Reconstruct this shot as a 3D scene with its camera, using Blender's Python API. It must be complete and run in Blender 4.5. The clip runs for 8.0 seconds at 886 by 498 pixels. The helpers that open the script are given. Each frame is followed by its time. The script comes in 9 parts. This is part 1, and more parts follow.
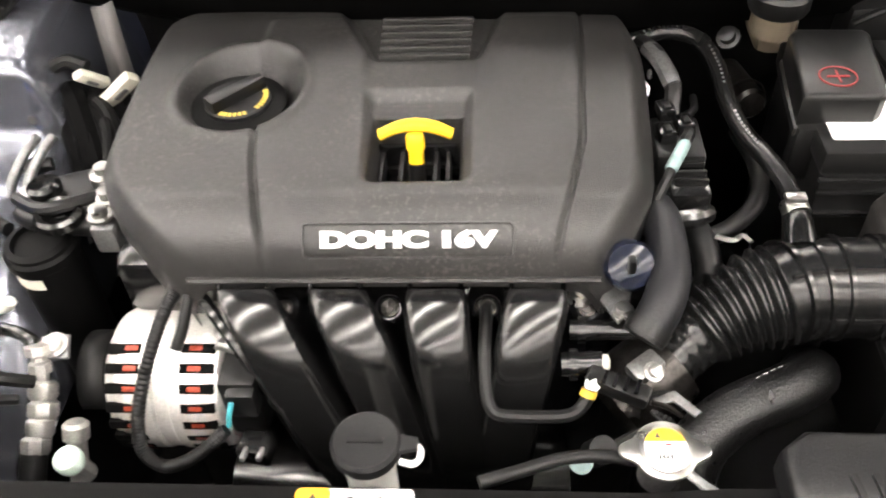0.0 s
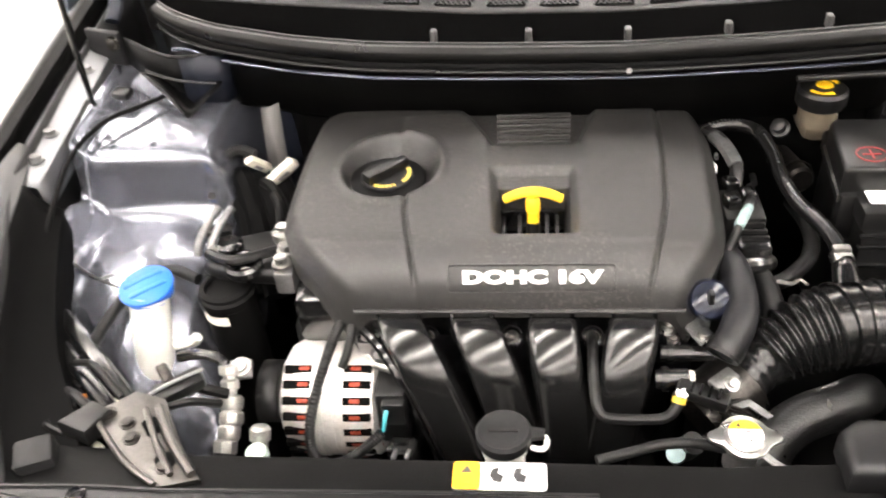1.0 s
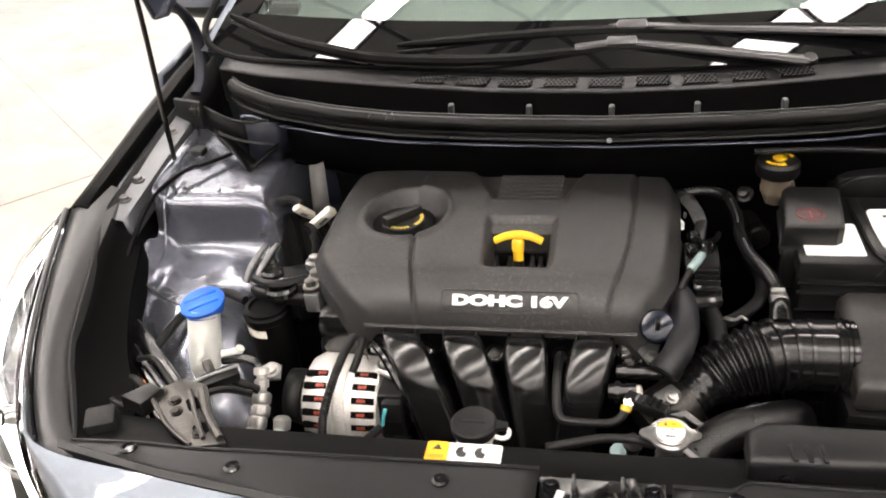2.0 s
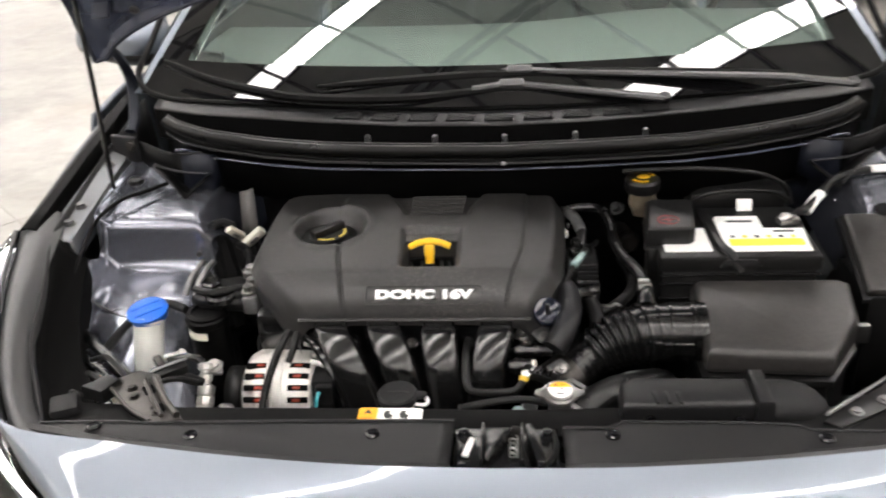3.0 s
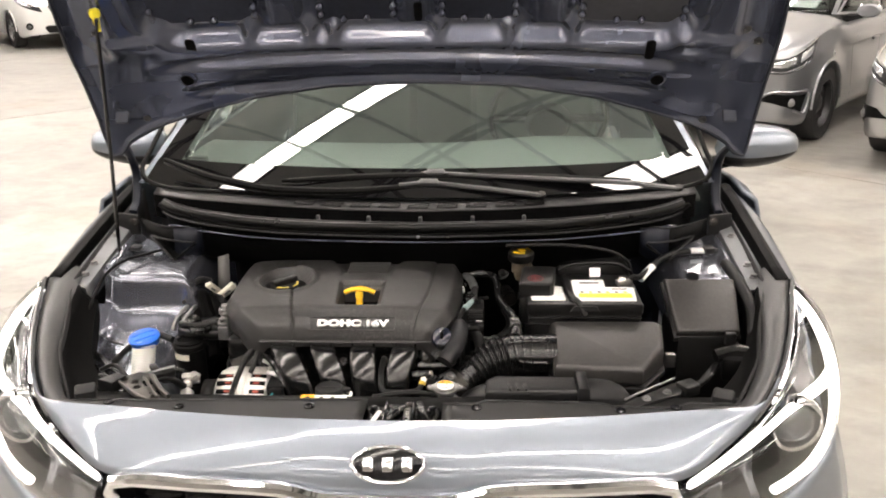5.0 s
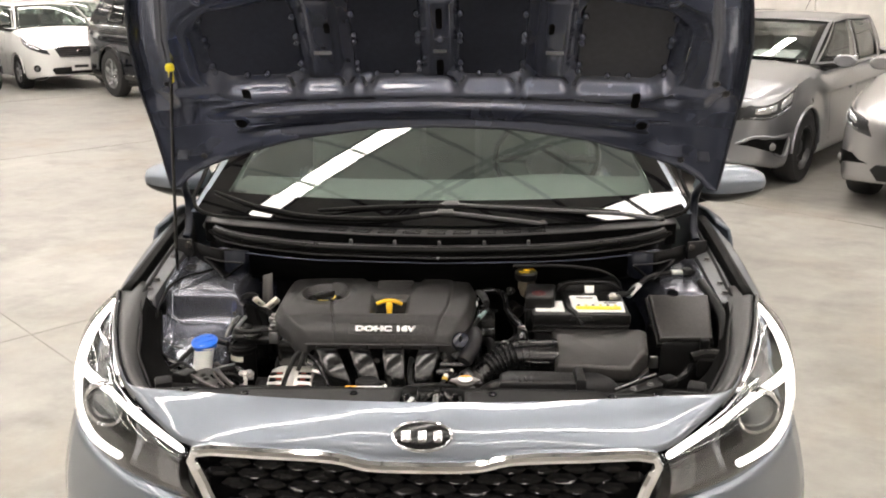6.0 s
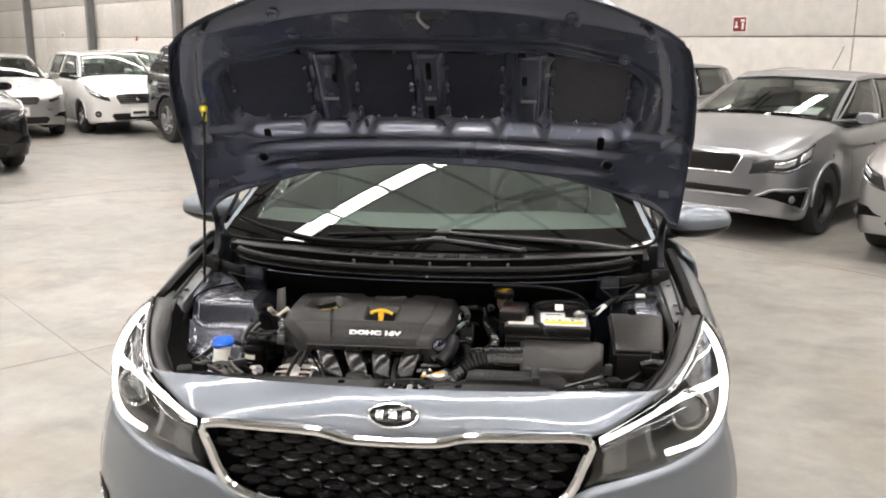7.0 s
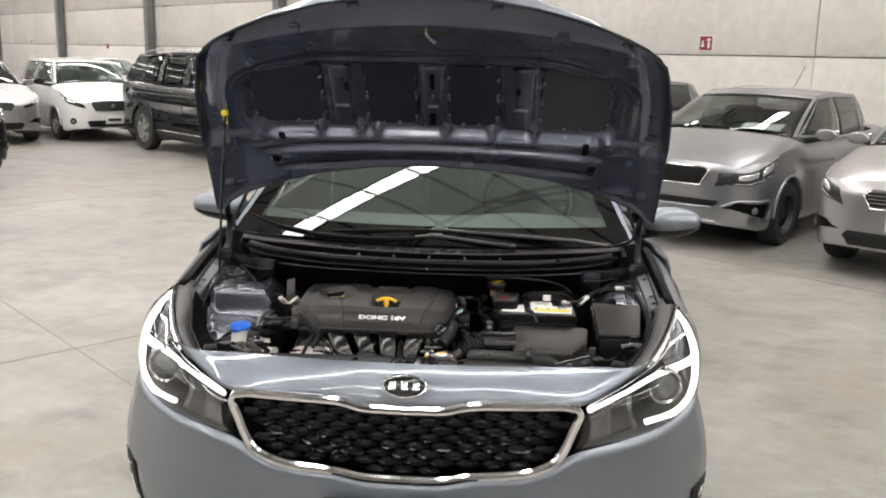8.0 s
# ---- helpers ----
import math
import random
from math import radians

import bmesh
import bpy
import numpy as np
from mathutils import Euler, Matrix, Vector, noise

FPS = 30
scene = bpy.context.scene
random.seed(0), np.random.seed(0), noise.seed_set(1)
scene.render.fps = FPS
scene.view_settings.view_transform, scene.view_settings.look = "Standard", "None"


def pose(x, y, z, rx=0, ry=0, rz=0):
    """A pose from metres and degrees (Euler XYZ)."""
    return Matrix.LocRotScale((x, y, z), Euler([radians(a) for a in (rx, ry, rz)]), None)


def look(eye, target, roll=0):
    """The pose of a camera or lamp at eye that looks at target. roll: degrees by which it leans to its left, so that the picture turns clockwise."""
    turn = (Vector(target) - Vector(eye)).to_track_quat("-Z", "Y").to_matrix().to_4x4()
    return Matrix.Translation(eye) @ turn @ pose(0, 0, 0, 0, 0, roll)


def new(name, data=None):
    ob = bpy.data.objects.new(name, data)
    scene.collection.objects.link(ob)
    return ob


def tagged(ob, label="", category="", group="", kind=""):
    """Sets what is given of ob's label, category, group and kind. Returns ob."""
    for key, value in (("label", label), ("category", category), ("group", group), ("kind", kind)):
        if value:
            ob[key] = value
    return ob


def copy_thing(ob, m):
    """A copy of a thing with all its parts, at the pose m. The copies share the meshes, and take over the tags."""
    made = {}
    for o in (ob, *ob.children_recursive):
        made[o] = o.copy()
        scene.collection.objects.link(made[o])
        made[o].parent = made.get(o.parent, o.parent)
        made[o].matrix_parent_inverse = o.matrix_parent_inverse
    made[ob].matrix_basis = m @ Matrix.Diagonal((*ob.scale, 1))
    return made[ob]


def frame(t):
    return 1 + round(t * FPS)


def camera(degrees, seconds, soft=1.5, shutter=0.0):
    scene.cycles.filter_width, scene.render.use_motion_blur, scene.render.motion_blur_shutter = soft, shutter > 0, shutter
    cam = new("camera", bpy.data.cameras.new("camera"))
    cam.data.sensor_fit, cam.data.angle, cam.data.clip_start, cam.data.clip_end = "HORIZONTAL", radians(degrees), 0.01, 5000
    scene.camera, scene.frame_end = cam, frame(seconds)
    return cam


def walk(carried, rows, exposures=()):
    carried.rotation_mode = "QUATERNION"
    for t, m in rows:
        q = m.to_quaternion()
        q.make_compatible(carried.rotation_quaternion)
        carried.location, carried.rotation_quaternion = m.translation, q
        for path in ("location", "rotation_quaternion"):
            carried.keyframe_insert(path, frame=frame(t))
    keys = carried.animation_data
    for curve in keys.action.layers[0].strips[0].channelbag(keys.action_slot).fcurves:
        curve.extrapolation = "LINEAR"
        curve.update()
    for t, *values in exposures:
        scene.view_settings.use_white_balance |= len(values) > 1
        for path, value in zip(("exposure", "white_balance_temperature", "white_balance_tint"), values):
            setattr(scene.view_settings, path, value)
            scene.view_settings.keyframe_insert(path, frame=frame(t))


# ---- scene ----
cam = camera(53.8, 8.0, soft=1.9, shutter=0.3)
PATH = [
    (0, (-0.037, -0.081, 1.417), (-0.16, 1.311, -0.014), -3.9),
    (0.5, (-0.092, -0.182, 1.452), (-0.216, 1.3, 0.114), -4.2),
    (1, (-0.097, -0.271, 1.497), (-0.32, 1.293, 0.27), -5.6),
    (1.2, (-0.081, -0.308, 1.511), (-0.383, 1.277, 0.329), -6.5),
    (2.5, (0.055, -0.554, 1.552), (-0.351, 1.146, 0.581), -5.7),
    (3, (0.029, -0.66, 1.568), (-0.144, 1.1, 0.636), -3.4),
    (3.5, (0.027, -0.759, 1.592), (0.059, 1.036, 0.71), -0.8),
    (4, (0.087, -0.849, 1.613), (0.131, 0.976, 0.795), -0.3),
    (4.5, (0.151, -0.989, 1.613), (0.099, 0.875, 0.89), -0.8),
    (5.8, (0.091, -1.411, 1.675), (0.004, 0.497, 1.084), -0.6),
    (6, (0.086, -1.471, 1.681), (0.026, 0.445, 1.113), -0.2),
    (6.5, (0.153, -1.63, 1.692), (0.051, 0.306, 1.202), 0.1),
    (7, (0.263, -1.806, 1.688), (0.097, 0.135, 1.233), 0.5),
    (7.5, (0.26, -1.928, 1.694), (0.101, 0.018, 1.263), 0.7),
    (8, (0.186, -2.066, 1.686), (0.093, -0.114, 1.261), 1.5),
]
EXPOSURE = [(0.0, 1.32, 6450, 12), (1.2, 1.46, 6500, 13), (2.5, 0.15, 6450, 14), (3.0, 0.2, 6250, 12), (3.5, 0.2, 6550, 12),
            (4.5, 0.4, 6650, 14), (6.0, 0.02, 6550, 12), (6.5, -0.02, 6400, 12), (7.0, -0.03, 6350, 12), (8.0, -0.28, 6250, 11)]
walk(cam, [(t, look(eye, target, roll)) for t, eye, target, roll in PATH], EXPOSURE)

# ---- light ----
# the hall is turned against the car: E1 runs towards one wall, E2 towards the other
E1 = Vector((0.689, 0.725, 0.0))
E2 = Vector((-0.725, 0.689, 0.0))
HALL_ANGLE = math.degrees(math.atan2(E1.y, E1.x))
HALL = pose(0, 0, 0, 0, 0, HALL_ANGLE)      # hall axes: x along E1, y along E2
WALL_E1, WALL_E2, BACK_E1, BACK_E2, ROOF = 13.0, 50.75, -24.0, -18.1, 8.2
SKYLIGHT = 30.0

world = bpy.data.worlds.new("sky")
scene.world = world
world.use_nodes = True
wn = world.node_tree.nodes
sky = wn.new("ShaderNodeTexSky")
sky.sky_type = 'NISHITA'
sky.sun_disc = False
sky.sun_elevation, sky.sun_rotation = radians(55), radians(30)
world.node_tree.links.new(sky.outputs[0], wn["Background"].inputs[0])
wn["Background"].inputs[1].default_value = 0.08


# ---- materials ----
def material(name, col, rough=0.5, metal=0.0, var=0.12, scale=8.0, bump=0.0, bscale=300.0, coat=0.0, spec=0.5,
             rvar=0.08, emit=0.0, trans=0.0, alpha=1.0, fine=0.0, each=0.0, coat_rough=0.03, tint=None):
    """Principled surface with broad and fine variation and fine relief."""
    m = bpy.data.materials.new(name)
    m.use_nodes = True
    nt = m.node_tree
    b = nt.nodes["Principled BSDF"]
    b.inputs["Base Color"].default_value = (*col, 1)
    b.inputs["Roughness"].default_value = rough
    b.inputs["Metallic"].default_value = metal
    b.inputs["Specular IOR Level"].default_value = spec
    b.inputs["Coat Weight"].default_value = coat
    b.inputs["Coat Roughness"].default_value = coat_rough
    b.inputs["Transmission Weight"].default_value = trans
    b.inputs["Alpha"].default_value = alpha
    if emit:
        b.inputs["Emission Color"].default_value = (*col, 1)
        b.inputs["Emission Strength"].default_value = emit
    tex = nt.nodes.new("ShaderNodeTexCoord")
    if var or each:
        n1 = nt.nodes.new("ShaderNodeTexNoise")
        n1.inputs["Scale"].default_value = scale
        n1.inputs["Detail"].default_value = 5
        nt.links.new(tex.outputs["Object"], n1.inputs["Vector"])
        ramp = nt.nodes.new("ShaderNodeMapRange")
        ramp.inputs["From Min"].default_value, ramp.inputs["From Max"].default_value = 0.3, 0.7
        nt.links.new(n1.outputs["Fac"], ramp.inputs["Value"])
        mix = nt.nodes.new("ShaderNodeMix")
        mix.data_type = 'RGBA'
        dark = [c * (1 - var) for c in (tint or col)]
        light = [min(1, c * (1 + var)) for c in col]
        mix.inputs["A"].default_value, mix.inputs["B"].default_value = (*dark, 1), (*light, 1)
        nt.links.new(ramp.outputs[0], mix.inputs["Factor"])
        out = mix.outputs["Result"]
        if fine:
            n3 = nt.nodes.new("ShaderNodeTexNoise")
            n3.inputs["Scale"].default_value = scale * 14
            n3.inputs["Detail"].default_value = 6
            nt.links.new(tex.outputs["Object"], n3.inputs["Vector"])
            r3 = nt.nodes.new("ShaderNodeMapRange")
            r3.inputs["From Min"].default_value, r3.inputs["From Max"].default_value = 0.3, 0.7
            r3.inputs["To Min"].default_value, r3.inputs["To Max"].default_value = 1 - fine, 1 + fine
            nt.links.new(n3.outputs["Fac"], r3.inputs["Value"])
            hsv = nt.nodes.new("ShaderNodeHueSaturation")
            nt.links.new(r3.outputs[0], hsv.inputs["Value"])
            nt.links.new(out, hsv.inputs["Color"])
            out = hsv.outputs[0]
        if each:
            info = nt.nodes.new("ShaderNodeObjectInfo")
            r4 = nt.nodes.new("ShaderNodeMapRange")
            r4.inputs["To Min"].default_value, r4.inputs["To Max"].default_value = 1 - each, 1 + each
            nt.links.new(info.outputs["Random"], r4.inputs["Value"])
            h2 = nt.nodes.new("ShaderNodeHueSaturation")
            nt.links.new(r4.outputs[0], h2.inputs["Value"])
            nt.links.new(out, h2.inputs["Color"])
            out = h2.outputs[0]
        nt.links.new(out, b.inputs["Base Color"])
        if rvar:
            rr = nt.nodes.new("ShaderNodeMapRange")
            rr.inputs["To Min"].default_value, rr.inputs["To Max"].default_value = max(0, rough - rvar), min(1, rough + rvar)
            nt.links.new(n1.outputs["Fac"], rr.inputs["Value"])
            nt.links.new(rr.outputs[0], b.inputs["Roughness"])
    if bump:
        n2 = nt.nodes.new("ShaderNodeTexNoise")
        n2.inputs["Scale"].default_value = bscale
        n2.inputs["Detail"].default_value = 3
        nt.links.new(tex.outputs["Object"], n2.inputs["Vector"])
        bp = nt.nodes.new("ShaderNodeBump")
        bp.inputs["Strength"].default_value = bump
        bp.inputs["Distance"].default_value = 0.002
        nt.links.new(n2.outputs["Fac"], bp.inputs["Height"])
        nt.links.new(bp.outputs[0], b.inputs["Normal"])
    return m


PAINT = material("blue_grey_paint", (0.186, 0.209, 0.244), 0.40, 0.8, 0.05, 3, 0.02, 2500, coat=1.0, rvar=0.03)
SEALRUB = material("soft_black_rubber", (0.004, 0.004, 0.004), 0.30, 0, 0.2, 30, 0.05, 400, spec=0.2)
# near-black: shade put into the colour of hollows and slots, also plain black trim
VOID = material("shade_and_trim_black", (0.0025, 0.0025, 0.0025), 0.8, 0, 0.2, 20, spec=0.05)
CORNER = material("satin_grey_plastic", (0.036, 0.036, 0.037), 0.34, 0, 0.12, 12, 0.12, 700, spec=0.6)
ARM = material("satin_arm_paint", (0.020, 0.020, 0.021), 0.32, 0, 0.15, 12, 0.05, 500, spec=0.6)
PANELGREY = material("grey_primer", (0.075, 0.071, 0.069), 0.5, 0.2, 0.15, 20)
GRILLEBLACK = material("grille_black", (0.003, 0.003, 0.0035), 0.18, 0, 0.2, 20, spec=0.22, rvar=0.03)
MESHGREY = material("grey_mesh_plastic", (0.05, 0.05, 0.05), 0.5, 0, 0.1, 30)
# body paint again, with the shade under the bonnet put into its colour
INNER = material("shaded_body_paint", (0.066, 0.076, 0.111), 0.25, 0.55, 0.12, 6, 0.0, 300, coat=0.8, coat_rough=0.05)
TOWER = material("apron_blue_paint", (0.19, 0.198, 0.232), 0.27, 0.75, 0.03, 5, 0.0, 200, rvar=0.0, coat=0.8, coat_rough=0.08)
COVER = material("textured_black_plastic", (0.016, 0.0154, 0.0148), 0.41, 0, 0.35, 11, 0.4, 900, spec=0.62, fine=0.3, rvar=0.14)
PLASTIC = material("black_plastic", (0.006, 0.006, 0.006), 0.36, 0, 0.2, 20, 0.1, 600, fine=0.15, spec=0.35)
MATT = material("matt_black_plastic", (0.010, 0.010, 0.0105), 0.55, 0, 0.25, 10, 0.2, 500, fine=0.2, spec=0.25)
GLOSSBLACK = material("gloss_black_plastic", (0.006, 0.006, 0.006), 0.17, 0, 0.2, 20, 0.0, 120, spec=0.6, rvar=0.04)
BLACKTRIM = material("dull_black_trim", (0.0028, 0.0028, 0.0028), 0.5, 0, 0.2, 12, 0.12, 500, spec=0.08)
RUBBER = material("black_rubber", (0.007, 0.007, 0.007), 0.42, 0, 0.2, 30, 0.1, 400, fine=0.2, spec=0.25)
SHIELD = material("dark_grey_plastic", (0.0080, 0.0080, 0.0085), 0.36, 0, 0.15, 9, 0.2, 700, fine=0.12, spec=0.38)
ALU = material("cast_aluminium", (0.68, 0.66, 0.63), 0.48, 0.55, 0.12, 40, 0.2, 500, fine=0.15)
STEEL = material("zinc_steel", (0.38, 0.375, 0.36), 0.3, 1.0, 0.2, 50, 0.1, 400)
FITTING = material("brushed_alloy", (0.42, 0.41, 0.39), 0.35, 0.75, 0.2, 40, 0.2, 400, fine=0.2)
SATIN = material("satin_black_plastic", (0.027, 0.0254, 0.024), 0.38, 0, 0.25, 12, 0.12, 900, fine=0.25, spec=0.45)
LEMON = material("lemon_plastic", (0.85, 0.72, 0.03), 0.4, 0, 0.06, 30)
DARKSTEEL = material("dark_worn_steel", (0.042, 0.039, 0.036), 0.30, 0.9, 0.35, 25, 0.15, 300, fine=0.3)
# darker copy of the inner paint, shade put into the colour of hem and tabs
CUTOUT = material("dimmed_inner_paint", (0.016, 0.019, 0.030), 0.42, 0.3, 0.12, 8, 0.1, 300)
BELLOWS = material("shiny_black_rubber", (0.006, 0.006, 0.006), 0.24, 0, 0.2, 20, 0.04, 300, spec=0.45)
CORNERGREY = material("grey_painted_disc", (0.14, 0.14, 0.145), 0.45, 0.2, 0.2, 30, 0.1, 300)
DULLGREEN = material("faded_green_print", (0.30, 0.36, 0.27), 0.6, 0, 0.15, 20)
SMOKED = material("aged_brown_plastic", (0.115, 0.095, 0.068), 0.45, 0, 0.15, 25, 0.1, 300)
HOSEGREY = material("worn_grey_rubber", (0.009, 0.009, 0.0105), 0.45, 0, 0.25, 18, 0.15, 300, fine=0.2, spec=0.3)
LETTERYEL = material("dull_yellow", (0.55, 0.36, 0.03), 0.5, 0, 0.1, 30)
RAIL = material("bare_rail_and_glint_paint", (0.20, 0.205, 0.215), 0.45, 0.6, 0.1, 12, 0.05, 300)
DULLSTEEL = material("grey_steel", (0.22, 0.22, 0.22), 0.45, 0.8, 0.25, 30, 0.15, 300, fine=0.2)
CHROME = material("chrome", (0.85, 0.85, 0.86), 0.07, 1.0, 0.03, 10)
COPPER = material("red_copper_winding", (0.27, 0.035, 0.014), 0.4, 0.2, 0.3, 200, 0.3, 900)
YELLOW = material("yellow_plastic", (0.80, 0.47, 0.012), 0.42, 0, 0.08, 30, 0.1, 500)
BLUE = material("blue_plastic", (0.012, 0.13, 0.62), 0.42, 0, 0.08, 30, 0.1, 400)
WHITEPL = material("milky_plastic", (0.74, 0.74, 0.70), 0.45, 0, 0.06, 20, 0.1, 300)
WHITE = material("white_label", (0.80, 0.80, 0.78), 0.5, 0, 0.04, 40)
CREAM = material("cream_label", (0.66, 0.63, 0.54), 0.55, 0, 0.1, 40)
LABELYEL = material("yellow_label", (0.85, 0.50, 0.02), 0.45, 0, 0.05, 40)
AMBER = material("amber_label", (0.88, 0.40, 0.015), 0.45, 0, 0.05, 40)
ORANGE = material("orange_label", (0.85, 0.25, 0.015), 0.45, 0, 0.05, 40)
RED = material("red_print", (0.22, 0.014, 0.014), 0.5, 0, 0.08, 40)
INK = material("dark_print", (0.03, 0.03, 0.03), 0.6, 0, 0.1, 40)
LETTER = material("silver_letters", (0.80, 0.80, 0.80), 0.35, 0.2, 0.03, 40)
TURQ = material("turquoise_plastic", (0.20, 0.28, 0.275), 0.45, 0, 0.1, 40)
LAMPGLOW = material("lit_light_guide", (1.0, 0.98, 0.95), 0.3, 0, 0, 1, emit=2.4)
LENS = material("clear_lens", (1, 1, 1), 0.02, 0, 0, 1, trans=1.0, spec=0.1)
# small diffuse share paints a faint pale haze over the tinted glass
GLASS = material("hazed_tinted_glass", (0.80, 0.90, 0.86), 0.0, 0, 0, 1, trans=0.985)
DARKGLASS = material("dark_tinted_glass", (0.40, 0.45, 0.44), 0.01, 0, 0, 1, trans=1.0)
FRIT = material("black_enamel", (0.006, 0.006, 0.007), 0.12, 0, 0.1, 10)
SCREENEDGE = material("gloss_black_enamel", (0.004, 0.004, 0.0045), 0.02, 0, 0.1, 10, rvar=0.01)
DASH = material("grey_dashboard", (0.080, 0.096, 0.086), 0.75, 0, 0.1, 10, 0.2, 400)
CABIN = material("dark_cabin_lining", (0.05, 0.05, 0.05), 0.8, 0, 0.2, 10, 0.1, 300)
TYRE = material("tyre_rubber", (0.016, 0.016, 0.016), 0.75, 0, 0.2, 20, 0.3, 200)
BLACKRIM = material("black_wheel_paint", (0.02, 0.02, 0.02), 0.35, 0.2, 0.1, 20)
ALLOY = material("alloy_wheel", (0.55, 0.56, 0.57), 0.28, 0.9, 0.08, 20)
SILVER = material("silver_paint", (0.38, 0.38, 0.38), 0.30, 0.85, 0.03, 3, 0.02, 2500, coat=0.8, coat_rough=0.06)
GREYPAINT = material("grey_paint", (0.31, 0.317, 0.332), 0.31, 0.85, 0.03, 3, 0.02, 2500, coat=0.7, coat_rough=0.07)
WHITEPAINT = material("white_paint", (0.78, 0.78, 0.76), 0.3, 0, 0.03, 3, coat=1.0)
DARKPAINT = material("charcoal_paint", (0.006, 0.007, 0.010), 0.25, 0.0, 0.1, 3, coat=0.9, spec=0.05)
BLACKPAINT = material("black_paint", (0.004, 0.004, 0.005), 0.3, 0.0, 0.1, 3, coat=1.0, spec=0.1)
REDPAINT = material("maroon_paint", (0.25, 0.03, 0.03), 0.3, 0.2, 0.1, 3, coat=1.0)
LAMPUNIT = material("lamp_reflector", (0.75, 0.75, 0.76), 0.18, 0.9, 0.25, 25, 0.4, 60)
PROJGLASS = material("projector_glass", (0.045, 0.050, 0.052), 0.04, 0, 0.05, 10, spec=0.7)
BEZEL = material("lamp_bezel", (0.14, 0.142, 0.147), 0.22, 0.6, 0.2, 25)
LAMPCELL = material("lamp_cell", (0.72, 0.73, 0.75), 0.16, 0.85, 0.12, 20)
LAMPSMOKE = material("lamp_housing", (0.035, 0.036, 0.038), 0.15, 0.3, 0.2, 25)
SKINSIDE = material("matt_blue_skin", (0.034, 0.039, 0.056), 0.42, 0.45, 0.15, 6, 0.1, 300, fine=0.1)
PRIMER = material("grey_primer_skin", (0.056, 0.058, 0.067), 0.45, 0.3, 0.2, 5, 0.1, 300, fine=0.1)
# blue paint with the shade of the cowl corner put into its colour
NAVY = material("shaded_navy_paint", (0.009, 0.011, 0.018), 0.4, 0.2, 0.1, 10, spec=0.3)
PRIVACY = material("privacy_glass", (0.05, 0.055, 0.06), 0.01, 0, 0, 1, trans=1.0)
STAY = material("worn_bright_steel", (0.095, 0.090, 0.084), 0.33, 0.9, 0.28, 22, 0.08, 300, fine=0.15)
REDLENS = material("red_lens", (0.4, 0.01, 0.01), 0.15, 0, 0.1, 10, coat=1)
CONCRETE_WALL = material("pale_concrete_panel", (0.62, 0.60, 0.565), 0.85, 0, 0.09, 0.45, 0.3, 25, fine=0.06, each=0.03)
JOINT = material("dark_joint", (0.24, 0.23, 0.21), 0.9, 0, 0.2, 3)
COLUMN = material("grey_column_paint", (0.20, 0.20, 0.20), 0.6, 0, 0.12, 2, 0.1, 50)
ROOFING = material("grey_roof_sheet", (0.60, 0.61, 0.59), 0.6, 0.1, 0.15, 1, 0.1, 20)
TRUSS = material("dark_truss_paint", (0.035, 0.035, 0.037), 0.6, 0.2, 0.15, 3)
DAYLIGHT = material("translucent_roof_sheet", (1.0, 0.935, 0.86), 0.6, 0, 0, 1, emit=SKYLIGHT)


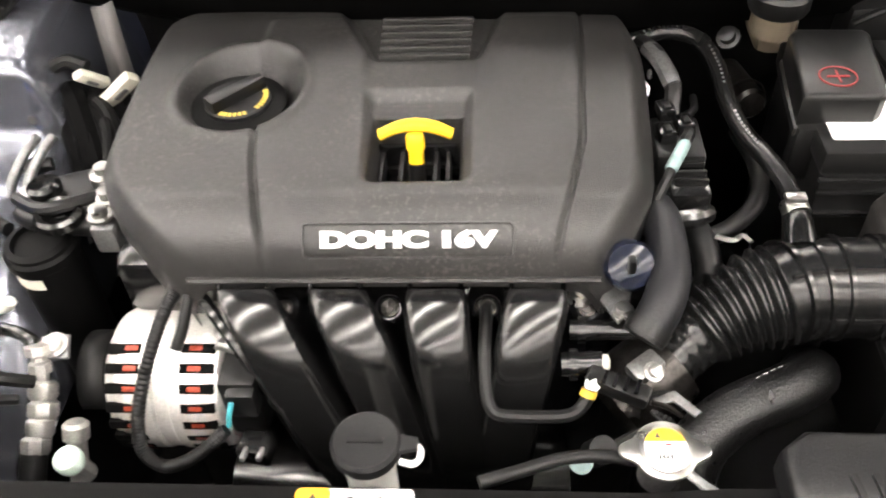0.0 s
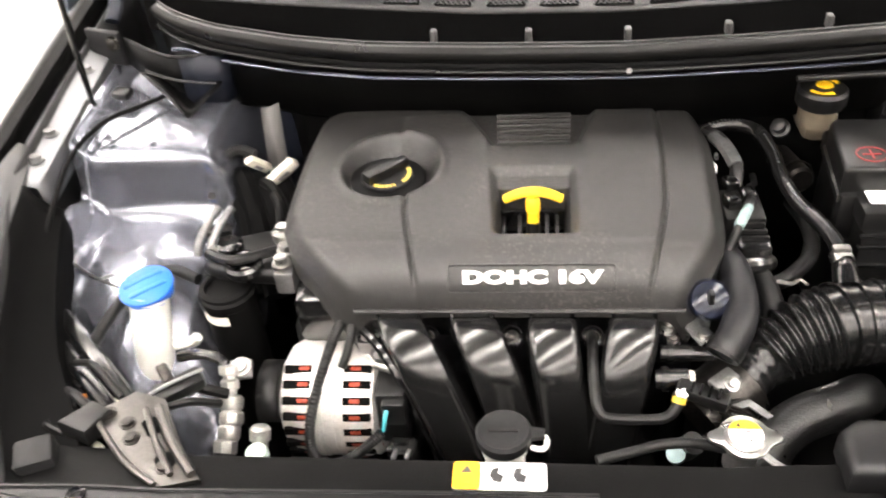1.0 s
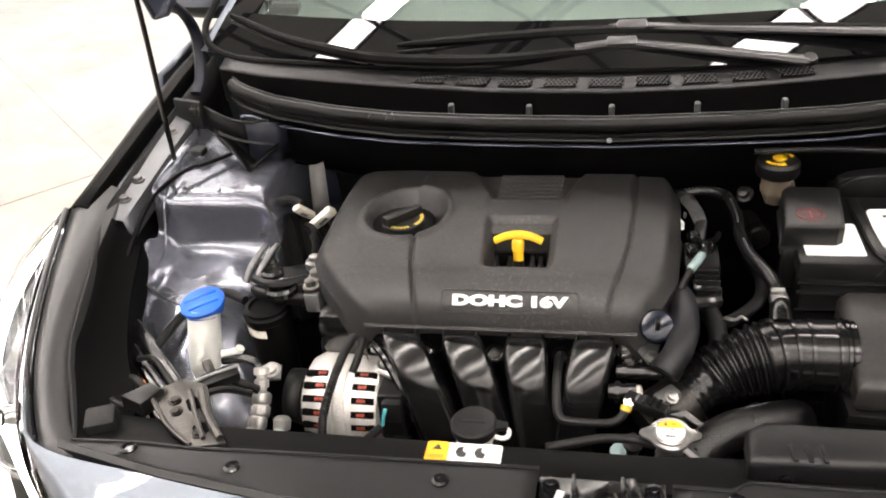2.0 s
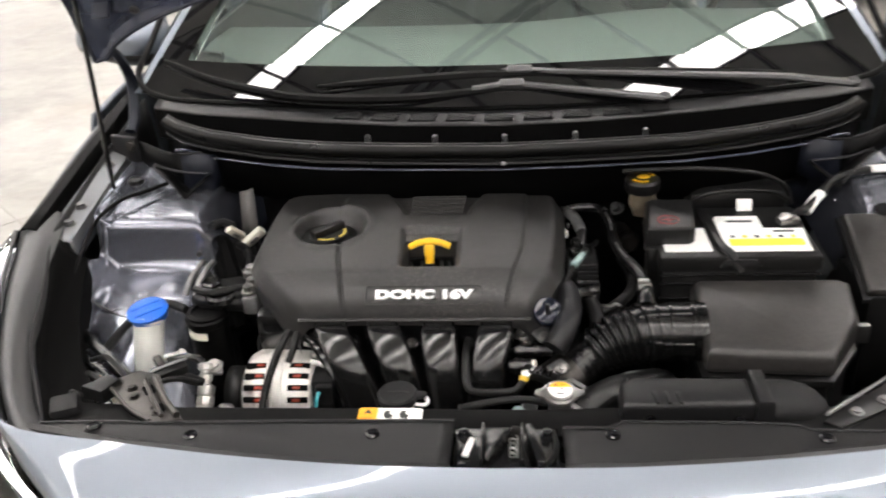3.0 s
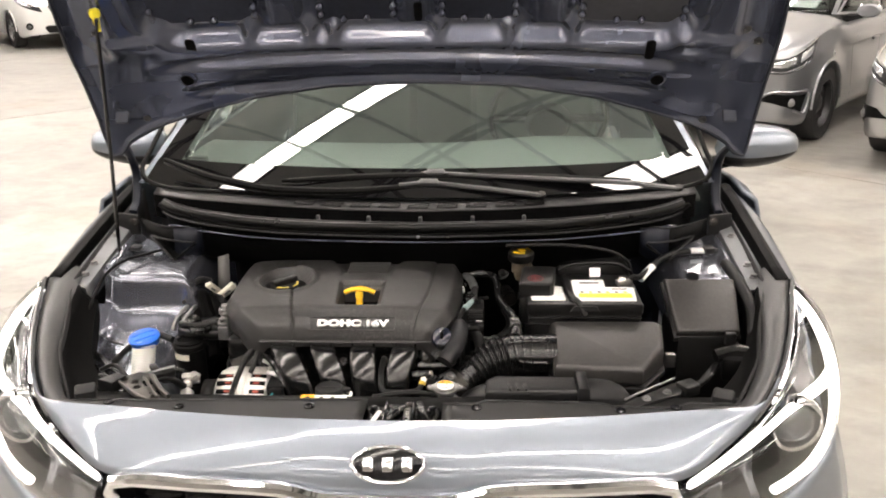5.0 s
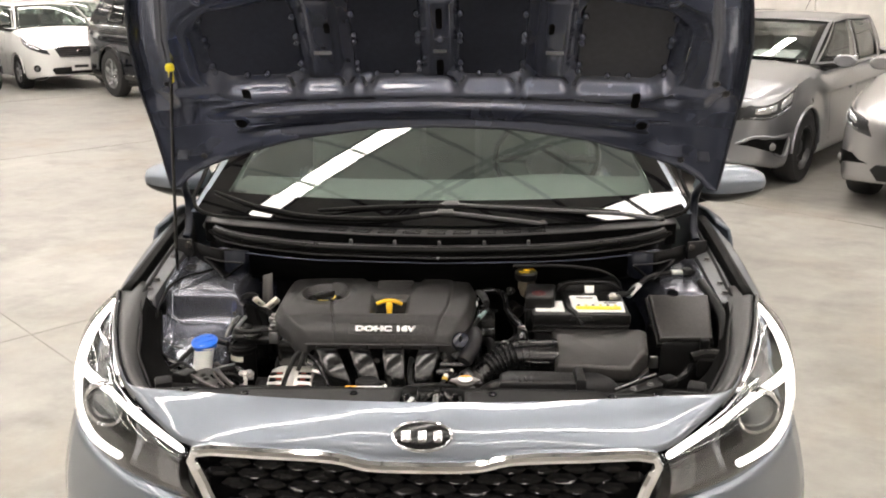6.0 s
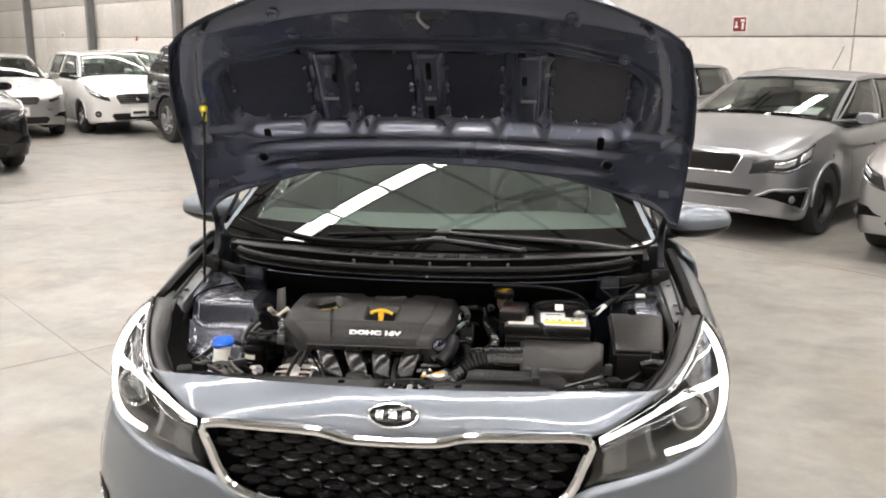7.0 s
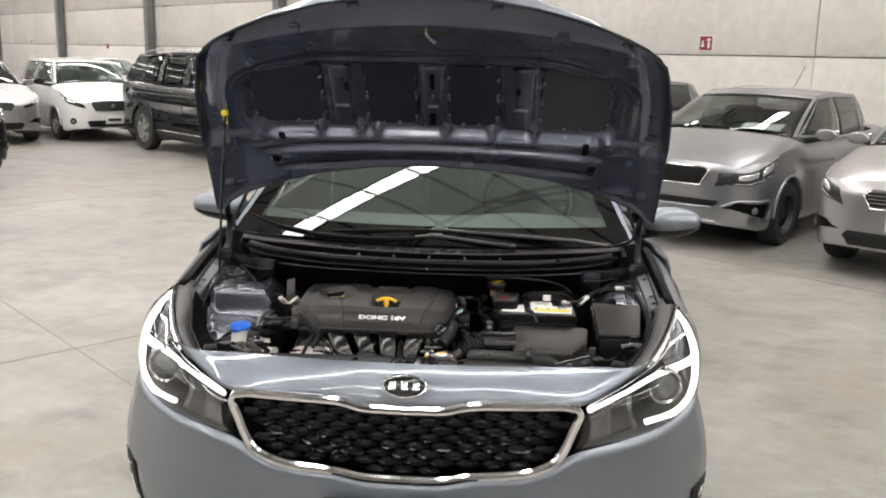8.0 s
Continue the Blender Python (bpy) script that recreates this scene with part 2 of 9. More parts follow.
def concrete_floor():
    """Power-floated concrete: broad pale and dark clouds, fine mottling, slight sheen."""
    m = bpy.data.materials.new("polished_concrete")
    m.use_nodes = True
    nt = m.node_tree
    b = nt.nodes["Principled BSDF"]
    tex = nt.nodes.new("ShaderNodeTexCoord")

    def cloud(scale, detail, lo, hi, a, c, stretch=(1, 1, 1)):
        mp = nt.nodes.new("ShaderNodeMapping")
        mp.inputs["Scale"].default_value = stretch
        mp.inputs["Rotation"].default_value = (0, 0, radians(25))
        n = nt.nodes.new("ShaderNodeTexNoise")
        n.inputs["Scale"].default_value, n.inputs["Detail"].default_value, n.inputs["Roughness"].default_value = scale, detail, 0.65
        r = nt.nodes.new("ShaderNodeMapRange")
        r.inputs["From Min"].default_value, r.inputs["From Max"].default_value = lo, hi
        r.inputs["To Min"].default_value, r.inputs["To Max"].default_value = a, c
        nt.links.new(tex.outputs["Object"], mp.inputs["Vector"])
        nt.links.new(mp.outputs[0], n.inputs["Vector"])
        nt.links.new(n.outputs["Fac"], r.inputs["Value"])
        return r.outputs[0], n.outputs["Fac"]

    broad, raw = cloud(0.55, 9, 0.34, 0.66, 0.0, 1.0, (1, 1.25, 1))
    brown, _ = cloud(0.9, 7, 0.50, 0.70, 0.0, 0.75, (1.3, 1, 1))
    fine_v, fine_raw = cloud(5.0, 8, 0.3, 0.7, 0.86, 1.12)
    stain, _ = cloud(1.7, 9, 0.50, 0.72, 1.0, 0.62, (1, 1.3, 1))
    mix = nt.nodes.new("ShaderNodeMix")
    mix.data_type = 'RGBA'
    mix.inputs["A"].default_value = (0.185, 0.178, 0.162, 1)
    mix.inputs["B"].default_value = (0.325, 0.315, 0.290, 1)
    nt.links.new(broad, mix.inputs["Factor"])
    mul = nt.nodes.new("ShaderNodeMath")
    mul.operation = 'MULTIPLY'
    nt.links.new(fine_v, mul.inputs[0])
    nt.links.new(stain, mul.inputs[1])
    hsv = nt.nodes.new("ShaderNodeHueSaturation")
    nt.links.new(mul.outputs[0], hsv.inputs["Value"])
    tan = nt.nodes.new("ShaderNodeMix")
    tan.data_type = 'RGBA'
    tan.inputs["B"].default_value = (0.245, 0.212, 0.170, 1)
    nt.links.new(brown, tan.inputs["Factor"])
    nt.links.new(mix.outputs["Result"], tan.inputs["A"])
    nt.links.new(tan.outputs["Result"], hsv.inputs["Color"])
    nt.links.new(hsv.outputs[0], b.inputs["Base Color"])
    rr = nt.nodes.new("ShaderNodeMapRange")
    rr.inputs["To Min"].default_value, rr.inputs["To Max"].default_value = 0.24, 0.62
    nt.links.new(raw, rr.inputs["Value"])
    nt.links.new(rr.outputs[0], b.inputs["Roughness"])
    bp = nt.nodes.new("ShaderNodeBump")
    bp.inputs["Strength"].default_value, bp.inputs["Distance"].default_value = 0.06, 0.01
    nt.links.new(fine_raw, bp.inputs["Height"])
    nt.links.new(bp.outputs[0], b.inputs["Normal"])
    return m


def worn_speckle(m):
    """Adds pale scuffed speckles to a plastic, gathered in broad patches."""
    nt = m.node_tree
    b = nt.nodes["Principled BSDF"]
    old = b.inputs["Base Color"].links[0].from_socket
    tex = nt.nodes.new("ShaderNodeTexCoord")
    made = []
    for scale, detail, lo, hi in ((260, 4, 0.54, 0.66), (7, 3, 0.46, 0.62)):
        n = nt.nodes.new("ShaderNodeTexNoise")
        n.inputs["Scale"].default_value, n.inputs["Detail"].default_value = scale, detail
        r = nt.nodes.new("ShaderNodeMapRange")
        r.inputs["From Min"].default_value, r.inputs["From Max"].default_value = lo, hi
        nt.links.new(tex.outputs["Object"], n.inputs["Vector"])
        nt.links.new(n.outputs["Fac"], r.inputs["Value"])
        made.append(r.outputs[0])
    mul = nt.nodes.new("ShaderNodeMath")
    mul.operation = 'MULTIPLY'
    nt.links.new(made[0], mul.inputs[0])
    nt.links.new(made[1], mul.inputs[1])
    mix = nt.nodes.new("ShaderNodeMix")
    mix.data_type = 'RGBA'
    mix.inputs["B"].default_value = (0.062, 0.058, 0.054, 1)
    nt.links.new(mul.outputs[0], mix.inputs["Factor"])
    nt.links.new(old, mix.inputs["A"])
    nt.links.new(mix.outputs["Result"], b.inputs["Base Color"])


worn_speckle(COVER)
FLOOR = concrete_floor()

# ---- shapes ----
def smooth(a, b, q):
    t = max(0.0, min(1.0, (q - a) / (b - a)))
    return t * t * (3 - 2 * t)


BASES = {}


def thing(name, at, label, category, group="", kind=""):
    """A thing: an empty at its base; parts are given in world metres."""
    e = new(name)
    e.empty_display_size = 0.05
    e.location = at
    BASES[e.name] = Vector(at)
    return tagged(e, label, category, group, kind)


def root_base(ob):
    while ob.parent:
        ob = ob.parent
    return BASES.get(ob.name, Vector((0, 0, 0)))


def finish(name, bm, mat, angle=35):
    bmesh.ops.remove_doubles(bm, verts=bm.verts, dist=1e-5)
    bmesh.ops.recalc_face_normals(bm, faces=bm.faces)
    me = bpy.data.meshes.new(name)
    bm.to_mesh(me)
    bm.free()
    me.materials.append(mat)
    me.polygons.foreach_set("use_smooth", [True] * len(me.polygons))
    me.set_sharp_from_angle(angle=radians(angle))
    return me


def part(name, bm, mat, parent=None, label="", angle=35, thick=0.0):
    """One mesh object under a thing or under a part of it."""
    if parent is not None:
        bmesh.ops.translate(bm, verts=bm.verts, vec=-root_base(parent))
    ob = new(name, finish(name, bm, mat, angle))
    if thick:
        md = ob.modifiers.new("thickness", 'SOLIDIFY')
        md.thickness, md.offset = thick, -1
    ob.parent = parent
    return tagged(ob, label)


def BM():
    return bmesh.new()


def box(bm, c, s, bev=0.004, rot=None, seg=2):
    m = Matrix.Translation(c) @ (rot.to_4x4() if rot else Matrix()) @ Matrix.Diagonal((*s, 1))
    vs = bmesh.ops.create_cube(bm, size=1.0, matrix=m)["verts"]
    if bev:
        es = list({e for v in vs for e in v.link_edges})
        bmesh.ops.bevel(bm, geom=es, offset=min(bev, min(s) * 0.45), segments=seg, profile=0.5, affect='EDGES')
    return bm


def rot(x=0, y=0, z=0):
    return Euler((radians(x), radians(y), radians(z))).to_matrix()


def prism(bm, pts, z0, z1, bev=0.003, m=None, seg=2):
    """A plate from an outline in x, y, between two heights, with rounded rims."""
    lo = [bm.verts.new((x, y, z0)) for x, y in pts]
    hi = [bm.verts.new((x, y, z1)) for x, y in pts]
    n = len(pts)
    fs = [bm.faces.new(lo[::-1]), bm.faces.new(hi)]
    fs += [bm.faces.new((lo[i], lo[(i + 1) % n], hi[(i + 1) % n], hi[i])) for i in range(n)]
    bmesh.ops.recalc_face_normals(bm, faces=fs)
    vs = lo + hi
    if bev:
        es = [e for e in fs[0].edges] + [e for e in fs[1].edges]
        got = bmesh.ops.bevel(bm, geom=es, offset=bev, segments=seg, profile=0.5, affect='EDGES')
        vs = list({v for v in vs if v.is_valid} | set(got["verts"]))
    if m is not None:
        bmesh.ops.transform(bm, matrix=m, verts=vs)
    return bm


def rounded(x0, y0, x1, y1, r, n=5):
    """Outline of a rectangle with round corners."""
    out = []
    for cx, cy, a0 in ((x1 - r, y1 - r, 0), (x0 + r, y1 - r, 90), (x0 + r, y0 + r, 180), (x1 - r, y0 + r, 270)):
        for k in range(n):
            a = radians(a0 + 90 * k / (n - 1))
            out.append((cx + r * math.cos(a), cy + r * math.sin(a)))
    return out


def spline(pts, n=8):
    """Smooth way through the given places (Catmull-Rom)."""
    p = [Vector(q) for q in pts]
    p = [2 * p[0] - p[1]] + p + [2 * p[-1] - p[-2]]
    out = []
    for i in range(1, len(p) - 2):
        for k in range(n):
            t = k / n
            out.append(0.5 * ((2 * p[i]) + (p[i + 1] - p[i - 1]) * t + (2 * p[i - 1] - 5 * p[i] + 4 * p[i + 1] - p[i + 2]) * t * t
                              + (3 * p[i] - p[i - 1] - 3 * p[i + 1] + p[i + 2]) * t ** 3))
    return out + [p[-2]]


def tube(bm, pts, r, seg=12, n=8, flat=1.0, caps=True, up=(0, 0, 1)):
    """A hose or bar along a smooth way; r may be a number, or a function of 0..1; flat squeezes it across up."""
    way = spline(pts, n) if n > 1 else [Vector(q) for q in pts]
    rings, last = [], None
    for i, p in enumerate(way):
        d = (way[min(i + 1, len(way) - 1)] - way[max(i - 1, 0)]).normalized()
        side = d.cross(Vector(up)) if last is None else last - d * last.dot(d)
        if side.length < 1e-4:
            side = d.cross(Vector((1, 0.3, 0)))
        side.normalize()
        last = side
        over = side.cross(d)
        q = r(i / (len(way) - 1)) if callable(r) else r
        rings.append([bm.verts.new(p + side * (q * math.cos(2 * math.pi * k / seg)) + over * (q * flat * math.sin(2 * math.pi * k / seg)))
                      for k in range(seg)])
    for a, b in zip(rings, rings[1:]):
        for k in range(seg):
            bm.faces.new((a[k], a[(k + 1) % seg], b[(k + 1) % seg], b[k]))
    if caps:
        bm.faces.new(rings[0][::-1])
        bm.faces.new(rings[-1])
    return bm


def lathe(bm, profile, m, seg=28):
    """A turned body from (radius, height) pairs round the local z axis of m."""
    rings = []
    for r, z in profile:
        if r < 1e-5:
            rings.append([bm.verts.new(m @ Vector((0, 0, z)))])
        else:
            rings.append([bm.verts.new(m @ Vector((r * math.cos(2 * math.pi * k / seg), r * math.sin(2 * math.pi * k / seg), z))) for k in range(seg)])
    for a, b in zip(rings, rings[1:]):
        for k in range(seg):
            j = (k + 1) % seg
            if len(a) == 1 and len(b) == 1:
                continue
            if len(a) == 1:
                bm.faces.new((a[0], b[j], b[k]))
            elif len(b) == 1:
                bm.faces.new((a[k], a[j], b[0]))
            else:
                bm.faces.new((a[k], a[j], b[j], b[k]))
    return bm


def along(p, d):
    """The pose whose local z points along d at p."""
    return Matrix.Translation(p) @ Vector(d).to_track_quat('Z', 'Y').to_matrix().to_4x4()


def sheet(bm, rows, keep=None):
    """A surface over rows of places."""
    vs = [[bm.verts.new(p) for p in row] for row in rows]
    for i in range(len(vs) - 1):
        for j in range(len(vs[0]) - 1):
            if keep is None or keep(i, j):
                q = (vs[i][j], vs[i][j + 1], vs[i + 1][j + 1], vs[i + 1][j])
                if len({tuple(round(c, 5) for c in v.co) for v in q}) > 2:
                    bm.faces.new(q)
    loose = [v for v in bm.verts if not v.link_faces]
    bmesh.ops.delete(bm, geom=loose, context='VERTS')
    return bm


def bolt(bm, p, d=(0, 0, 1), r=0.008, h=0.008, flange=1.5):
    m = along(p, d)
    lathe(bm, [(0, 0), (r * flange, 0), (r * flange, h * 0.25), (r, h * 0.3), (r, h * 0.95), (r * 0.85, h), (0, h)], m, 12)
    return bm


def lettering(name, text, size, m, mat, parent, depth=0.001, stretch=1.0, bold=0.0):
    """Raised letters in the built-in face, their middle at m."""
    cu = bpy.data.curves.new(name, 'FONT')
    cu.body, cu.size, cu.extrude, cu.align_x, cu.align_y, cu.bevel_depth = text, size, depth, 'CENTER', 'CENTER', bold
    tmp = bpy.data.objects.new(name, cu)
    scene.collection.objects.link(tmp)
    me = bpy.data.meshes.new_from_object(tmp.evaluated_get(bpy.context.evaluated_depsgraph_get()))
    bpy.data.objects.remove(tmp)
    bm = BM()
    bm.from_mesh(me)
    bmesh.ops.transform(bm, matrix=m @ Matrix.Diagonal((stretch, 1, 1, 1)), verts=bm.verts)
    return part(name, bm, mat, parent)


# ---- the hall ----
def hall_point(a, b, z=0.0):
    return E1 * a + E2 * b + Vector((0, 0, z))


def hall_box(bm, a, b, z, sa, sb, sz, bev=0.0):
    return box(bm, hall_point(a, b, z), (sa, sb, sz), bev, rot(0, 0, HALL_ANGLE))


floor = part("floor", sheet(BM(), [[hall_point(BACK_E1 - 0.5, BACK_E2 - 0.5), hall_point(WALL_E1 + 0.5, BACK_E2 - 0.5)],
                                   [hall_point(BACK_E1 - 0.5, WALL_E2 + 0.5), hall_point(WALL_E1 + 0.5, WALL_E2 + 0.5)]]), FLOOR)
tagged(floor, "pale mottled power-floated concrete hall floor", "floor", kind="structure")


def floor_joints():
    """Narrow saw cuts filled dark, in the hall's grid."""
    for k in range(-4, 3):
        a = 0.42 + 5.2 * k
        bm = hall_box(BM(), a, (WALL_E2 + BACK_E2) / 2, 0.001, 0.005, WALL_E2 - BACK_E2, 0.002)
        tagged(part("floor_joint", bm, JOINT), "thin dark saw-cut joint in the concrete floor", "floor joint", "floor joints", "structure")
    for k in range(-4, 9):
        b = 3.36 + 5.2 * k
        bm = hall_box(BM(), -5.5, b, 0.0012, WALL_E1 - BACK_E1, 0.005, 0.002)
        tagged(part("floor_joint", bm, JOINT), "thin dark saw-cut joint in the concrete floor", "floor joint", "floor joints", "structure")


floor_joints()


def hall_wall(name, label, axis, at, lo, hi, panels):
    """A wall of tall pale panels with recessed level joints."""
    w = thing(name, (0, 0, 0), label, "wall", kind="structure")
    length = hi - lo
    mid = (lo + hi) / 2
    bm = BM()
    if axis == 1:
        hall_box(bm, at + 0.13, mid, ROOF / 2, 0.2, length + 0.6, ROOF)
    else:
        hall_box(bm, mid, at + 0.13, ROOF / 2, length + 0.6, 0.2, ROOF)
    part("wall_core", bm, JOINT, w)
    rows = [(0.0, 1.86), (1.885, 3.2), (3.225, 5.2), (5.225, ROOF)]
    n = panels
    for k in range(n):
        c = lo + length * (k + 0.5) / n
        for z0, z1 in rows:
            bm = BM()
            if axis == 1:
                hall_box(bm, at + 0.02, c, (z0 + z1) / 2, 0.06, length / n - 0.012, z1 - z0, 0.006)
            else:
                hall_box(bm, c, at + 0.02, (z0 + z1) / 2, length / n - 0.012, 0.06, z1 - z0, 0.006)
            part("panel", bm, CONCRETE_WALL, w)
    return w


hall_wall("wall_east", "pale concrete panel wall with level joints", 1, WALL_E1, BACK_E2, WALL_E2, 9)
hall_wall("wall_north", "pale concrete panel wall behind the parked cars", 2, WALL_E2, BACK_E1, WALL_E1, 6)
hall_wall("wall_west", "pale concrete panel wall of the hall", 1, BACK_E1 - 0.2, BACK_E2, WALL_E2, 9)
hall_wall("wall_south", "pale concrete panel wall of the hall", 2, BACK_E2 - 0.2, BACK_E1, WALL_E1, 6)


def steel_column():
    """An H-section column on a base plate with its bolts, standing at the hall's origin."""
    c = thing("steel_column", (0, 0, 0), "grey painted steel column standing against the concrete wall", "column", "columns along the wall")
    bm = BM()
    for s in (-1, 1):
        box(bm, (0, s * 0.135, ROOF / 2), (0.28, 0.02, ROOF - 0.02), 0.003)
    part("flange", bm, COLUMN, c)
    part("web", box(BM(), (0, 0, ROOF / 2), (0.014, 0.25, ROOF - 0.02), 0.0), COLUMN, c)
    part("base_plate", box(BM(), (0, 0, 0.012), (0.4, 0.4, 0.024), 0.004), COLUMN, c)
    for x in (-0.16, 0.16):
        for y in (-0.16, 0.16):
            part("bolt", bolt(BM(), (x, y, 0.024), r=0.014, h=0.03), DULLSTEEL, c)
    return c


col = steel_column()
col.matrix_basis = HALL @ pose(WALL_E1 - 0.19, 28.4, 0, 0, 0, 90)
for b in (20.2, 36.65, 44.9, 12.0):
    copy_thing(col, HALL @ pose(WALL_E1 - 0.19, b, 0, 0, 0, 90))
brace = tube(BM(), [hall_point(WALL_E1 - 0.06, 4.4, 3.6), hall_point(WALL_E1 - 0.06, 2.1, 2.05)], 0.025, 8, 1)
tagged(part("wall_brace", brace, COLUMN), "thin grey steel brace running down the wall", "brace", kind="structure")


def roof():
    bm = BM()
    hall_box(bm, (WALL_E1 + BACK_E1) / 2, (WALL_E2 + BACK_E2) / 2, ROOF + 0.35, WALL_E1 - BACK_E1 + 1.2, WALL_E2 - BACK_E2 + 1.2, 0.1)
    c = part("ceiling", bm, ROOFING)
    return tagged(c, "grey sheet roof of the hall", "ceiling", kind="structure")


roof()


def skylight(a, b, la, lb):
    s = thing("skylight", hall_point(a, b, ROOF + 0.28), "bright translucent roof sheet letting in daylight", "skylight", "skylights in the roof")
    part("sheet", hall_box(BM(), a, b, ROOF + 0.285, la, lb, 0.02), DAYLIGHT, s)
    bm = BM()
    if la > lb:
        for k in (-1, 1):
            hall_box(bm, a, b + k * (lb / 2 + 0.03), ROOF + 0.27, la, 0.05, 0.08)
    else:
        for k in (-1, 1):
            hall_box(bm, a + k * (la / 2 + 0.03), b, ROOF + 0.27, 0.05, lb, 0.08)
    part("frame", bm, TRUSS, s)


for k in range(13):
    for j in range(6):
        skylight(BACK_E1 + 3.1 + 6.15 * j, 5.0 + 4.9 * (k - 4), 6.15, 0.52)


def truss(b):
    t = thing("roof_truss", hall_point(0, b, ROOF), "dark steel lattice roof truss", "truss", "roof trusses")
    lo, hi = BACK_E1 + 0.1, WALL_E1 - 0.1
    part("top_chord", hall_box(BM(), (lo + hi) / 2, b, ROOF + 0.2, hi - lo, 0.10, 0.10), TRUSS, t)
    part("bottom_chord", hall_box(BM(), (lo + hi) / 2, b, ROOF - 0.6, hi - lo, 0.10, 0.10), TRUSS, t)
    n = 24
    bm = BM()
    for k in range(n):
        a0, a1 = lo + (hi - lo) * k / n, lo + (hi - lo) * (k + 1) / n
        z0, z1 = (ROOF - 0.6, ROOF + 0.2) if k % 2 else (ROOF + 0.2, ROOF - 0.6)
        tube(bm, [hall_point(a0, b, z0), hall_point(a1, b, z1)], 0.03, 6, 1)
    part("lattice", bm, TRUSS, t)


for b in (-12.2, -2.4, 2.5, 7.4, 12.3, 22.1, 31.9, 41.7):
    truss(b)


def purlin(a):
    bm = hall_box(BM(), a, (WALL_E2 + BACK_E2) / 2, ROOF + 0.2, 0.07, WALL_E2 - BACK_E2, 0.12)
    tagged(part("purlin", bm, TRUSS), "dark steel purlin under the roof", "purlin", "purlins under the roof", "structure")


for k in range(27):
    purlin(1.14 + 1.31 * (k - 18))


def fire_sign():
    """Red safety sign with a white arrow and a white extinguisher shape."""
    s = thing("fire_sign", hall_point(WALL_E1 - 0.01, 6.82, 2.08), "red and white fire extinguisher sign on the wall", "sign")
    c = hall_point(WALL_E1 - 0.018, 6.82, 2.08)
    r = rot(0, 0, HALL_ANGLE)

    def plate(name, u, v, w, h, t, mat):
        bm = BM()
        box(bm, (-t, u, v), (0.006, w, h), 0.001)
        bmesh.ops.transform(bm, matrix=Matrix.Translation(c) @ r.to_4x4(), verts=bm.verts)
        part(name, bm, mat, s)
    plate("board", 0, 0, 0.27, 0.27, 0.0, WHITE)
    plate("red_field", 0, 0, 0.24, 0.24, 0.004, RED)
    plate("arrow_stem", 0.06, 0.0, 0.03, 0.09, 0.008, WHITE)
    plate("arrow_head", 0.06, -0.045, 0.07, 0.03, 0.008, WHITE)
    plate("flame_shape", -0.055, 0.06, 0.07, 0.04, 0.008, WHITE)
    plate("bottle_shape", -0.06, -0.03, 0.04, 0.11, 0.008, WHITE)


fire_sign()

call = thing("alarm_box", hall_point(WALL_E1 - 0.01, 32.4, 1.70), "small red alarm box on the concrete wall", "alarm box")
bm = BM()
hall_box(bm, WALL_E1 - 0.045, 32.4, 1.84, 0.07, 0.09, 0.17, 0.01)
part("housing", bm, RED, call)
bm = BM()
hall_box(bm, WALL_E1 - 0.083, 32.4, 1.85, 0.006, 0.06, 0.11, 0.003)
part("front_plate", bm, WHITE, call)
pict = thing("wall_sign", hall_point(WALL_E1 - 0.01, 40.67, 1.85), "small pale sign with a faint green picture on the wall", "sign")
bm = BM()
hall_box(bm, WALL_E1 - 0.012, 40.67, 1.98, 0.008, 0.42, 0.30, 0.002)
part("plate", bm, CREAM, pict)
bm = BM()
hall_box(bm, WALL_E1 - 0.018, 40.67, 1.98, 0.004, 0.22, 0.16, 0.001)
part("pictogram", bm, DULLGREEN, pict)


# ---- cars ----
def lerp_at(table, y):
    return float(np.interp(y, [a for a, _ in table], [b for _, b in table]))


def arch_height(P, y):
    """The height of the wheel arch over the floor at y, or nothing between the wheels."""
    for yc in P["axles"]:
        if abs(y - yc) < P["arch"]:
            return P["wheel"] + math.sqrt(P["arch"] ** 2 - (y - yc) ** 2)
    return 0.0


def section(P, y, arched=True):
    """Half cross-section of a car's lower body at y from its nose: places from the sill to the middle line."""
    w, zt, crown = lerp_at(P["plan"], y), lerp_at(P["top"], y), lerp_at(P["crown"], y)
    zb = lerp_at(P["sill"], y)
    if arched:
        zb = max(zb, arch_height(P, y))
    h = zt - zb
    k = P.get("crease", 0.0)
    low = [(w - 0.04, zb), (w - 0.012, zb + 0.10 * h), (w - k, zb + (0.42 + 5 * k) * h), (w - 0.006 + 0.5 * k, zb + (0.70 + 2 * k) * h), (w - 0.03, zt - 0.12 * h), (w - 0.085, zt)]
    if P.get("shoulder"):
        f = smooth(0.75, 1.3, y) * (1 - smooth(P["length"] - 1.0, P["length"] - 0.4, y))
        cut = [(w - 0.05, zb), (w - 0.016, zb + 0.10 * h), (w - 0.024, zb + 0.45 * h), (w - 0.040, zb + 0.70 * h), (w - 0.004, zb + 0.79 * h), (w - 0.075, zt)]
        low = [(a[0] + (b[0] - a[0]) * f, a[1] + (b[1] - a[1]) * f) for a, b in zip(low, cut)]
    return low + [(w * 0.55, zt + 0.7 * crown), (0.0, zt + crown)]


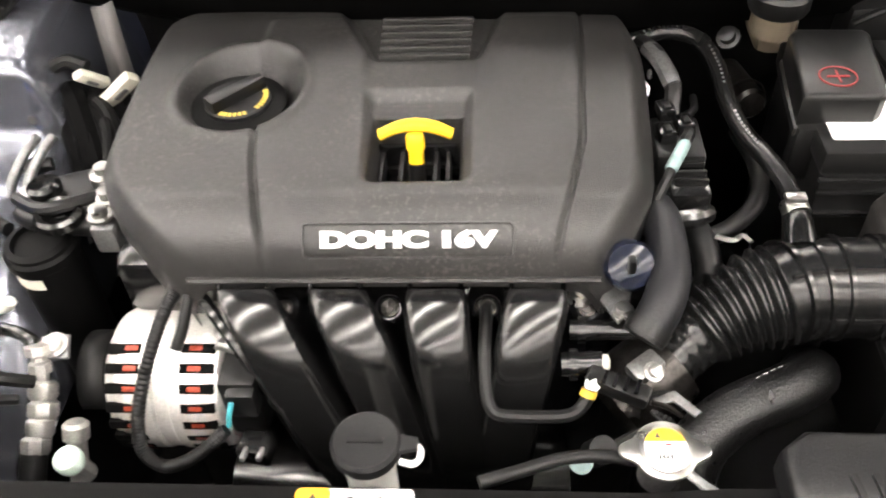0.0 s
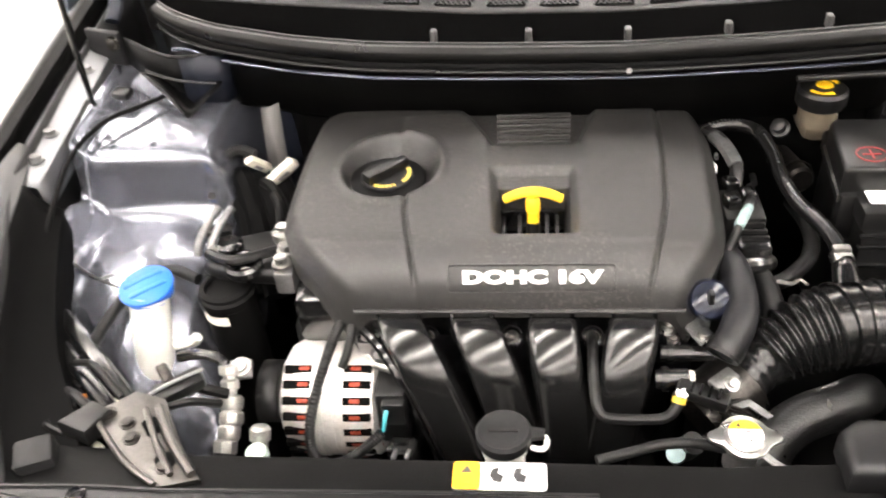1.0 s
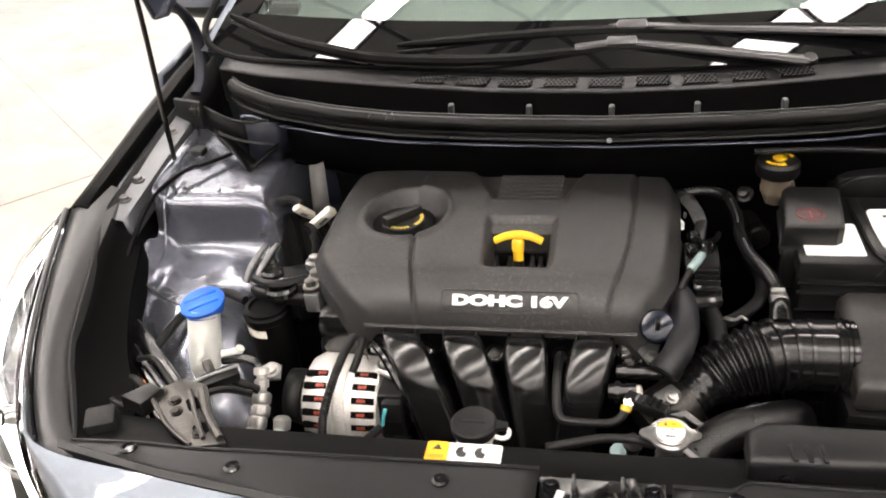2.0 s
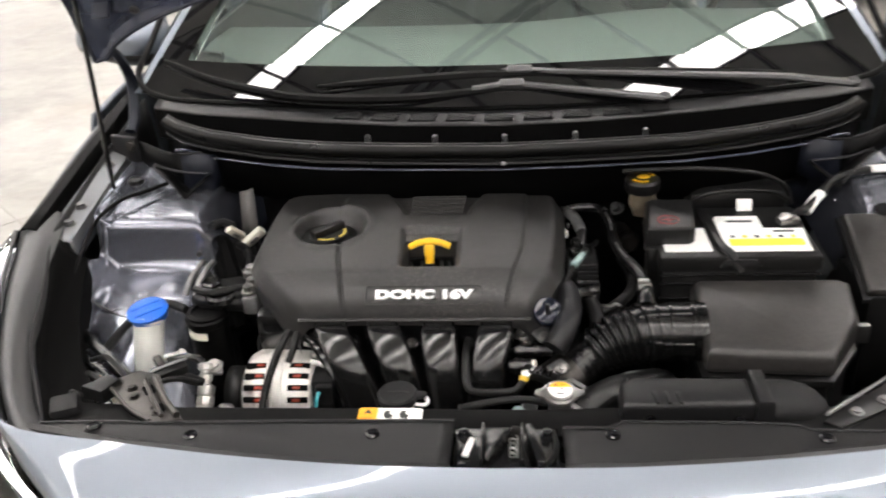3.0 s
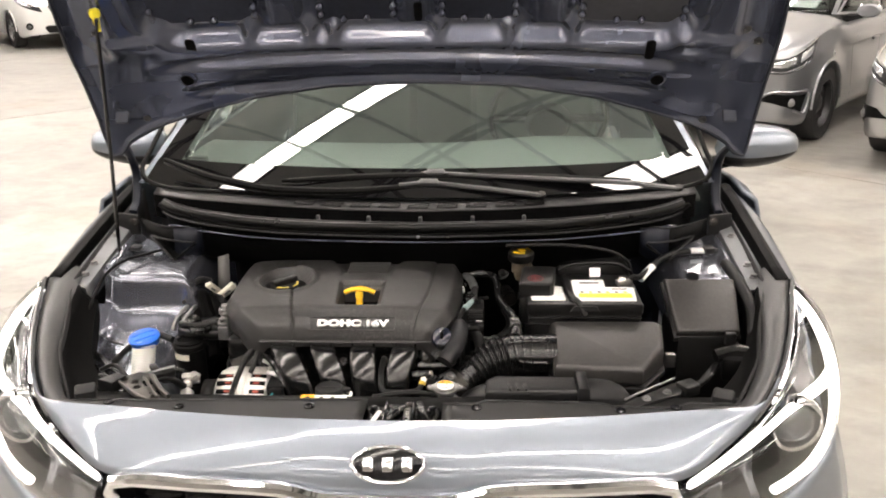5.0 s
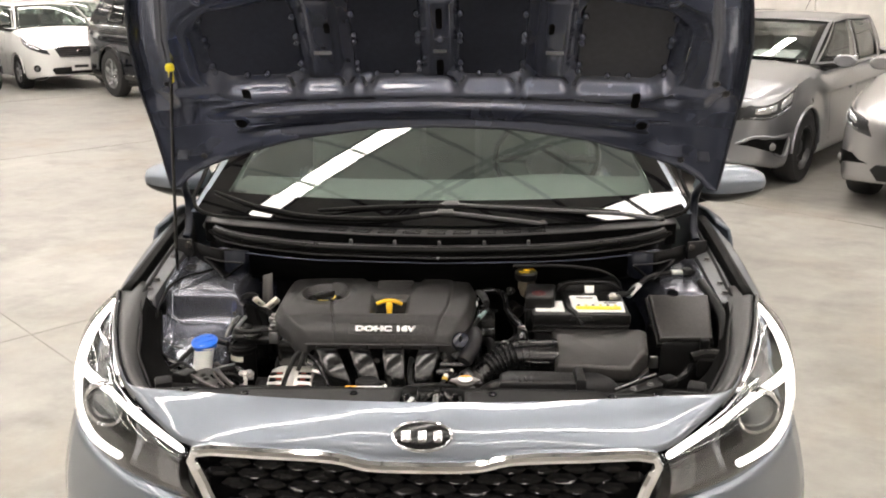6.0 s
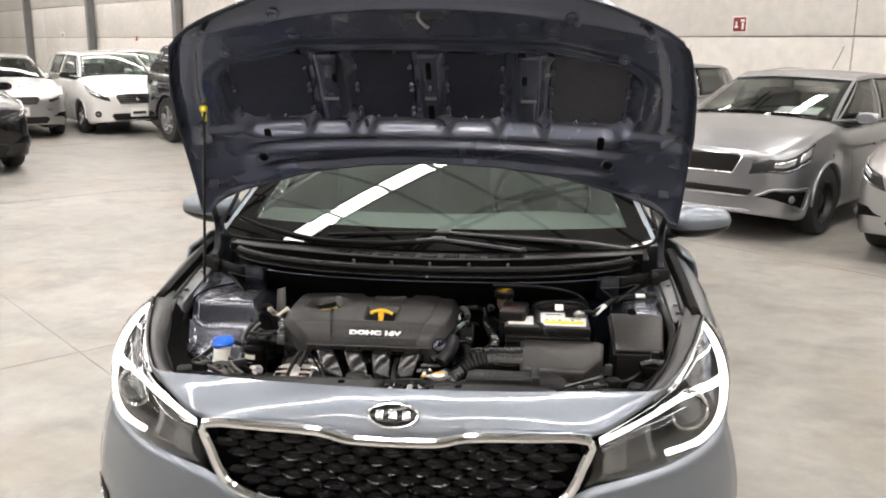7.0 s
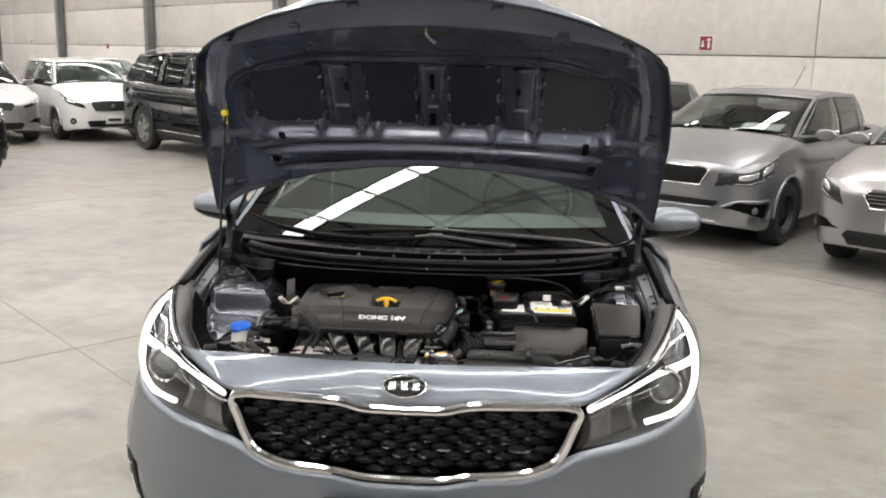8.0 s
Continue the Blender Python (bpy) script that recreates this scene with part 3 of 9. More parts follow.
def skin(P, y, s, side):
    """A place on the lower body: y from the nose, s along the section."""
    sec = [(p.x, p.y) for p in spline([(x, z, 0) for x, z in section(P, y, False)], 3)]
    s = max(0.0, min(len(sec) - 1.001, s * 3))
    i = int(s)
    (x0, z0), (x1, z1) = sec[i], sec[i + 1]
    f = s - i
    return Vector((side * (x0 + (x1 - x0) * f), y, z0 + (z1 - z0) * f))


def skin_patch(P, corners, side, lift=0.008, nu=8, nv=5):
    """A raised patch on the body between four (y, s) corners."""
    rows = []
    (a, b, c, d) = corners
    for i in range(nv + 1):
        v = i / nv
        row = []
        for j in range(nu + 1):
            u = j / nu
            y = (a[0] * (1 - u) + b[0] * u) * (1 - v) + (d[0] * (1 - u) + c[0] * u) * v
            s = (a[1] * (1 - u) + b[1] * u) * (1 - v) + (d[1] * (1 - u) + c[1] * u) * v
            p = skin(P, y, s, side)
            t1 = skin(P, y + 0.01, s, side) - skin(P, y - 0.01, s, side)
            t2 = skin(P, y, s + 0.05, side) - skin(P, y, s - 0.05, side)
            nrm = t1.cross(t2)
            if nrm.length < 1e-9:
                nrm = Vector((side, 0, 0))
            nrm.normalize()
            if nrm.x * side < 0 and abs(nrm.x) > 0.05 or nrm.z < -0.3:
                nrm = -nrm
            edge = 0.3 if (i in (0, nv) or j in (0, nu)) else 1.0
            row.append(p + nrm * lift * edge)
        rows.append(row)
    return sheet(BM(), rows)


def within(corners, u0, u1, v0, v1):
    """The corners of a smaller field inside a patch."""
    a, b, c, d = (Vector((*q, 0)) for q in corners)
    at = lambda u, v: (a.lerp(b, u)).lerp(d.lerp(c, u), v)
    return [tuple(at(u, v)[:2]) for u, v in ((u0, v0), (u1, v0), (u1, v1), (u0, v1))]


def wheel_parts(root, x, y, r, width, rim_mat, side, spokes=5, steel=False):
    """tyre > nothing; rim > spokes and nut, standing at x, y."""
    m = Matrix.Translation((x, y, r)) @ Euler((0, radians(90 * side), 0)).to_matrix().to_4x4()
    h = width / 2
    ri = r * 0.64
    w = part("wheel", lathe(BM(), [(ri * 0.98, -h * 0.9), (ri, -h), (r * 0.93, -h), (r * 0.985, -h * 0.75), (r, -h * 0.4), (r, h * 0.4), (r * 0.985, h * 0.75),
                                   (r * 0.93, h), (ri, h), (ri * 0.98, h * 0.9)], m, 36), TYRE, root, "black rubber tyre on its wheel")
    part("rim", lathe(BM(), [(0, -h * 0.6), (ri * 0.6, -h * 0.6), (ri * 0.95, -h * 0.8), (ri, h * 0.92), (ri * 0.93, h * 0.95), (ri * 0.88, h * 0.4), (ri * 0.8, h * 0.1),
                             (0.05, h * 0.05), (0, h * 0.05)], m, 32), BLACKRIM if steel else DULLSTEEL, w)
    if steel:
        part("wheel_disc", lathe(BM(), [(ri * 0.85, h * 0.3), (ri * 0.7, h * 0.55), (ri * 0.45, h * 0.35), (ri * 0.3, h * 0.6), (0.03, h * 0.65), (0, h * 0.6)], m, 28), rim_mat, w)
        for k in range(10):
            a = 2 * math.pi * k / 10
            part("vent_hole", lathe(BM(), [(0, 0), (0.018, 0), (0.018, 0.004), (0, 0.004)], m @ Matrix.Translation((ri * 0.7 * math.cos(a), ri * 0.7 * math.sin(a), h * 0.53)), 10), TYRE, w)
    else:
        for k in range(spokes):
            a = 2 * math.pi * k / spokes
            bm = BM()
            box(bm, (ri * 0.5, 0, h * 0.72), (ri * 0.92, ri * 0.26, 0.03), 0.008)
            bmesh.ops.transform(bm, matrix=m @ Matrix.Rotation(a, 4, 'Z'), verts=bm.verts)
            part("spoke", bm, rim_mat, w)
        part("hub_cap", lathe(BM(), [(0, h * 0.95), (0.03, h * 0.93), (0.034, h * 0.8)], m, 16), rim_mat, w)
    return w


def greenhouse(root, G, paint, glass, front_glass=True):
    """Roof, pillars and windows over the belt line."""
    belt, top = G["belt"], G["roof"]
    names = ["windscreen", "front_window", "rear_window", "quarter_window", "tailgate_window"]
    margin = G.get("margin", [(0.0, 0.05), (0.06, 0.03), (0.03, 0.06), (0.08, 0.45), (0.08, 0.0)])
    for side in (-1, 1):
        pillar = BM()
        for k in range(5):
            b0, b1, t0, t1 = (Vector(q) for q in (belt[k], belt[k + 1], top[k], top[k + 1]))
            m0, m1 = margin[k]
            us = [0.0] + ([m0] if m0 else []) + [m0 + (1 - m0 - m1) * q / 6 for q in range(1, 6)] + ([1 - m1] if m1 else []) + [1.0]
            vs = [0.0, 0.05, 0.2, 0.4, 0.6, 0.8, 0.92, 1.0]

            def place(u, v, lift=0.0):
                p = (b0 * (1 - u) + b1 * u) * (1 - v) + (t0 * (1 - u) + t1 * u) * v
                if k in (0, 4):
                    g = u * u if k == 0 else 1 - (1 - u) ** 2
                    q = (b0 * (1 - g) + b1 * g) * (1 - v) + (t0 * (1 - g) + t1 * g) * v
                    p = Vector((p.x, q.y, q.z))
                out = Vector((0.0, -1.0, 0.6)) if k == 0 else (Vector((0, 1, 0.5)) if k == 4 else Vector((1, 0, 0.2)))
                if k == 0:
                    p = p + Vector((0, -0.035, 0.02)) * (4 * v * (1 - v)) * 0.6
                elif k == 4:
                    p = p + Vector((0, 0.03, 0.015)) * (4 * v * (1 - v)) * 0.6
                else:
                    p = p + Vector((0.03, 0, 0.0)) * (4 * v * (1 - v)) * 0.7
                p = p + out.normalized() * lift
                return Vector((p.x * side, p.y, p.z))
            rows = [[place(u, v) for u in us] for v in vs]
            isglass = lambda i, j: us[j] >= m0 - 1e-6 and us[j + 1] <= 1 - m1 + 1e-6 and (0.04 < vs[i] + 1e-6 or k == 0) and vs[i + 1] < 0.93
            sheet(pillar, rows, lambda i, j: not isglass(i, j))
            if k == 0 or k == 4:
                continue
            part(names[k], sheet(BM(), [[place(u, v, -0.006) for u in us] for v in vs], isglass), glass, root, thick=0.004)
        part("pillar", pillar, paint, root)
    for k in (0, 4):
        if k == 0 and not front_glass:
            continue
        b0, b1, t0, t1 = (Vector(q) for q in (belt[k], belt[k + 1], top[k], top[k + 1]))
        m0, m1 = margin[k]
        rows = []
        for i in range(11):
            v = 0.92 * i / 10 if k == 0 else 0.05 + 0.87 * i / 10
            row = []
            for j in range(-10, 11):
                u = abs(j) / 10 * (1 - m1 if k == 0 else 1 - m0)
                u = u if k == 0 else 1 - u
                p = (b0 * (1 - u) + b1 * u) * (1 - v) + (t0 * (1 - u) + t1 * u) * v
                g = u * u if k == 0 else 1 - (1 - u) ** 2
                q = (b0 * (1 - g) + b1 * g) * (1 - v) + (t0 * (1 - g) + t1 * g) * v
                p = Vector((p.x, q.y, q.z))
                p = p + (Vector((0, -0.035, 0.02)) if k == 0 else Vector((0, 0.03, 0.015))) * (4 * v * (1 - v)) * 0.6
                p = p - (Vector((0, -1, 0.6)) if k == 0 else Vector((0, 1, 0.5))).normalized() * 0.006
                row.append(Vector((p.x * (1 if j >= 0 else -1), p.y, p.z)))
            rows.append(row)
        g = part(names[k], sheet(BM(), rows), glass, root, thick=0.005)
        g.visible_shadow = False
    rows = []
    half = [Vector(q) for q in top]
    for p in half:
        rows.append([Vector((p.x * j / 6, p.y, p.z + G["crown"] * (1 - (j / 6) ** 2) * (1 if 0.02 < p.x else 0))) for j in range(-6, 7)])
    y0, y1 = half[0].y, half[-1].y
    rows = []
    for i in range(13):
        f = i / 12
        y = y0 + (y1 - y0) * f
        w = float(np.interp(y, [q.y for q in half[1:5]], [q.x for q in half[1:5]]))
        if i == 0 or i == 12:
            w *= 0.97
        z = float(np.interp(y, [q.y for q in half], [q.z for q in half]))
        ze = float(np.interp(y, [q.y for q in half[1:5]], [q.z for q in half[1:5]]))
        rows.append([Vector((w * j / 8, y + (0.08 if i == 0 else (-0.06 if i == 12 else 0)) * (j / 8) ** 2, ze + (z - ze + G["crown"] * math.sin(math.pi * min(1, max(0, f)))) * (1 - (j / 8) ** 2)))
                     for j in range(-8, 9)])
    part("roof", sheet(BM(), rows), paint, root, thick=0.01)


def mirror_parts(root, x, y, z, side, paint, size=1.0):
    bm = BM()
    lathe(bm, [(0, -0.055), (0.05, -0.05), (0.078, -0.03), (0.088, 0), (0.085, 0.03), (0.07, 0.045), (0, 0.045)],
          Matrix.Translation((x, y, z)) @ Matrix.Diagonal((1.15 * size, 0.75 * size, 0.66 * size, 1)) @ rot(90).to_4x4(), 24)
    m = part("mirror", bm, paint, root)
    part("mirror_foot", tube(BM(), [(x - side * 0.19 * size, y + 0.02, z - 0.05), (x - side * 0.1 * size, y + 0.01, z - 0.045), (x, y, z - 0.02)], 0.022, 10, 4), PLASTIC, m)
    part("mirror_glass", box(BM(), (x, y + 0.045 * size, z), (0.19 * size, 0.006, 0.10 * size), 0.002), CHROME, m)
    return m


def shell_mesh(P, y_from, y_to, skip_top):
    ys = sorted(set([round(y_from + (y_to - y_from) * k / 70, 4) for k in range(71)] + [y_from + d for d in (0.006, 0.014, 0.024, 0.036, 0.05, 0.085, 0.10, 0.14, 0.16)] + [round(yc + P["arch"] * math.cos(radians(a)) * 0.9999, 4) for yc in P["axles"]
                    for a in range(0, 181, 10) if y_from < yc + P["arch"] * math.cos(radians(a)) < y_to]))
    rows = []
    for y in ys:
        sec = [(p.x, max(p.y, arch_height(P, y))) for p in spline([(x, z, 0) for x, z in section(P, y, False)], 3)]
        rows.append([Vector((-x, y, z)) for x, z in sec] + [Vector((x, y, z)) for x, z in sec[::-1][1:]])
    top = {5, 6, 7, 8}
    bm = sheet(BM(), rows, lambda i, j: not (skip_top(ys[i]) and j // 3 in top))
    return bm, rows


def parked_car(name, label, P, G, paint, glass=DARKGLASS, rims=ALLOY, steel=False, group="parked cars", grille="bars"):
    c = thing(name, (0, 0, 0), label, "car", group)
    L = P["length"]
    cab0, cab1 = G["belt"][0][1] + 0.1, G["belt"][5][1] - 0.1
    bm, rows = shell_mesh(P, 0.0, L, lambda y: cab0 < y < cab1)
    for row in (rows[0], rows[-1]):
        vs = [bm.verts.new(p) for p in row]
        bm.faces.new(vs)
    part("body", bm, paint, c, thick=0.012)
    part("floor_pan", box(BM(), (0, L / 2, 0.33), (P["width"] - 0.25, L - 0.5, 0.2), 0.05), CABIN, c)
    greenhouse(c, G, paint, glass)
    # cabin
    part("dashboard", box(BM(), (0, cab0 + 0.25, lerp_at(P["top"], cab0) - 0.06), (P["width"] - 0.36, 0.5, 0.12), 0.05), CABIN, c)
    for sx in (-0.36, 0.36):
        s = part("seat", box(BM(), (sx, cab0 + 1.35, 0.95), (0.46, 0.2, 0.62), 0.07, rot(-14)), CABIN, c)
        part("headrest", box(BM(), (sx, cab0 + 1.45, 1.28), (0.26, 0.1, 0.17), 0.04, rot(-10)), CABIN, s)
    part("rear_bench", box(BM(), (0, cab0 + 2.2, 0.95), (1.25, 0.22, 0.6), 0.07, rot(-16)), CABIN, c)
    part("steering_wheel", lathe(BM(), [(0.17, -0.012), (0.185, -0.012), (0.19, 0), (0.185, 0.012), (0.17, 0.012), (0.165, 0), (0.17, -0.012)],
                                 along((0.36, cab0 + 0.62, lerp_at(P["top"], cab0) + 0.03), (0, 1, 0.45)), 28), PLASTIC, c)
    for yc in P["axles"]:
        for side in (-1, 1):
            part("wheel_house", box(BM(), (side * (P["width"] / 2 - 0.28), yc, P["wheel"] + 0.12), (0.34, P["arch"] * 1.9, P["arch"] * 1.5), 0.08), CABIN, c)
            wheel_parts(c, side * (P["width"] / 2 - 0.115), yc, P["wheel"], 0.2, rims, side, 5, steel)
    for side in (-1, 1):
        hl = part("headlight", skin_patch(P, P["lamp"], side, 0.012, 14, 6), LAMPSMOKE, c, "clear headlight with two bright reflectors")
        for u0, u1, v0, v1 in ((0.08, 0.42, 0.28, 0.84), (0.47, 0.92, 0.24, 0.86)):
            part("reflector", skin_patch(P, within(P["lamp"], u0, u1, v0, v1), side, 0.017, 6, 4), LAMPCELL, hl)
        part("lamp_strip", skin_patch(P, within(P["lamp"], 0.04, 0.95, 0.06, 0.17), side, 0.016, 12, 2), LAMPCELL, hl)
        part("lamp_brow", skin_patch(P, within(P["lamp"], 0.02, 0.98, 0.92, 1.0), side, 0.015, 12, 2), CHROME, hl)
        arch = [Vector((side * (P["width"] / 2 - 0.006), P["axles"][0] + P["arch"] * math.cos(radians(a)), P["wheel"] + P["arch"] * math.sin(radians(a)))) for a in range(0, 181, 12)]
        for yc in P["axles"]:
            part("arch_lip", tube(BM(), [p + Vector((0, yc - P["axles"][0], 0)) for p in arch], 0.011, 8, 2), PLASTIC if P.get("cladding") else paint, c)
        part("tail_light", skin_patch(P, [(L - 0.36, 2.9), (L - 0.03, 2.8), (L - 0.03, 4.6), (L - 0.3, 4.4)], side, 0.01), REDLENS, c)
        mirror_parts(c, side * (P["width"] / 2 + 0.06), G["belt"][1][1] + 0.28, lerp_at(P["top"], G["belt"][1][1]) + 0.07, side, P.get("mirror_paint") or paint)
        part("sill_trim", skin_patch(P, [(P["axles"][0] + P["arch"] + 0.03, 0.1), (P["axles"][1] - P["arch"] - 0.03, 0.1), (P["axles"][1] - P["arch"] - 0.03, 0.9), (P["axles"][0] + P["arch"] + 0.03, 0.9)], side, 0.006, 12, 2), PLASTIC if P.get("cladding") else paint, c)
        for yd in (G["belt"][1][1] + 0.28, G["belt"][2][1] + 0.03, G["belt"][3][1] + 0.05):
            part("door_gap", skin_patch(P, [(yd, 0.4), (yd + 0.008, 0.4), (yd + 0.012, 4.9), (yd + 0.004, 4.9)], side, 0.002, 1, 12), INK, c)
        for yd in (G["belt"][2][1] - 0.2, G["belt"][3][1] - 0.16):
            p = skin(P, yd, 3.35, side)
            part("door_handle", box(BM(), p + Vector((side * 0.015, 0, 0)), (0.03, 0.19, 0.028), 0.01), paint, c)
        if P.get("round_fog"):
            d = Vector((side * 0.75, -1, 0))
            q = skin(P, 0.10, 1.55, side)
            fr = part("fog_recess", lathe(BM(), [(0, 0.004), (0.040, 0.004), (0.052, 0.008), (0.058, 0.004), (0.060, -0.02)], along(q + d * 0.004, d), 24), BLACKTRIM, c, "round black fog light")
            part("fog_light", lathe(BM(), [(0, 0.012), (0.024, 0.010), (0.032, 0.004)], along(q + d * 0.004, d), 18), DULLSTEEL, fr)
        else:
            fr = part("fog_recess", skin_patch(P, [(0.02, 1.66), (0.31, 1.22), (0.36, 1.92), (0.06, 2.02)], side, 0.012, 18, 8), BLACKTRIM, c)
            part("fog_light", lathe(BM(), [(0, 0.010), (0.024, 0.008), (0.034, 0), (0.036, -0.02)], along(skin(P, 0.17, 1.66, side) + Vector((side * 0.010, -0.008, 0)), (side * 0.7, -1, 0)), 18), DULLSTEEL, fr)
    # front face
    g = P["grille"]
    gr = part("grille", prism(BM(), g, -0.012, 0.012, 0.004, Matrix.Translation((0, -0.008, 0)) @ rot(90).to_4x4()), PLASTIC, c)
    gx = max(abs(q[0]) for q in g)
    gz0, gz1 = min(q[1] for q in g), max(q[1] for q in g)
    if grille == "bars":
        for k in range(5):
            z = gz0 + (gz1 - gz0) * (k + 0.5) / 5
            part("bar", box(BM(), (0, -0.024, z), (2 * gx * (0.84 + 0.03 * k), 0.012, (gz1 - gz0) * 0.07), 0.003), DULLSTEEL, gr)
    rim = [Vector((x, -0.022, z)) for x, z in g]
    part("grille_trim", tube(BM(), rim + [rim[0]], 0.008, 8, 1, caps=False), CHROME, gr)
    if P.get("badge", True):
        part("badge", lathe(BM(), [(0, 0.006), (0.032, 0.004), (0.038, 0)], along((0, -0.03, gz1 + 0.02 if P.get("badge_up") else (gz0 + gz1) / 2), (0, -1, 0)) @ Matrix.Diagonal((1.2, 1, 1, 1)), 20), CHROME, gr)
    li = P["intake"]
    part("lower_intake", prism(BM(), li, -0.01, 0.012, 0.004, Matrix.Translation((0, -0.008, 0)) @ rot(90).to_4x4()), PLASTIC, c)
    pz = P["plate_z"]
    if not P.get("plate", True):
        pz = None
    pl = pz and part("number_plate", box(BM(), (0, -0.03, pz), (0.34, 0.012, 0.15), 0.004), WHITE, c)
    pz and part("plate_bar", box(BM(), (0, -0.037, pz), (0.24, 0.004, 0.05), 0.001), INK, pl)
    for sx in (-0.3, 0.25):
        part("wiper", tube(BM(), [(sx - 0.28, cab0 + 0.10, lerp_at(P["top"], cab0) + 0.075), (sx, cab0 + 0.03, lerp_at(P["top"], cab0) + 0.055), (sx + 0.25, cab0 + 0.0, lerp_at(P["top"], cab0) + 0.04)], 0.008, 6, 4), PLASTIC, c)
    return c


def car_form(L, W, front, wheelbase, wheel, hood, belt_z, tail_z, height, ws, roof_y, grille, intake, lamp, nose_z=0.62, hatch=True, suv=False):
    """Proportions of a car: hood = (height at nose, height at cowl); ws = cowl y; roof_y = (front, rear)."""
    w = W / 2
    P = dict(length=L, width=W, axles=(front, front + wheelbase), wheel=wheel, arch=wheel + 0.05)
    P["plan"] = [(0, w * 0.46), (0.012, w * 0.58), (0.035, w * 0.71), (0.07, w * 0.80), (0.12, w * 0.87), (0.2, w * 0.925), (0.35, w * 0.965), (0.6, w * 0.99), (1.0, w), (L - 0.9, w), (L - 0.35, w * 0.955), (L - 0.12, w * 0.87), (L, w * 0.76)]
    P["top"] = [(0, nose_z), (0.04, nose_z + 0.04), (0.1, hood[0] - 0.03), (0.2, hood[0]), (0.5, hood[0] + (hood[1] - hood[0]) * 0.45), (ws, hood[1]), (ws + 0.3, belt_z - 0.02), (L * 0.6, belt_z), (L - 0.5, tail_z),
                (L - 0.08, tail_z - 0.05), (L, tail_z - 0.14)]
    P["crown"] = [(0, 0.02), (0.3, 0.05), (ws, 0.06), (L - 0.6, 0.04), (L, 0.02)]
    sill = 0.30 if suv else 0.2
    P["sill"] = [(0, sill + 0.06), (0.3, sill), (L - 0.3, sill + 0.02), (L, sill + 0.12)]
    P["grille"], P["intake"], P["lamp"], P["plate_z"] = grille, intake, lamp, 0.5
    yr0, yr1 = roof_y
    rear = L - (0.10 if hatch else 0.75)
    bp = ws + 1.25
    cp = ws + 2.1
    G = dict(crown=0.035)
    G["belt"] = [(0, ws, hood[1] + 0.055), (w - 0.13, ws + 0.16, hood[1] + 0.02), (w - 0.06, bp, belt_z), (w - 0.07, cp, belt_z + 0.02), (w - 0.16, rear - 0.12, tail_z + 0.0), (0, rear, tail_z + 0.04)]
    G["roof"] = [(0, yr0, height - 0.04), (w - 0.30, yr0 + 0.10, height - 0.07), (w - 0.27, bp + 0.03, height - 0.035), (w - 0.27, min(cp + 0.0, yr1 - 0.2), height - 0.05), (w - 0.31, yr1 - 0.05, height - 0.09), (0, yr1, height - 0.06)]
    return P, G


HEX = [(-0.36, 0.70), (-0.30, 0.60), (0.30, 0.60), (0.36, 0.70), (0.30, 0.75), (-0.30, 0.75)]
WIDE = [(-0.50, 0.36), (-0.44, 0.28), (0.44, 0.28), (0.50, 0.36), (0.46, 0.40), (-0.46, 0.40)]
SLAT = [(-0.42, 0.72), (-0.34, 0.58), (0.34, 0.58), (0.42, 0.72), (0.36, 0.76), (-0.36, 0.76)]
TRAPEZE = [(-0.41, 0.755), (-0.33, 0.615), (0.33, 0.615), (0.41, 0.755), (0.37, 0.782), (-0.37, 0.782)]
SLIT = [(-0.52, 0.47), (-0.48, 0.43), (0.48, 0.43), (0.52, 0.47), (0.50, 0.485), (-0.50, 0.485)]
LAMP_A = [(0.02, 3.7), (0.55, 4.15), (0.50, 4.75), (0.02, 4.45)]
LAMP_C = [(0.008, 2.95), (0.42, 3.30), (0.58, 4.62), (0.016, 4.20)]
LAMP_D = [(0.015, 3.30), (0.45, 3.95), (0.62, 4.78), (0.03, 4.25)]
LAMP_B = [(0.02, 3.2), (0.42, 3.9), (0.52, 4.85), (0.04, 4.6)]


def at_hall(x, y, heading):
    """Pose of a car whose nose is at x, y and which faces the given way (degrees from the -y axis, turning to +x)."""
    return pose(x, y, 0, 0, 0, heading)


P, G = car_form(4.44, 1.75, 0.83, 2.65, 0.315, (0.82, 1.0), 0.97, 1.03, 1.466, 1.05, (1.95, 3.45), TRAPEZE, SLIT, LAMP_C, 0.765, hatch=False)
P["shoulder"] = True
G["roof"] = [(x + 0.05 if x else 0, y, z) for x, y, z in G["roof"]]
P["plate"] = P["badge"] = False
sedan = parked_car("grey_sedan", "grey metallic sedan with bare black steel wheels, parked by the wall", P, G, GREYPAINT, rims=BLACKRIM, steel=True, grille="plain")
sedan.matrix_basis = at_hall(1.90, 6.27, -38)
bm = box(BM(), (0.30, 1.42, 1.075), (0.42, 0.26, 0.004), 0.001, rot(18))
part("paper_sheet", bm, WHITE, sedan)
part("lower_lip", tube(BM(), [(x, front, 0.285) for x, front in ((-0.66, 0.16), (-0.5, 0.03), (-0.3, -0.022), (0, -0.035), (0.3, -0.022), (0.5, 0.03), (0.66, 0.16))], 0.016, 8, 4), GREYPAINT, sedan)
part("bumper_lip", tube(BM(), [(x, front, 0.415) for x, front in ((-0.62, 0.14), (-0.5, 0.035), (-0.3, -0.02), (0, -0.035), (0.3, -0.02), (0.5, 0.035), (0.62, 0.14))], 0.012, 8, 4), GREYPAINT, sedan)
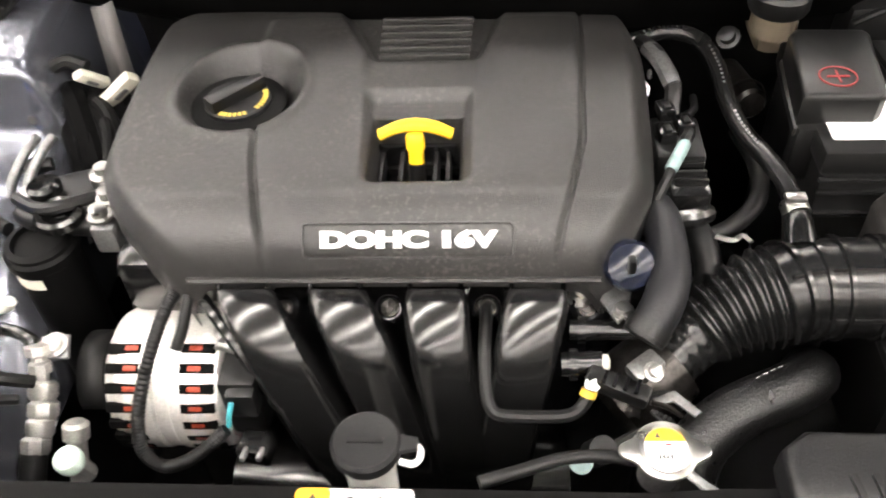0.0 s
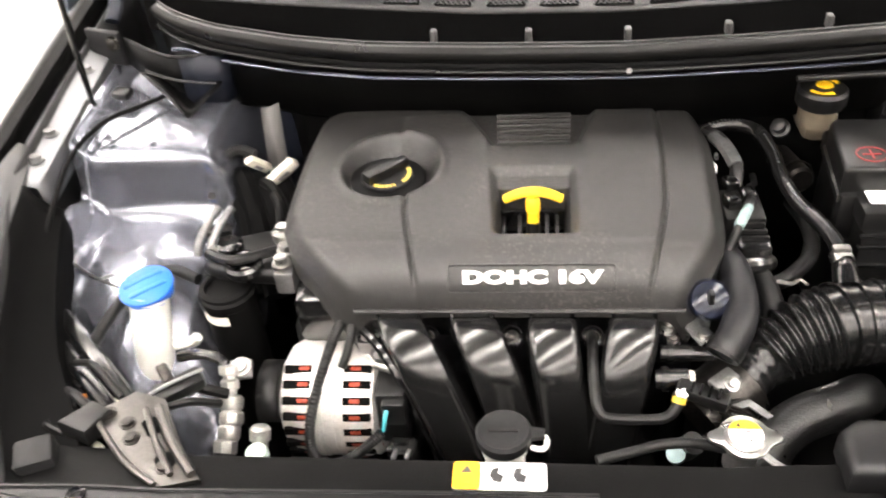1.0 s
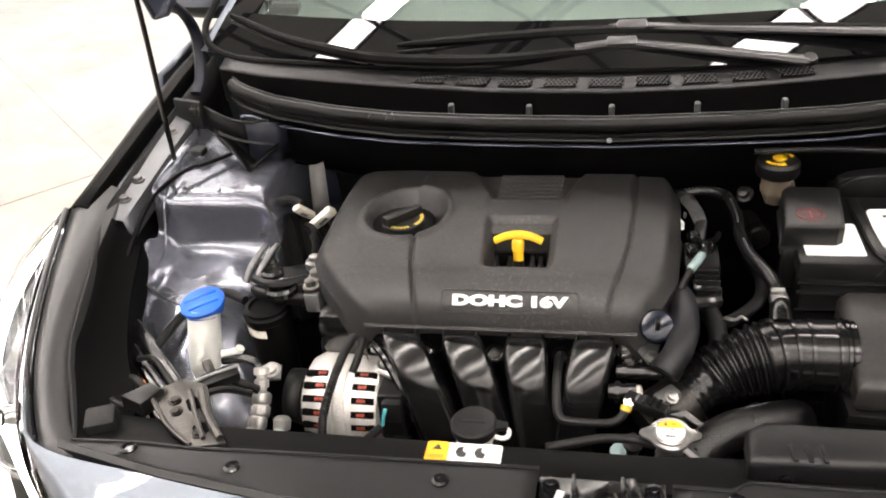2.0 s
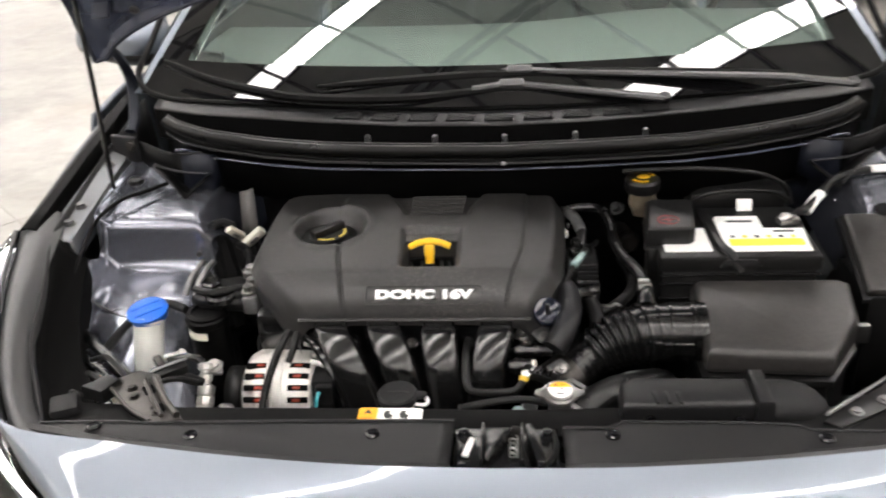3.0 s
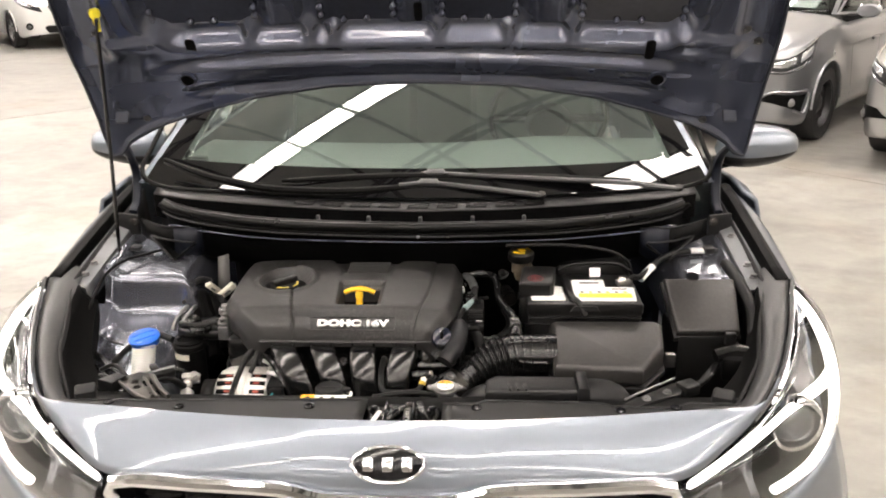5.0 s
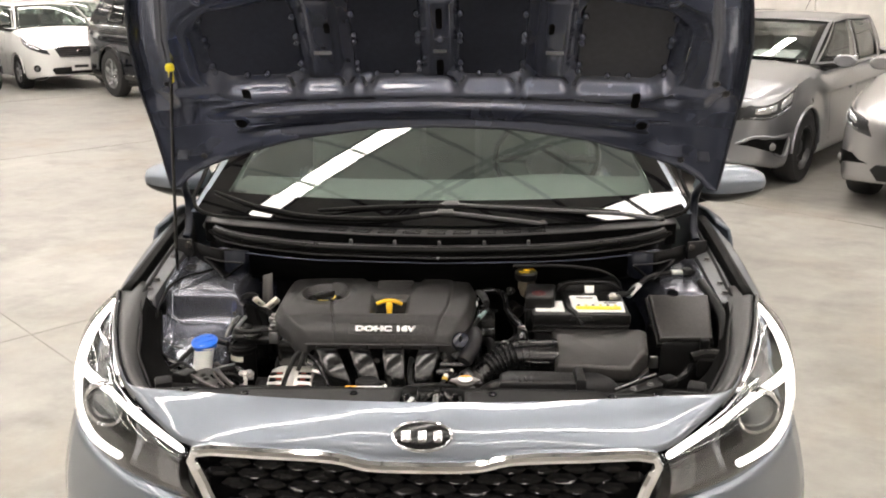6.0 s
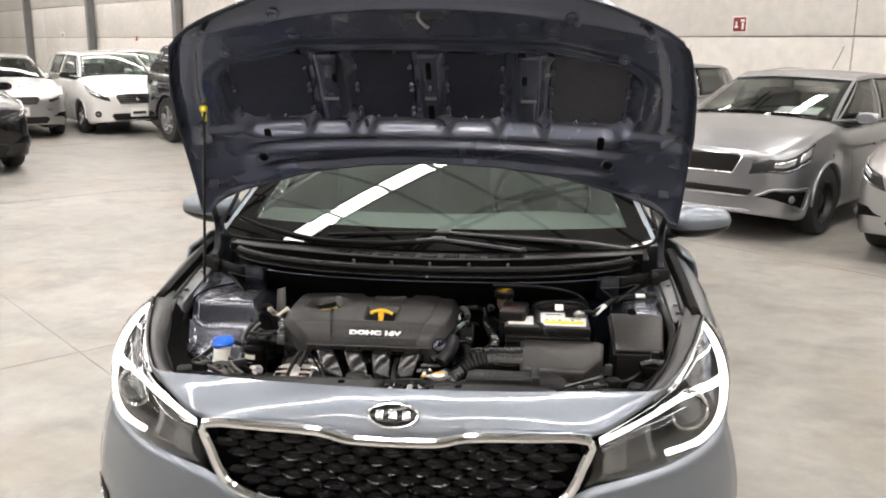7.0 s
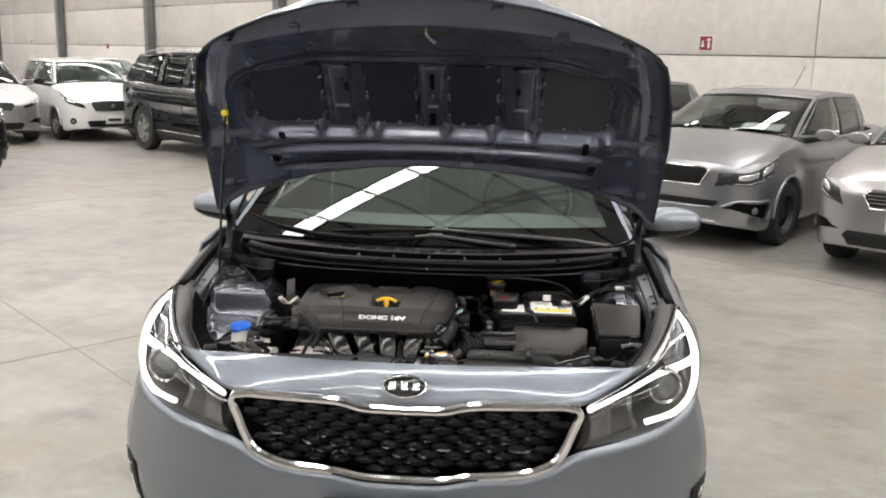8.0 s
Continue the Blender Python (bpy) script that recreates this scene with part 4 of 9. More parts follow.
for sx in (-1, 1):
    part("fog_surround", tube(BM(), [skin(P, 0.02, 1.72, sx) + Vector((0, -0.012, 0)), skin(P, 0.06, 2.06, sx) + Vector((sx * 0.01, -0.008, 0)), skin(P, 0.20, 2.08, sx) + Vector((sx * 0.012, -0.004, 0)), skin(P, 0.38, 1.98, sx) + Vector((sx * 0.012, 0, 0)), skin(P, 0.35, 1.24, sx) + Vector((sx * 0.012, 0, 0)), skin(P, 0.20, 1.36, sx) + Vector((sx * 0.010, -0.004, 0))], 0.011, 8, 4), GREYPAINT, sedan)
    part("aerial" if sx > 0 else "roof_strip", tube(BM(), [(0.05, 2.95, 1.47), (0.05, 3.12, 1.60), (0.05, 3.25, 1.72)] if sx > 0 else [(-0.3, 1.9, 1.445), (-0.3, 2.5, 1.472), (-0.3, 3.0, 1.462)], 0.004, 6, 3), PLASTIC, sedan)
second = copy_thing(sedan, at_hall(0.75, 10.4, -42))
tagged(second, "silver grey sedan parked behind another sedan")

P, G = car_form(4.05, 1.70, 0.80, 2.5, 0.30, (0.82, 1.0), 0.98, 1.02, 1.5, 0.98, (1.6, 3.45), HEX, WIDE, LAMP_B, 0.70)
hatch = parked_car("silver_hatchback", "silver hatchback with clear headlights, parked beside a grey sedan", P, G, SILVER, rims=ALLOY)
hatch.matrix_basis = at_hall(3.52, 4.86, -40)

P, G = car_form(3.95, 1.70, 0.78, 2.49, 0.30, (0.84, 1.02), 1.0, 1.05, 1.525, 0.95, (1.55, 3.45), SLAT, WIDE, LAMP_D, 0.72)
P["plate_z"], P["round_fog"], P["mirror_paint"] = 0.41, True, PLASTIC
white = parked_car("white_hatchback", "white hatchback with a slatted grille and alloy wheels, parked", P, G, WHITEPAINT, glass=GLASS, rims=ALLOY)
white.matrix_basis = at_hall(-6.86, 14.2, 43)
behind = copy_thing(white, at_hall(-8.6, 19.6, 46))
tagged(behind, "white hatchback in the row behind, mostly hidden")

P, G = car_form(4.25, 1.74, 0.82, 2.62, 0.31, (0.82, 1.0), 0.98, 1.02, 1.47, 1.02, (1.7, 3.2), HEX, WIDE, LAMP_A, 0.70, hatch=False)
silver = parked_car("silver_sedan", "silver sedan with a dark grille, parked beside a white hatchback", P, G, SILVER, rims=ALLOY)
silver.matrix_basis = at_hall(-8.4, 12.8, 40)

P, G = car_form(4.95, 1.98, 0.92, 2.86, 0.385, (1.02, 1.15), 1.14, 1.18, 1.72, 1.1, (1.75, 4.45), HEX, WIDE, LAMP_A, 0.85, suv=True)
P["cladding"] = P["shoulder"] = True
suv = parked_car("dark_suv", "dark charcoal sport utility vehicle with roof rails and alloy wheels", P, G, DARKPAINT, glass=PRIVACY, rims=ALLOY)
for sx in (-1, 1):
    part("chrome_strip", skin_patch(P, [(1.45, 0.92), (3.30, 0.92), (3.30, 1.02), (1.45, 1.02)], sx, 0.014, 14, 1), CHROME, suv, thick=0.004)
    part("belt_strip", skin_patch(P, [(1.45, 4.86), (4.2, 4.86), (4.2, 4.93), (1.45, 4.93)], sx, 0.012, 18, 1), CHROME, suv, thick=0.004)
for sx in (-0.62, 0.62):
    part("roof_rail", tube(BM(), [(sx, 2.0, 1.655), (sx, 2.15, 1.70), (sx, 3.2, 1.725), (sx, 4.1, 1.70), (sx, 4.3, 1.63)], 0.014, 8, 5), ALLOY, suv)
suv.matrix_basis = at_hall(-2.4, 11.05, 46.5)

P, G = car_form(4.3, 1.76, 0.85, 2.6, 0.32, (0.86, 1.02), 1.0, 1.05, 1.5, 1.0, (1.65, 3.4), HEX, WIDE, LAMP_A, 0.72)
black = parked_car("black_hatchback", "black hatchback parked at the end of the row", P, G, BLACKPAINT, rims=ALLOY)
black.matrix_basis = at_hall(-6.60, 8.55, 48)
red = parked_car("red_hatchback", "maroon hatchback in the row behind, mostly hidden", P, G, REDPAINT, rims=ALLOY)
red.matrix_basis = at_hall(-12.2, 18.0, 46)


# ---- the car with the raised bonnet ----
car = thing("blue_grey_sedan", (0, 2.2, 0), "blue-grey metallic sedan with its bonnet propped open", "car")
CP, CG = car_form(4.56, 1.78, 0.86, 2.70, 0.315, (0.93, 1.06), 1.0, 1.06, 1.44, 0.885, (1.72, 3.3), SLAT, WIDE, LAMP_A, hatch=False)
CP["plan"] = [(0.29, 0.80), (0.42, 0.842), (0.55, 0.872), (0.7, 0.886), (0.86, 0.892), (1.1, 0.888), (3.6, 0.885), (4.2, 0.85), (4.44, 0.78), (4.56, 0.68)]
CP["top"] = [(0.29, 0.885), (0.55, 0.97), (0.75, 1.003), (0.95, 1.035), (1.1, 1.05), (1.4, 1.02), (3.0, 1.02), (4.06, 1.06), (4.48, 1.0), (4.56, 0.9)]
CG["belt"][0], CG["belt"][1] = (0, 0.822, 1.066), (0.715, 0.945, 1.073)
CG["roof"][0], CG["roof"][1] = (0, 1.52, 1.395), (0.58, 1.61, 1.37)
CG["margin"] = [(0.0, 0.04), (0.06, 0.03), (0.03, 0.06), (0.08, 0.45), (0.08, 0.0)]


def door_mirror(side, x, y):
    """Flattened housing, pointed outwards, with a dark underside and a foot."""
    rows = []
    for i in range(17):
        q = i / 16
        f = math.sqrt(max(0.0, 1 - (2 * q - 1) ** 2)) ** 0.8
        cx = side * (x - 0.105 + 0.22 * q)
        h, d = (0.070 * (1 - 0.30 * q)) * f, 0.062 * f
        rows.append([Vector((cx, y + d * math.cos(a), 1.108 + 0.012 * q + h * math.sin(a) * (1.0 if math.sin(a) > 0 else 0.85))) for a in [2 * math.pi * k / 20 for k in range(21)]])
    m = part("mirror", sheet(BM(), rows), PAINT, car)
    under = [[Vector((p.x, p.y, p.z - 0.003)) for p in row[11:20]] for row in rows[1:-1]]
    part("mirror_underside", sheet(BM(), under), PLASTIC, m, thick=0.002)
    part("mirror_foot", tube(BM(), [(side * (x - 0.20), y + 0.02, 1.055), (side * (x - 0.13), y + 0.01, 1.062), (side * (x - 0.03), y, 1.085)], 0.020, 10, 4), PLASTIC, m)
    part("mirror_glass", box(BM(), (side * (x + 0.005), y + 0.055, 1.112), (0.16, 0.006, 0.085), 0.002), CHROME, m)


bm, rows = shell_mesh(CP, 1.0, 4.56, lambda y: y < 3.7)
vs = [bm.verts.new(p) for p in rows[-1]]
bm.faces.new(vs)
part("rear_body", bm, PAINT, car, thick=0.01)
greenhouse(car, CG, PAINT, GLASS)
part("floor_pan", box(BM(), (0, 2.75, 0.3), (1.5, 3.1, 0.16), 0.05), CABIN, car)
for yc in CP["axles"]:
    for side in (-1, 1):
        wheel_parts(car, side * 0.77, yc, 0.315, 0.2, ALLOY, side, 5)
for side in (-1, 1):
    part("tail_light", skin_patch(CP, [(4.2, 2.9), (4.53, 2.8), (4.53, 4.6), (4.26, 4.4)], side, 0.01), REDLENS, car)
    door_mirror(side, 0.872 if side > 0 else 0.822, 1.16 if side > 0 else 1.20)
    for yd in (1.25, 2.25, 3.2):
        part("door_gap", skin_patch(CP, [(yd, 0.4), (yd + 0.008, 0.4), (yd + 0.012, 4.9), (yd + 0.004, 4.9)], side, 0.002, 1, 12), INK, car)


# front wings: from the headlight back to the cowl, with the wheel arch cut out
def wing(side):
    ys = sorted(set([0.29 + 0.73 * k / 40 for k in range(41)] + [CP["axles"][0] + CP["arch"] * math.cos(radians(a)) for a in range(70, 181, 5)]))
    lamp_edge = [(0.29, 0.80), (0.37, 0.86), (0.46, 0.92), (0.555, 0.967)]
    rows = []
    for y in ys:
        if y > 1.03:
            continue
        sec = section(CP, y)[:6]
        top = lerp_at(CP["top"], y)
        row = []
        lim = lerp_at(lamp_edge, y) if y < 0.555 else 9
        w = lerp_at(CP["plan"], y)
        pts = [sec[0], sec[1], sec[2], (w - 0.003, sec[0][1] + 0.56 * (top - sec[0][1])), (w - 0.015, top - 0.130), (w - 0.036, top - 0.080), (w - 0.066, top - 0.040), (w - 0.097, top - 0.016), (0.774, top - 0.012), (0.768, top - 0.035)]
        for x, z in pts:
            if z > lim:
                z = lim
                x = min(x, lerp_at([(0.29, 0.80), (0.37, 0.825), (0.46, 0.828), (0.555, 0.79)], y)) if y > 0.4 else x
            row.append(Vector((side * x, y, z)))
        rows.append(row)
    return part("wing", sheet(BM(), rows), PAINT, car, thick=0.006)


for side in (-1, 1):
    wing(side)


# headlights
LAMP_U = [(0.446, 0.019, 0.834), (0.535, 0.078, 0.866), (0.61, 0.150, 0.892), (0.675, 0.255, 0.917), (0.735, 0.40, 0.942), (0.785, 0.555, 0.967)]
LAMP_L = [(0.431, 0.016, 0.716), (0.538, 0.052, 0.729), (0.643, 0.112, 0.739), (0.747, 0.212, 0.756), (0.80, 0.29, 0.80), (0.826, 0.38, 0.865), (0.826, 0.47, 0.925), (0.788, 0.556, 0.968)]


def on_curve(table, t):
    way = spline(table, 8)
    s = [0.0]
    for a, b in zip(way, way[1:]):
        s.append(s[-1] + (b - a).length)
    q = t * s[-1]
    return Vector([float(np.interp(q, s, [p[k] for p in way])) for k in range(3)])


def lamp_point(t, v, side, back=0.0):
    """A place on the headlight: t from the grille to the tip, v from its upper edge to its lower edge."""
    u, l = on_curve(LAMP_U, t), on_curve(LAMP_L, t)
    p = u.lerp(l, v)
    width = (u - l).length
    out = Vector((0.55, -0.75, 0.25)).normalized()
    p = p + out * (0.20 * width * 4 * v * (1 - v) - back)
    return Vector((p.x * side, p.y, p.z))


def headlight(side):
    rows = [[lamp_point(i / 24, j / 10, side) for j in range(11)] for i in range(25)]
    h = part("headlight", sheet(BM(), [[lamp_point(i / 24, j / 10, side, 0.07 * math.sin(math.pi * j / 10) + 0.006) for j in range(11)] for i in range(25)]), VOID, car,
             "headlight with a lit white light guide and a projector")
    glass = part("cover_lens", sheet(BM(), rows), LENS, h, "clear plastic cover lens", thick=0.003)
    glass.visible_shadow = False
    # light guide: from the tip round the outside to a hook below, with a branch over the projector to the grille
    main = [lamp_point(t, v, side, 0.012) for t, v in ((0.93, 0.20), (0.85, 0.42), (0.76, 0.62), (0.68, 0.75), (0.60, 0.85), (0.53, 0.90), (0.44, 0.89), (0.35, 0.84), (0.27, 0.78))]
    lg = part("light_guide", tube(BM(), main, lambda q: 0.0075 + 0.003 * math.sin(math.pi * min(1, q * 1.6)) ** 2, 8, 5), LAMPGLOW, h, "lit white light guide")
    branch = [lamp_point(t, v, side, 0.012) for t, v in ((0.69, 0.72), (0.64, 0.56), (0.58, 0.43), (0.50, 0.30), (0.40, 0.21), (0.24, 0.165), (0.10, 0.16), (0.04, 0.16))]
    part("guide_branch", tube(BM(), branch, lambda q: 0.0105 - 0.0055 * smooth(0.25, 0.8, q), 8, 5), LAMPGLOW, lg)
    p = lamp_point(0.44, 0.47, side, 0.035)
    d = Vector((side * 0.25, -1, 0.0))
    part("projector_ring", lathe(BM(), [(0.050, -0.02), (0.052, 0.0), (0.048, 0.010), (0.042, 0.007), (0.040, -0.01)], along(p, d), 32), CHROME, h)
    part("projector_lens", lathe(BM(), [(0, 0.022), (0.018, 0.018), (0.031, 0.008), (0.040, -0.008)], along(p, d), 28), PROJGLASS, h, "dark glass projector lens")
    part("projector_bowl", lathe(BM(), [(0.044, -0.012), (0.036, -0.04), (0, -0.05)], along(p, d), 24), LAMPUNIT, h)
    # inner reflectors beside the grille, faceted bezel in the upper corner, added grey strip hiding a glint along the
    # upper edge
    part("reflector", sheet(BM(), [[lamp_point(0.03 + 0.030 * i, 0.24 + 0.085 * j, side, 0.016 + 0.02 * math.sin(math.pi * j / 7)) for j in range(8)] for i in range(8)]), LAMPSMOKE, h, "smoked inner reflector", thick=0.002)
    part("reflector_cup", sheet(BM(), [[lamp_point(0.035 + 0.012 * i, 0.28 + 0.075 * j, side, 0.006 + 0.018 * math.sin(math.pi * j / 7) * math.sin(math.pi * (i + 1) / 9)) for j in range(8)] for i in range(8)]), BEZEL, h, "dull silver reflector cup", thick=0.002)
    rng = random.Random(31)
    part("bezel", sheet(BM(), [[lamp_point(0.50 + 0.042 * i, 0.04 + 0.07 * j * (1 - 0.06 * i), side, 0.016 + rng.uniform(-0.006, 0.006)) for j in range(6)] for i in range(11)]), BEZEL, h, "faceted grey bezel", thick=0.002)
    part("seal", tube(BM(), [lamp_point(0.28 + 0.072 * i, 0.0, side, -0.001) for i in range(11)], 0.0042, 8, 3), CORNER, h)
    return h


for side in (-1, 1):
    headlight(side)

# nose panel above the grille
NOSE_E = [(0.0, 0.062, 0.917), (0.15, 0.066, 0.917), (0.30, 0.082, 0.915), (0.45, 0.108, 0.912), (0.60, 0.146, 0.905), (0.655, 0.215, 0.915)]
NOSE_G = [(0.0, -0.010, 0.824), (0.09, -0.008, 0.826), (0.17, -0.004, 0.842), (0.30, 0.003, 0.846), (0.45, 0.017, 0.843), (0.535, 0.074, 0.868), (0.61, 0.147, 0.894), (0.66, 0.225, 0.912)]


def nose():
    rows = []
    for j in range(-32, 33):
        t = abs(j) / 32
        sgn = 1 if j >= 0 else -1
        e, g = on_curve(NOSE_E, t), on_curve(NOSE_G, t)
        row = []
        for i in range(9):
            v = i / 8
            p = e.lerp(g, v) + Vector((0, -0.011, 0.009)) * (4 * v * (1 - v)) * (1 - t * 0.7)
            row.append(Vector((p.x * sgn, p.y, p.z)))
        lip = e + Vector((0, 0.012, -0.018))
        rows.append([Vector((lip.x * sgn, lip.y, lip.z))] + row)
    return part("nose_panel", sheet(BM(), rows), PAINT, car, thick=0.003)


nose()

# grille
GRILLE = [(0.0, 0.820), (0.10, 0.822), (0.17, 0.837), (0.30, 0.840), (0.437, 0.835), (0.427, 0.772), (0.403, 0.713), (0.374, 0.682), (0.30, 0.655), (0.17, 0.645), (0.10, 0.632), (0.0, 0.630)]


FRONT_TABLE = spline([(-0.2, -0.005, 0), (0, -0.010, 0), (0.2, -0.005, 0), (0.4, 0.008, 0), (0.46, 0.02, 0), (0.55, 0.058, 0), (0.64, 0.113, 0), (0.72, 0.19, 0), (0.795, 0.29, 0), (0.842, 0.42, 0), (0.872, 0.55, 0)], 10)
FRONT_X, FRONT_YV = [q.x for q in FRONT_TABLE], [q.y for q in FRONT_TABLE]


def front_y(x, z=0.75):
    """How far back the front lies at x, seen from above."""
    return float(np.interp(abs(x), FRONT_X, FRONT_YV)) + 0.05 * max(0, 0.62 - z)


def grille():
    ring = [(x, z) for x, z in GRILLE] + [(-x, z) for x, z in GRILLE[-2:0:-1]]
    g = part("grille", tube(BM(), [(x, front_y(x, z) - 0.004, z) for x, z in ring] + [(ring[0][0], front_y(0) - 0.004, ring[0][1])], 0.0125, 10, 3, caps=False), CHROME, car, "chrome-framed grille with a black faceted mesh")
    inside = lambda x, z: lerp_at([(0.655, 0.29), (0.69, 0.37), (0.84, 0.422)], z) > abs(x) and lerp_at([(0, 0.645), (0.1, 0.647), (0.17, 0.66), (0.3, 0.67), (0.42, 0.70)], abs(x)) < z < lerp_at([(0, 0.81), (0.1, 0.812), (0.17, 0.826), (0.45, 0.828)], abs(x))
    # added black sheet in place of the shaded hollow behind the mesh
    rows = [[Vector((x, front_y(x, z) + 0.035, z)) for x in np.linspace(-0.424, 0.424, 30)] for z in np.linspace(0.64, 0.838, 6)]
    part("hollow_shade", sheet(BM(), rows), VOID, g)
    cell = BM()
    w, h = 0.035, 0.0135
    outer = [(-w, 0), (-w * 0.55, h), (w * 0.55, h), (w, 0), (w * 0.55, -h), (-w * 0.55, -h)]
    vo = [cell.verts.new((x, 0.014, z)) for x, z in outer]
    vm = [cell.verts.new((x * 0.92, 0.0, z * 0.9)) for x, z in outer]
    vi = [cell.verts.new((x * 0.50, -0.004, z * 0.35 - 0.001)) for x, z in outer]
    for k in range(6):
        j = (k + 1) % 6
        cell.faces.new((vo[k], vo[j], vm[j], vm[k]))
        cell.faces.new((vm[k], vm[j], vi[j], vi[k]))
    cell.faces.new(vi)
    me = finish("grille_cell", cell, GRILLEBLACK, 20)
    for r in range(9):
        for k in range(-8, 9):
            x = (k + 0.5 * (r % 2)) * 0.066
            z = 0.650 + r * 0.0225
            if inside(x, z):
                ob = new("grille_cell", me)
                ob.parent = g
                ob.location = Vector((x, front_y(x, z) + 0.012, z)) - BASES[car.name]


grille()


def badge():
    """Oval badge: dark field, bright rim and plain bright strokes."""
    m = Matrix.Translation((0, -0.004, 0.880)) @ rot(62).to_4x4()
    oval = lambda a, b: [(a * math.cos(2 * math.pi * k / 40), b * math.sin(2 * math.pi * k / 40)) for k in range(40)]
    b = part("badge", prism(BM(), oval(0.057, 0.029), -0.003, 0.004, 0.002, m), FRIT, car, "oval badge with a bright rim")
    part("badge_rim", tube(BM(), [m @ Vector((x, y, 0.004)) for x, y in oval(0.055, 0.027) + oval(0.055, 0.027)[:1]], 0.0028, 8, 1, caps=False), CHROME, b)
    for x in (-0.03, 0.0, 0.03):
        part("badge_bar", prism(BM(), rounded(x - 0.0085, -0.011, x + 0.0085, 0.011, 0.004), 0.004, 0.0075, 0.0012, m), CHROME, b)


badge()


# bumper below grille and headlights
BUMPER_TOP = spline([(0, 0.628, 0), (0.1, 0.630, 0), (0.17, 0.643, 0), (0.3, 0.653, 0), (0.385, 0.68, 0), (0.415, 0.70, 0), (0.44, 0.712, 0), (0.46, 0.718, 0), (0.538, 0.727, 0), (0.643, 0.737, 0), (0.747, 0.754, 0), (0.80, 0.795, 0)], 6)


def bumper_point(x, v, lift=0.0):
    zt = float(np.interp(abs(x), [q.x for q in BUMPER_TOP], [q.y for q in BUMPER_TOP]))
    z = zt + (0.20 - zt) * v
    y = front_y(x) - 0.032 * math.sin(math.pi * min(1, v * 1.25)) * (1 - min(1, abs(x) / 0.8) * 0.4) + 0.30 * max(0, v - 0.8)
    xx = x * (1 + 0.055 * math.sin(math.pi * min(1, v * 1.3)) * smooth(0.5, 0.82, abs(x)))
    f = smooth(0.4, 0.8, abs(x))
    return Vector((xx + math.copysign(1, x) * 0.8 * f * lift, y - (1 - 0.5 * f) * lift, z))


def bumper():
    rows = [[bumper_point(0.8 * k / 48, i / 16) for i in range(17)] for k in range(-48, 49)]
    b = part("front_bumper", sheet(BM(), rows), PAINT, car, thick=0.004)
    part("lower_intake", prism(BM(), [(-0.46, 0.36), (-0.40, 0.28), (0.40, 0.28), (0.46, 0.36), (0.42, 0.44), (-0.42, 0.44)], -0.02, 0.02, 0.006, Matrix.Translation((0, -0.035, 0)) @ rot(90).to_4x4()), MATT, b)
    part("plate_holder", box(BM(), (0, -0.052, 0.545), (0.40, 0.02, 0.09), 0.006), MATT, b)
    for side in (-1, 1):
        v = part("fog_vent", sheet(BM(), [[bumper_point(side * x, v, 0.004) for x in (0.742 + 0.02 * v, 0.76, 0.775, 0.79, 0.797)] for v in [0.40 + 0.06 * k for k in range(7)]]), MATT, b, "black corner vent with bright slots", thick=0.003)
        for k in range(3):
            v0 = 0.44 + 0.07 * k
            part("vent_slot", sheet(BM(), [[bumper_point(side * x, w, 0.008) for x in (0.772, 0.78, 0.79)] for w in (v0, v0 + 0.02, v0 + 0.04)]), LAMPUNIT, v, thick=0.003)
    return b


bumper()
# under-bumper tray
part("undertray", box(BM(), (0, 0.55, 0.2), (1.5, 0.8, 0.02), 0.008), MATT, car)

# ---- raised bonnet ----
HOOD_Y = [0.905, 0.875, 0.83, 0.775, 0.70, 0.60, 0.498, 0.43, 0.36, 0.33]
HOOD_Z = [1.082, 1.162, 1.272, 1.362, 1.467, 1.592, 1.714, 1.785, 1.849, 1.875]
HOOD_S = [-0.085]
for k in range(1, 10):
    HOOD_S.append(HOOD_S[-1] + math.hypot(HOOD_Y[k] - HOOD_Y[k - 1], HOOD_Z[k] - HOOD_Z[k - 1]))


def hood_point(x, s, depth=0.0):
    """A place on the bonnet's inner side: s upwards from its rear corner; depth towards the outer skin."""
    y, z = float(np.interp(s, HOOD_S, HOOD_Y)), float(np.interp(s, HOOD_S, HOOD_Z))
    y2, z2 = float(np.interp(s + 0.02, HOOD_S, HOOD_Y)), float(np.interp(s + 0.02, HOOD_S, HOOD_Z))
    y1, z1 = float(np.interp(s - 0.02, HOOD_S, HOOD_Y)), float(np.interp(s - 0.02, HOOD_S, HOOD_Z))
    d = Vector((0, y2 - y1, z2 - z1)).normalized()
    nrm = Vector((0, d.z, -d.y))
    bow = 0.035 * (abs(x) / 0.75) ** 2
    p = Vector((x, y, z)) + nrm * (depth - bow)
    return p


REAR = [(0, 0.206), (0.2, 0.198), (0.38, 0.170), (0.50, 0.135), (0.60, 0.100), (0.655, 0.074), (0.69, 0.050), (0.706, 0.026), (0.73, 0.020), (0.77, 0.020)]
FRONT = [(0, 0.868), (0.15, 0.862), (0.30, 0.835), (0.45, 0.79), (0.56, 0.74), (0.63, 0.70), (0.66, 0.675), (0.70, 0.60)]
SIDE = [(-0.05, 0.732), (0.1, 0.738), (0.35, 0.733), (0.5, 0.715), (0.62, 0.684), (0.675, 0.655), (0.75, 0.60), (0.87, 0.5)]


HOOD_X = 0.011


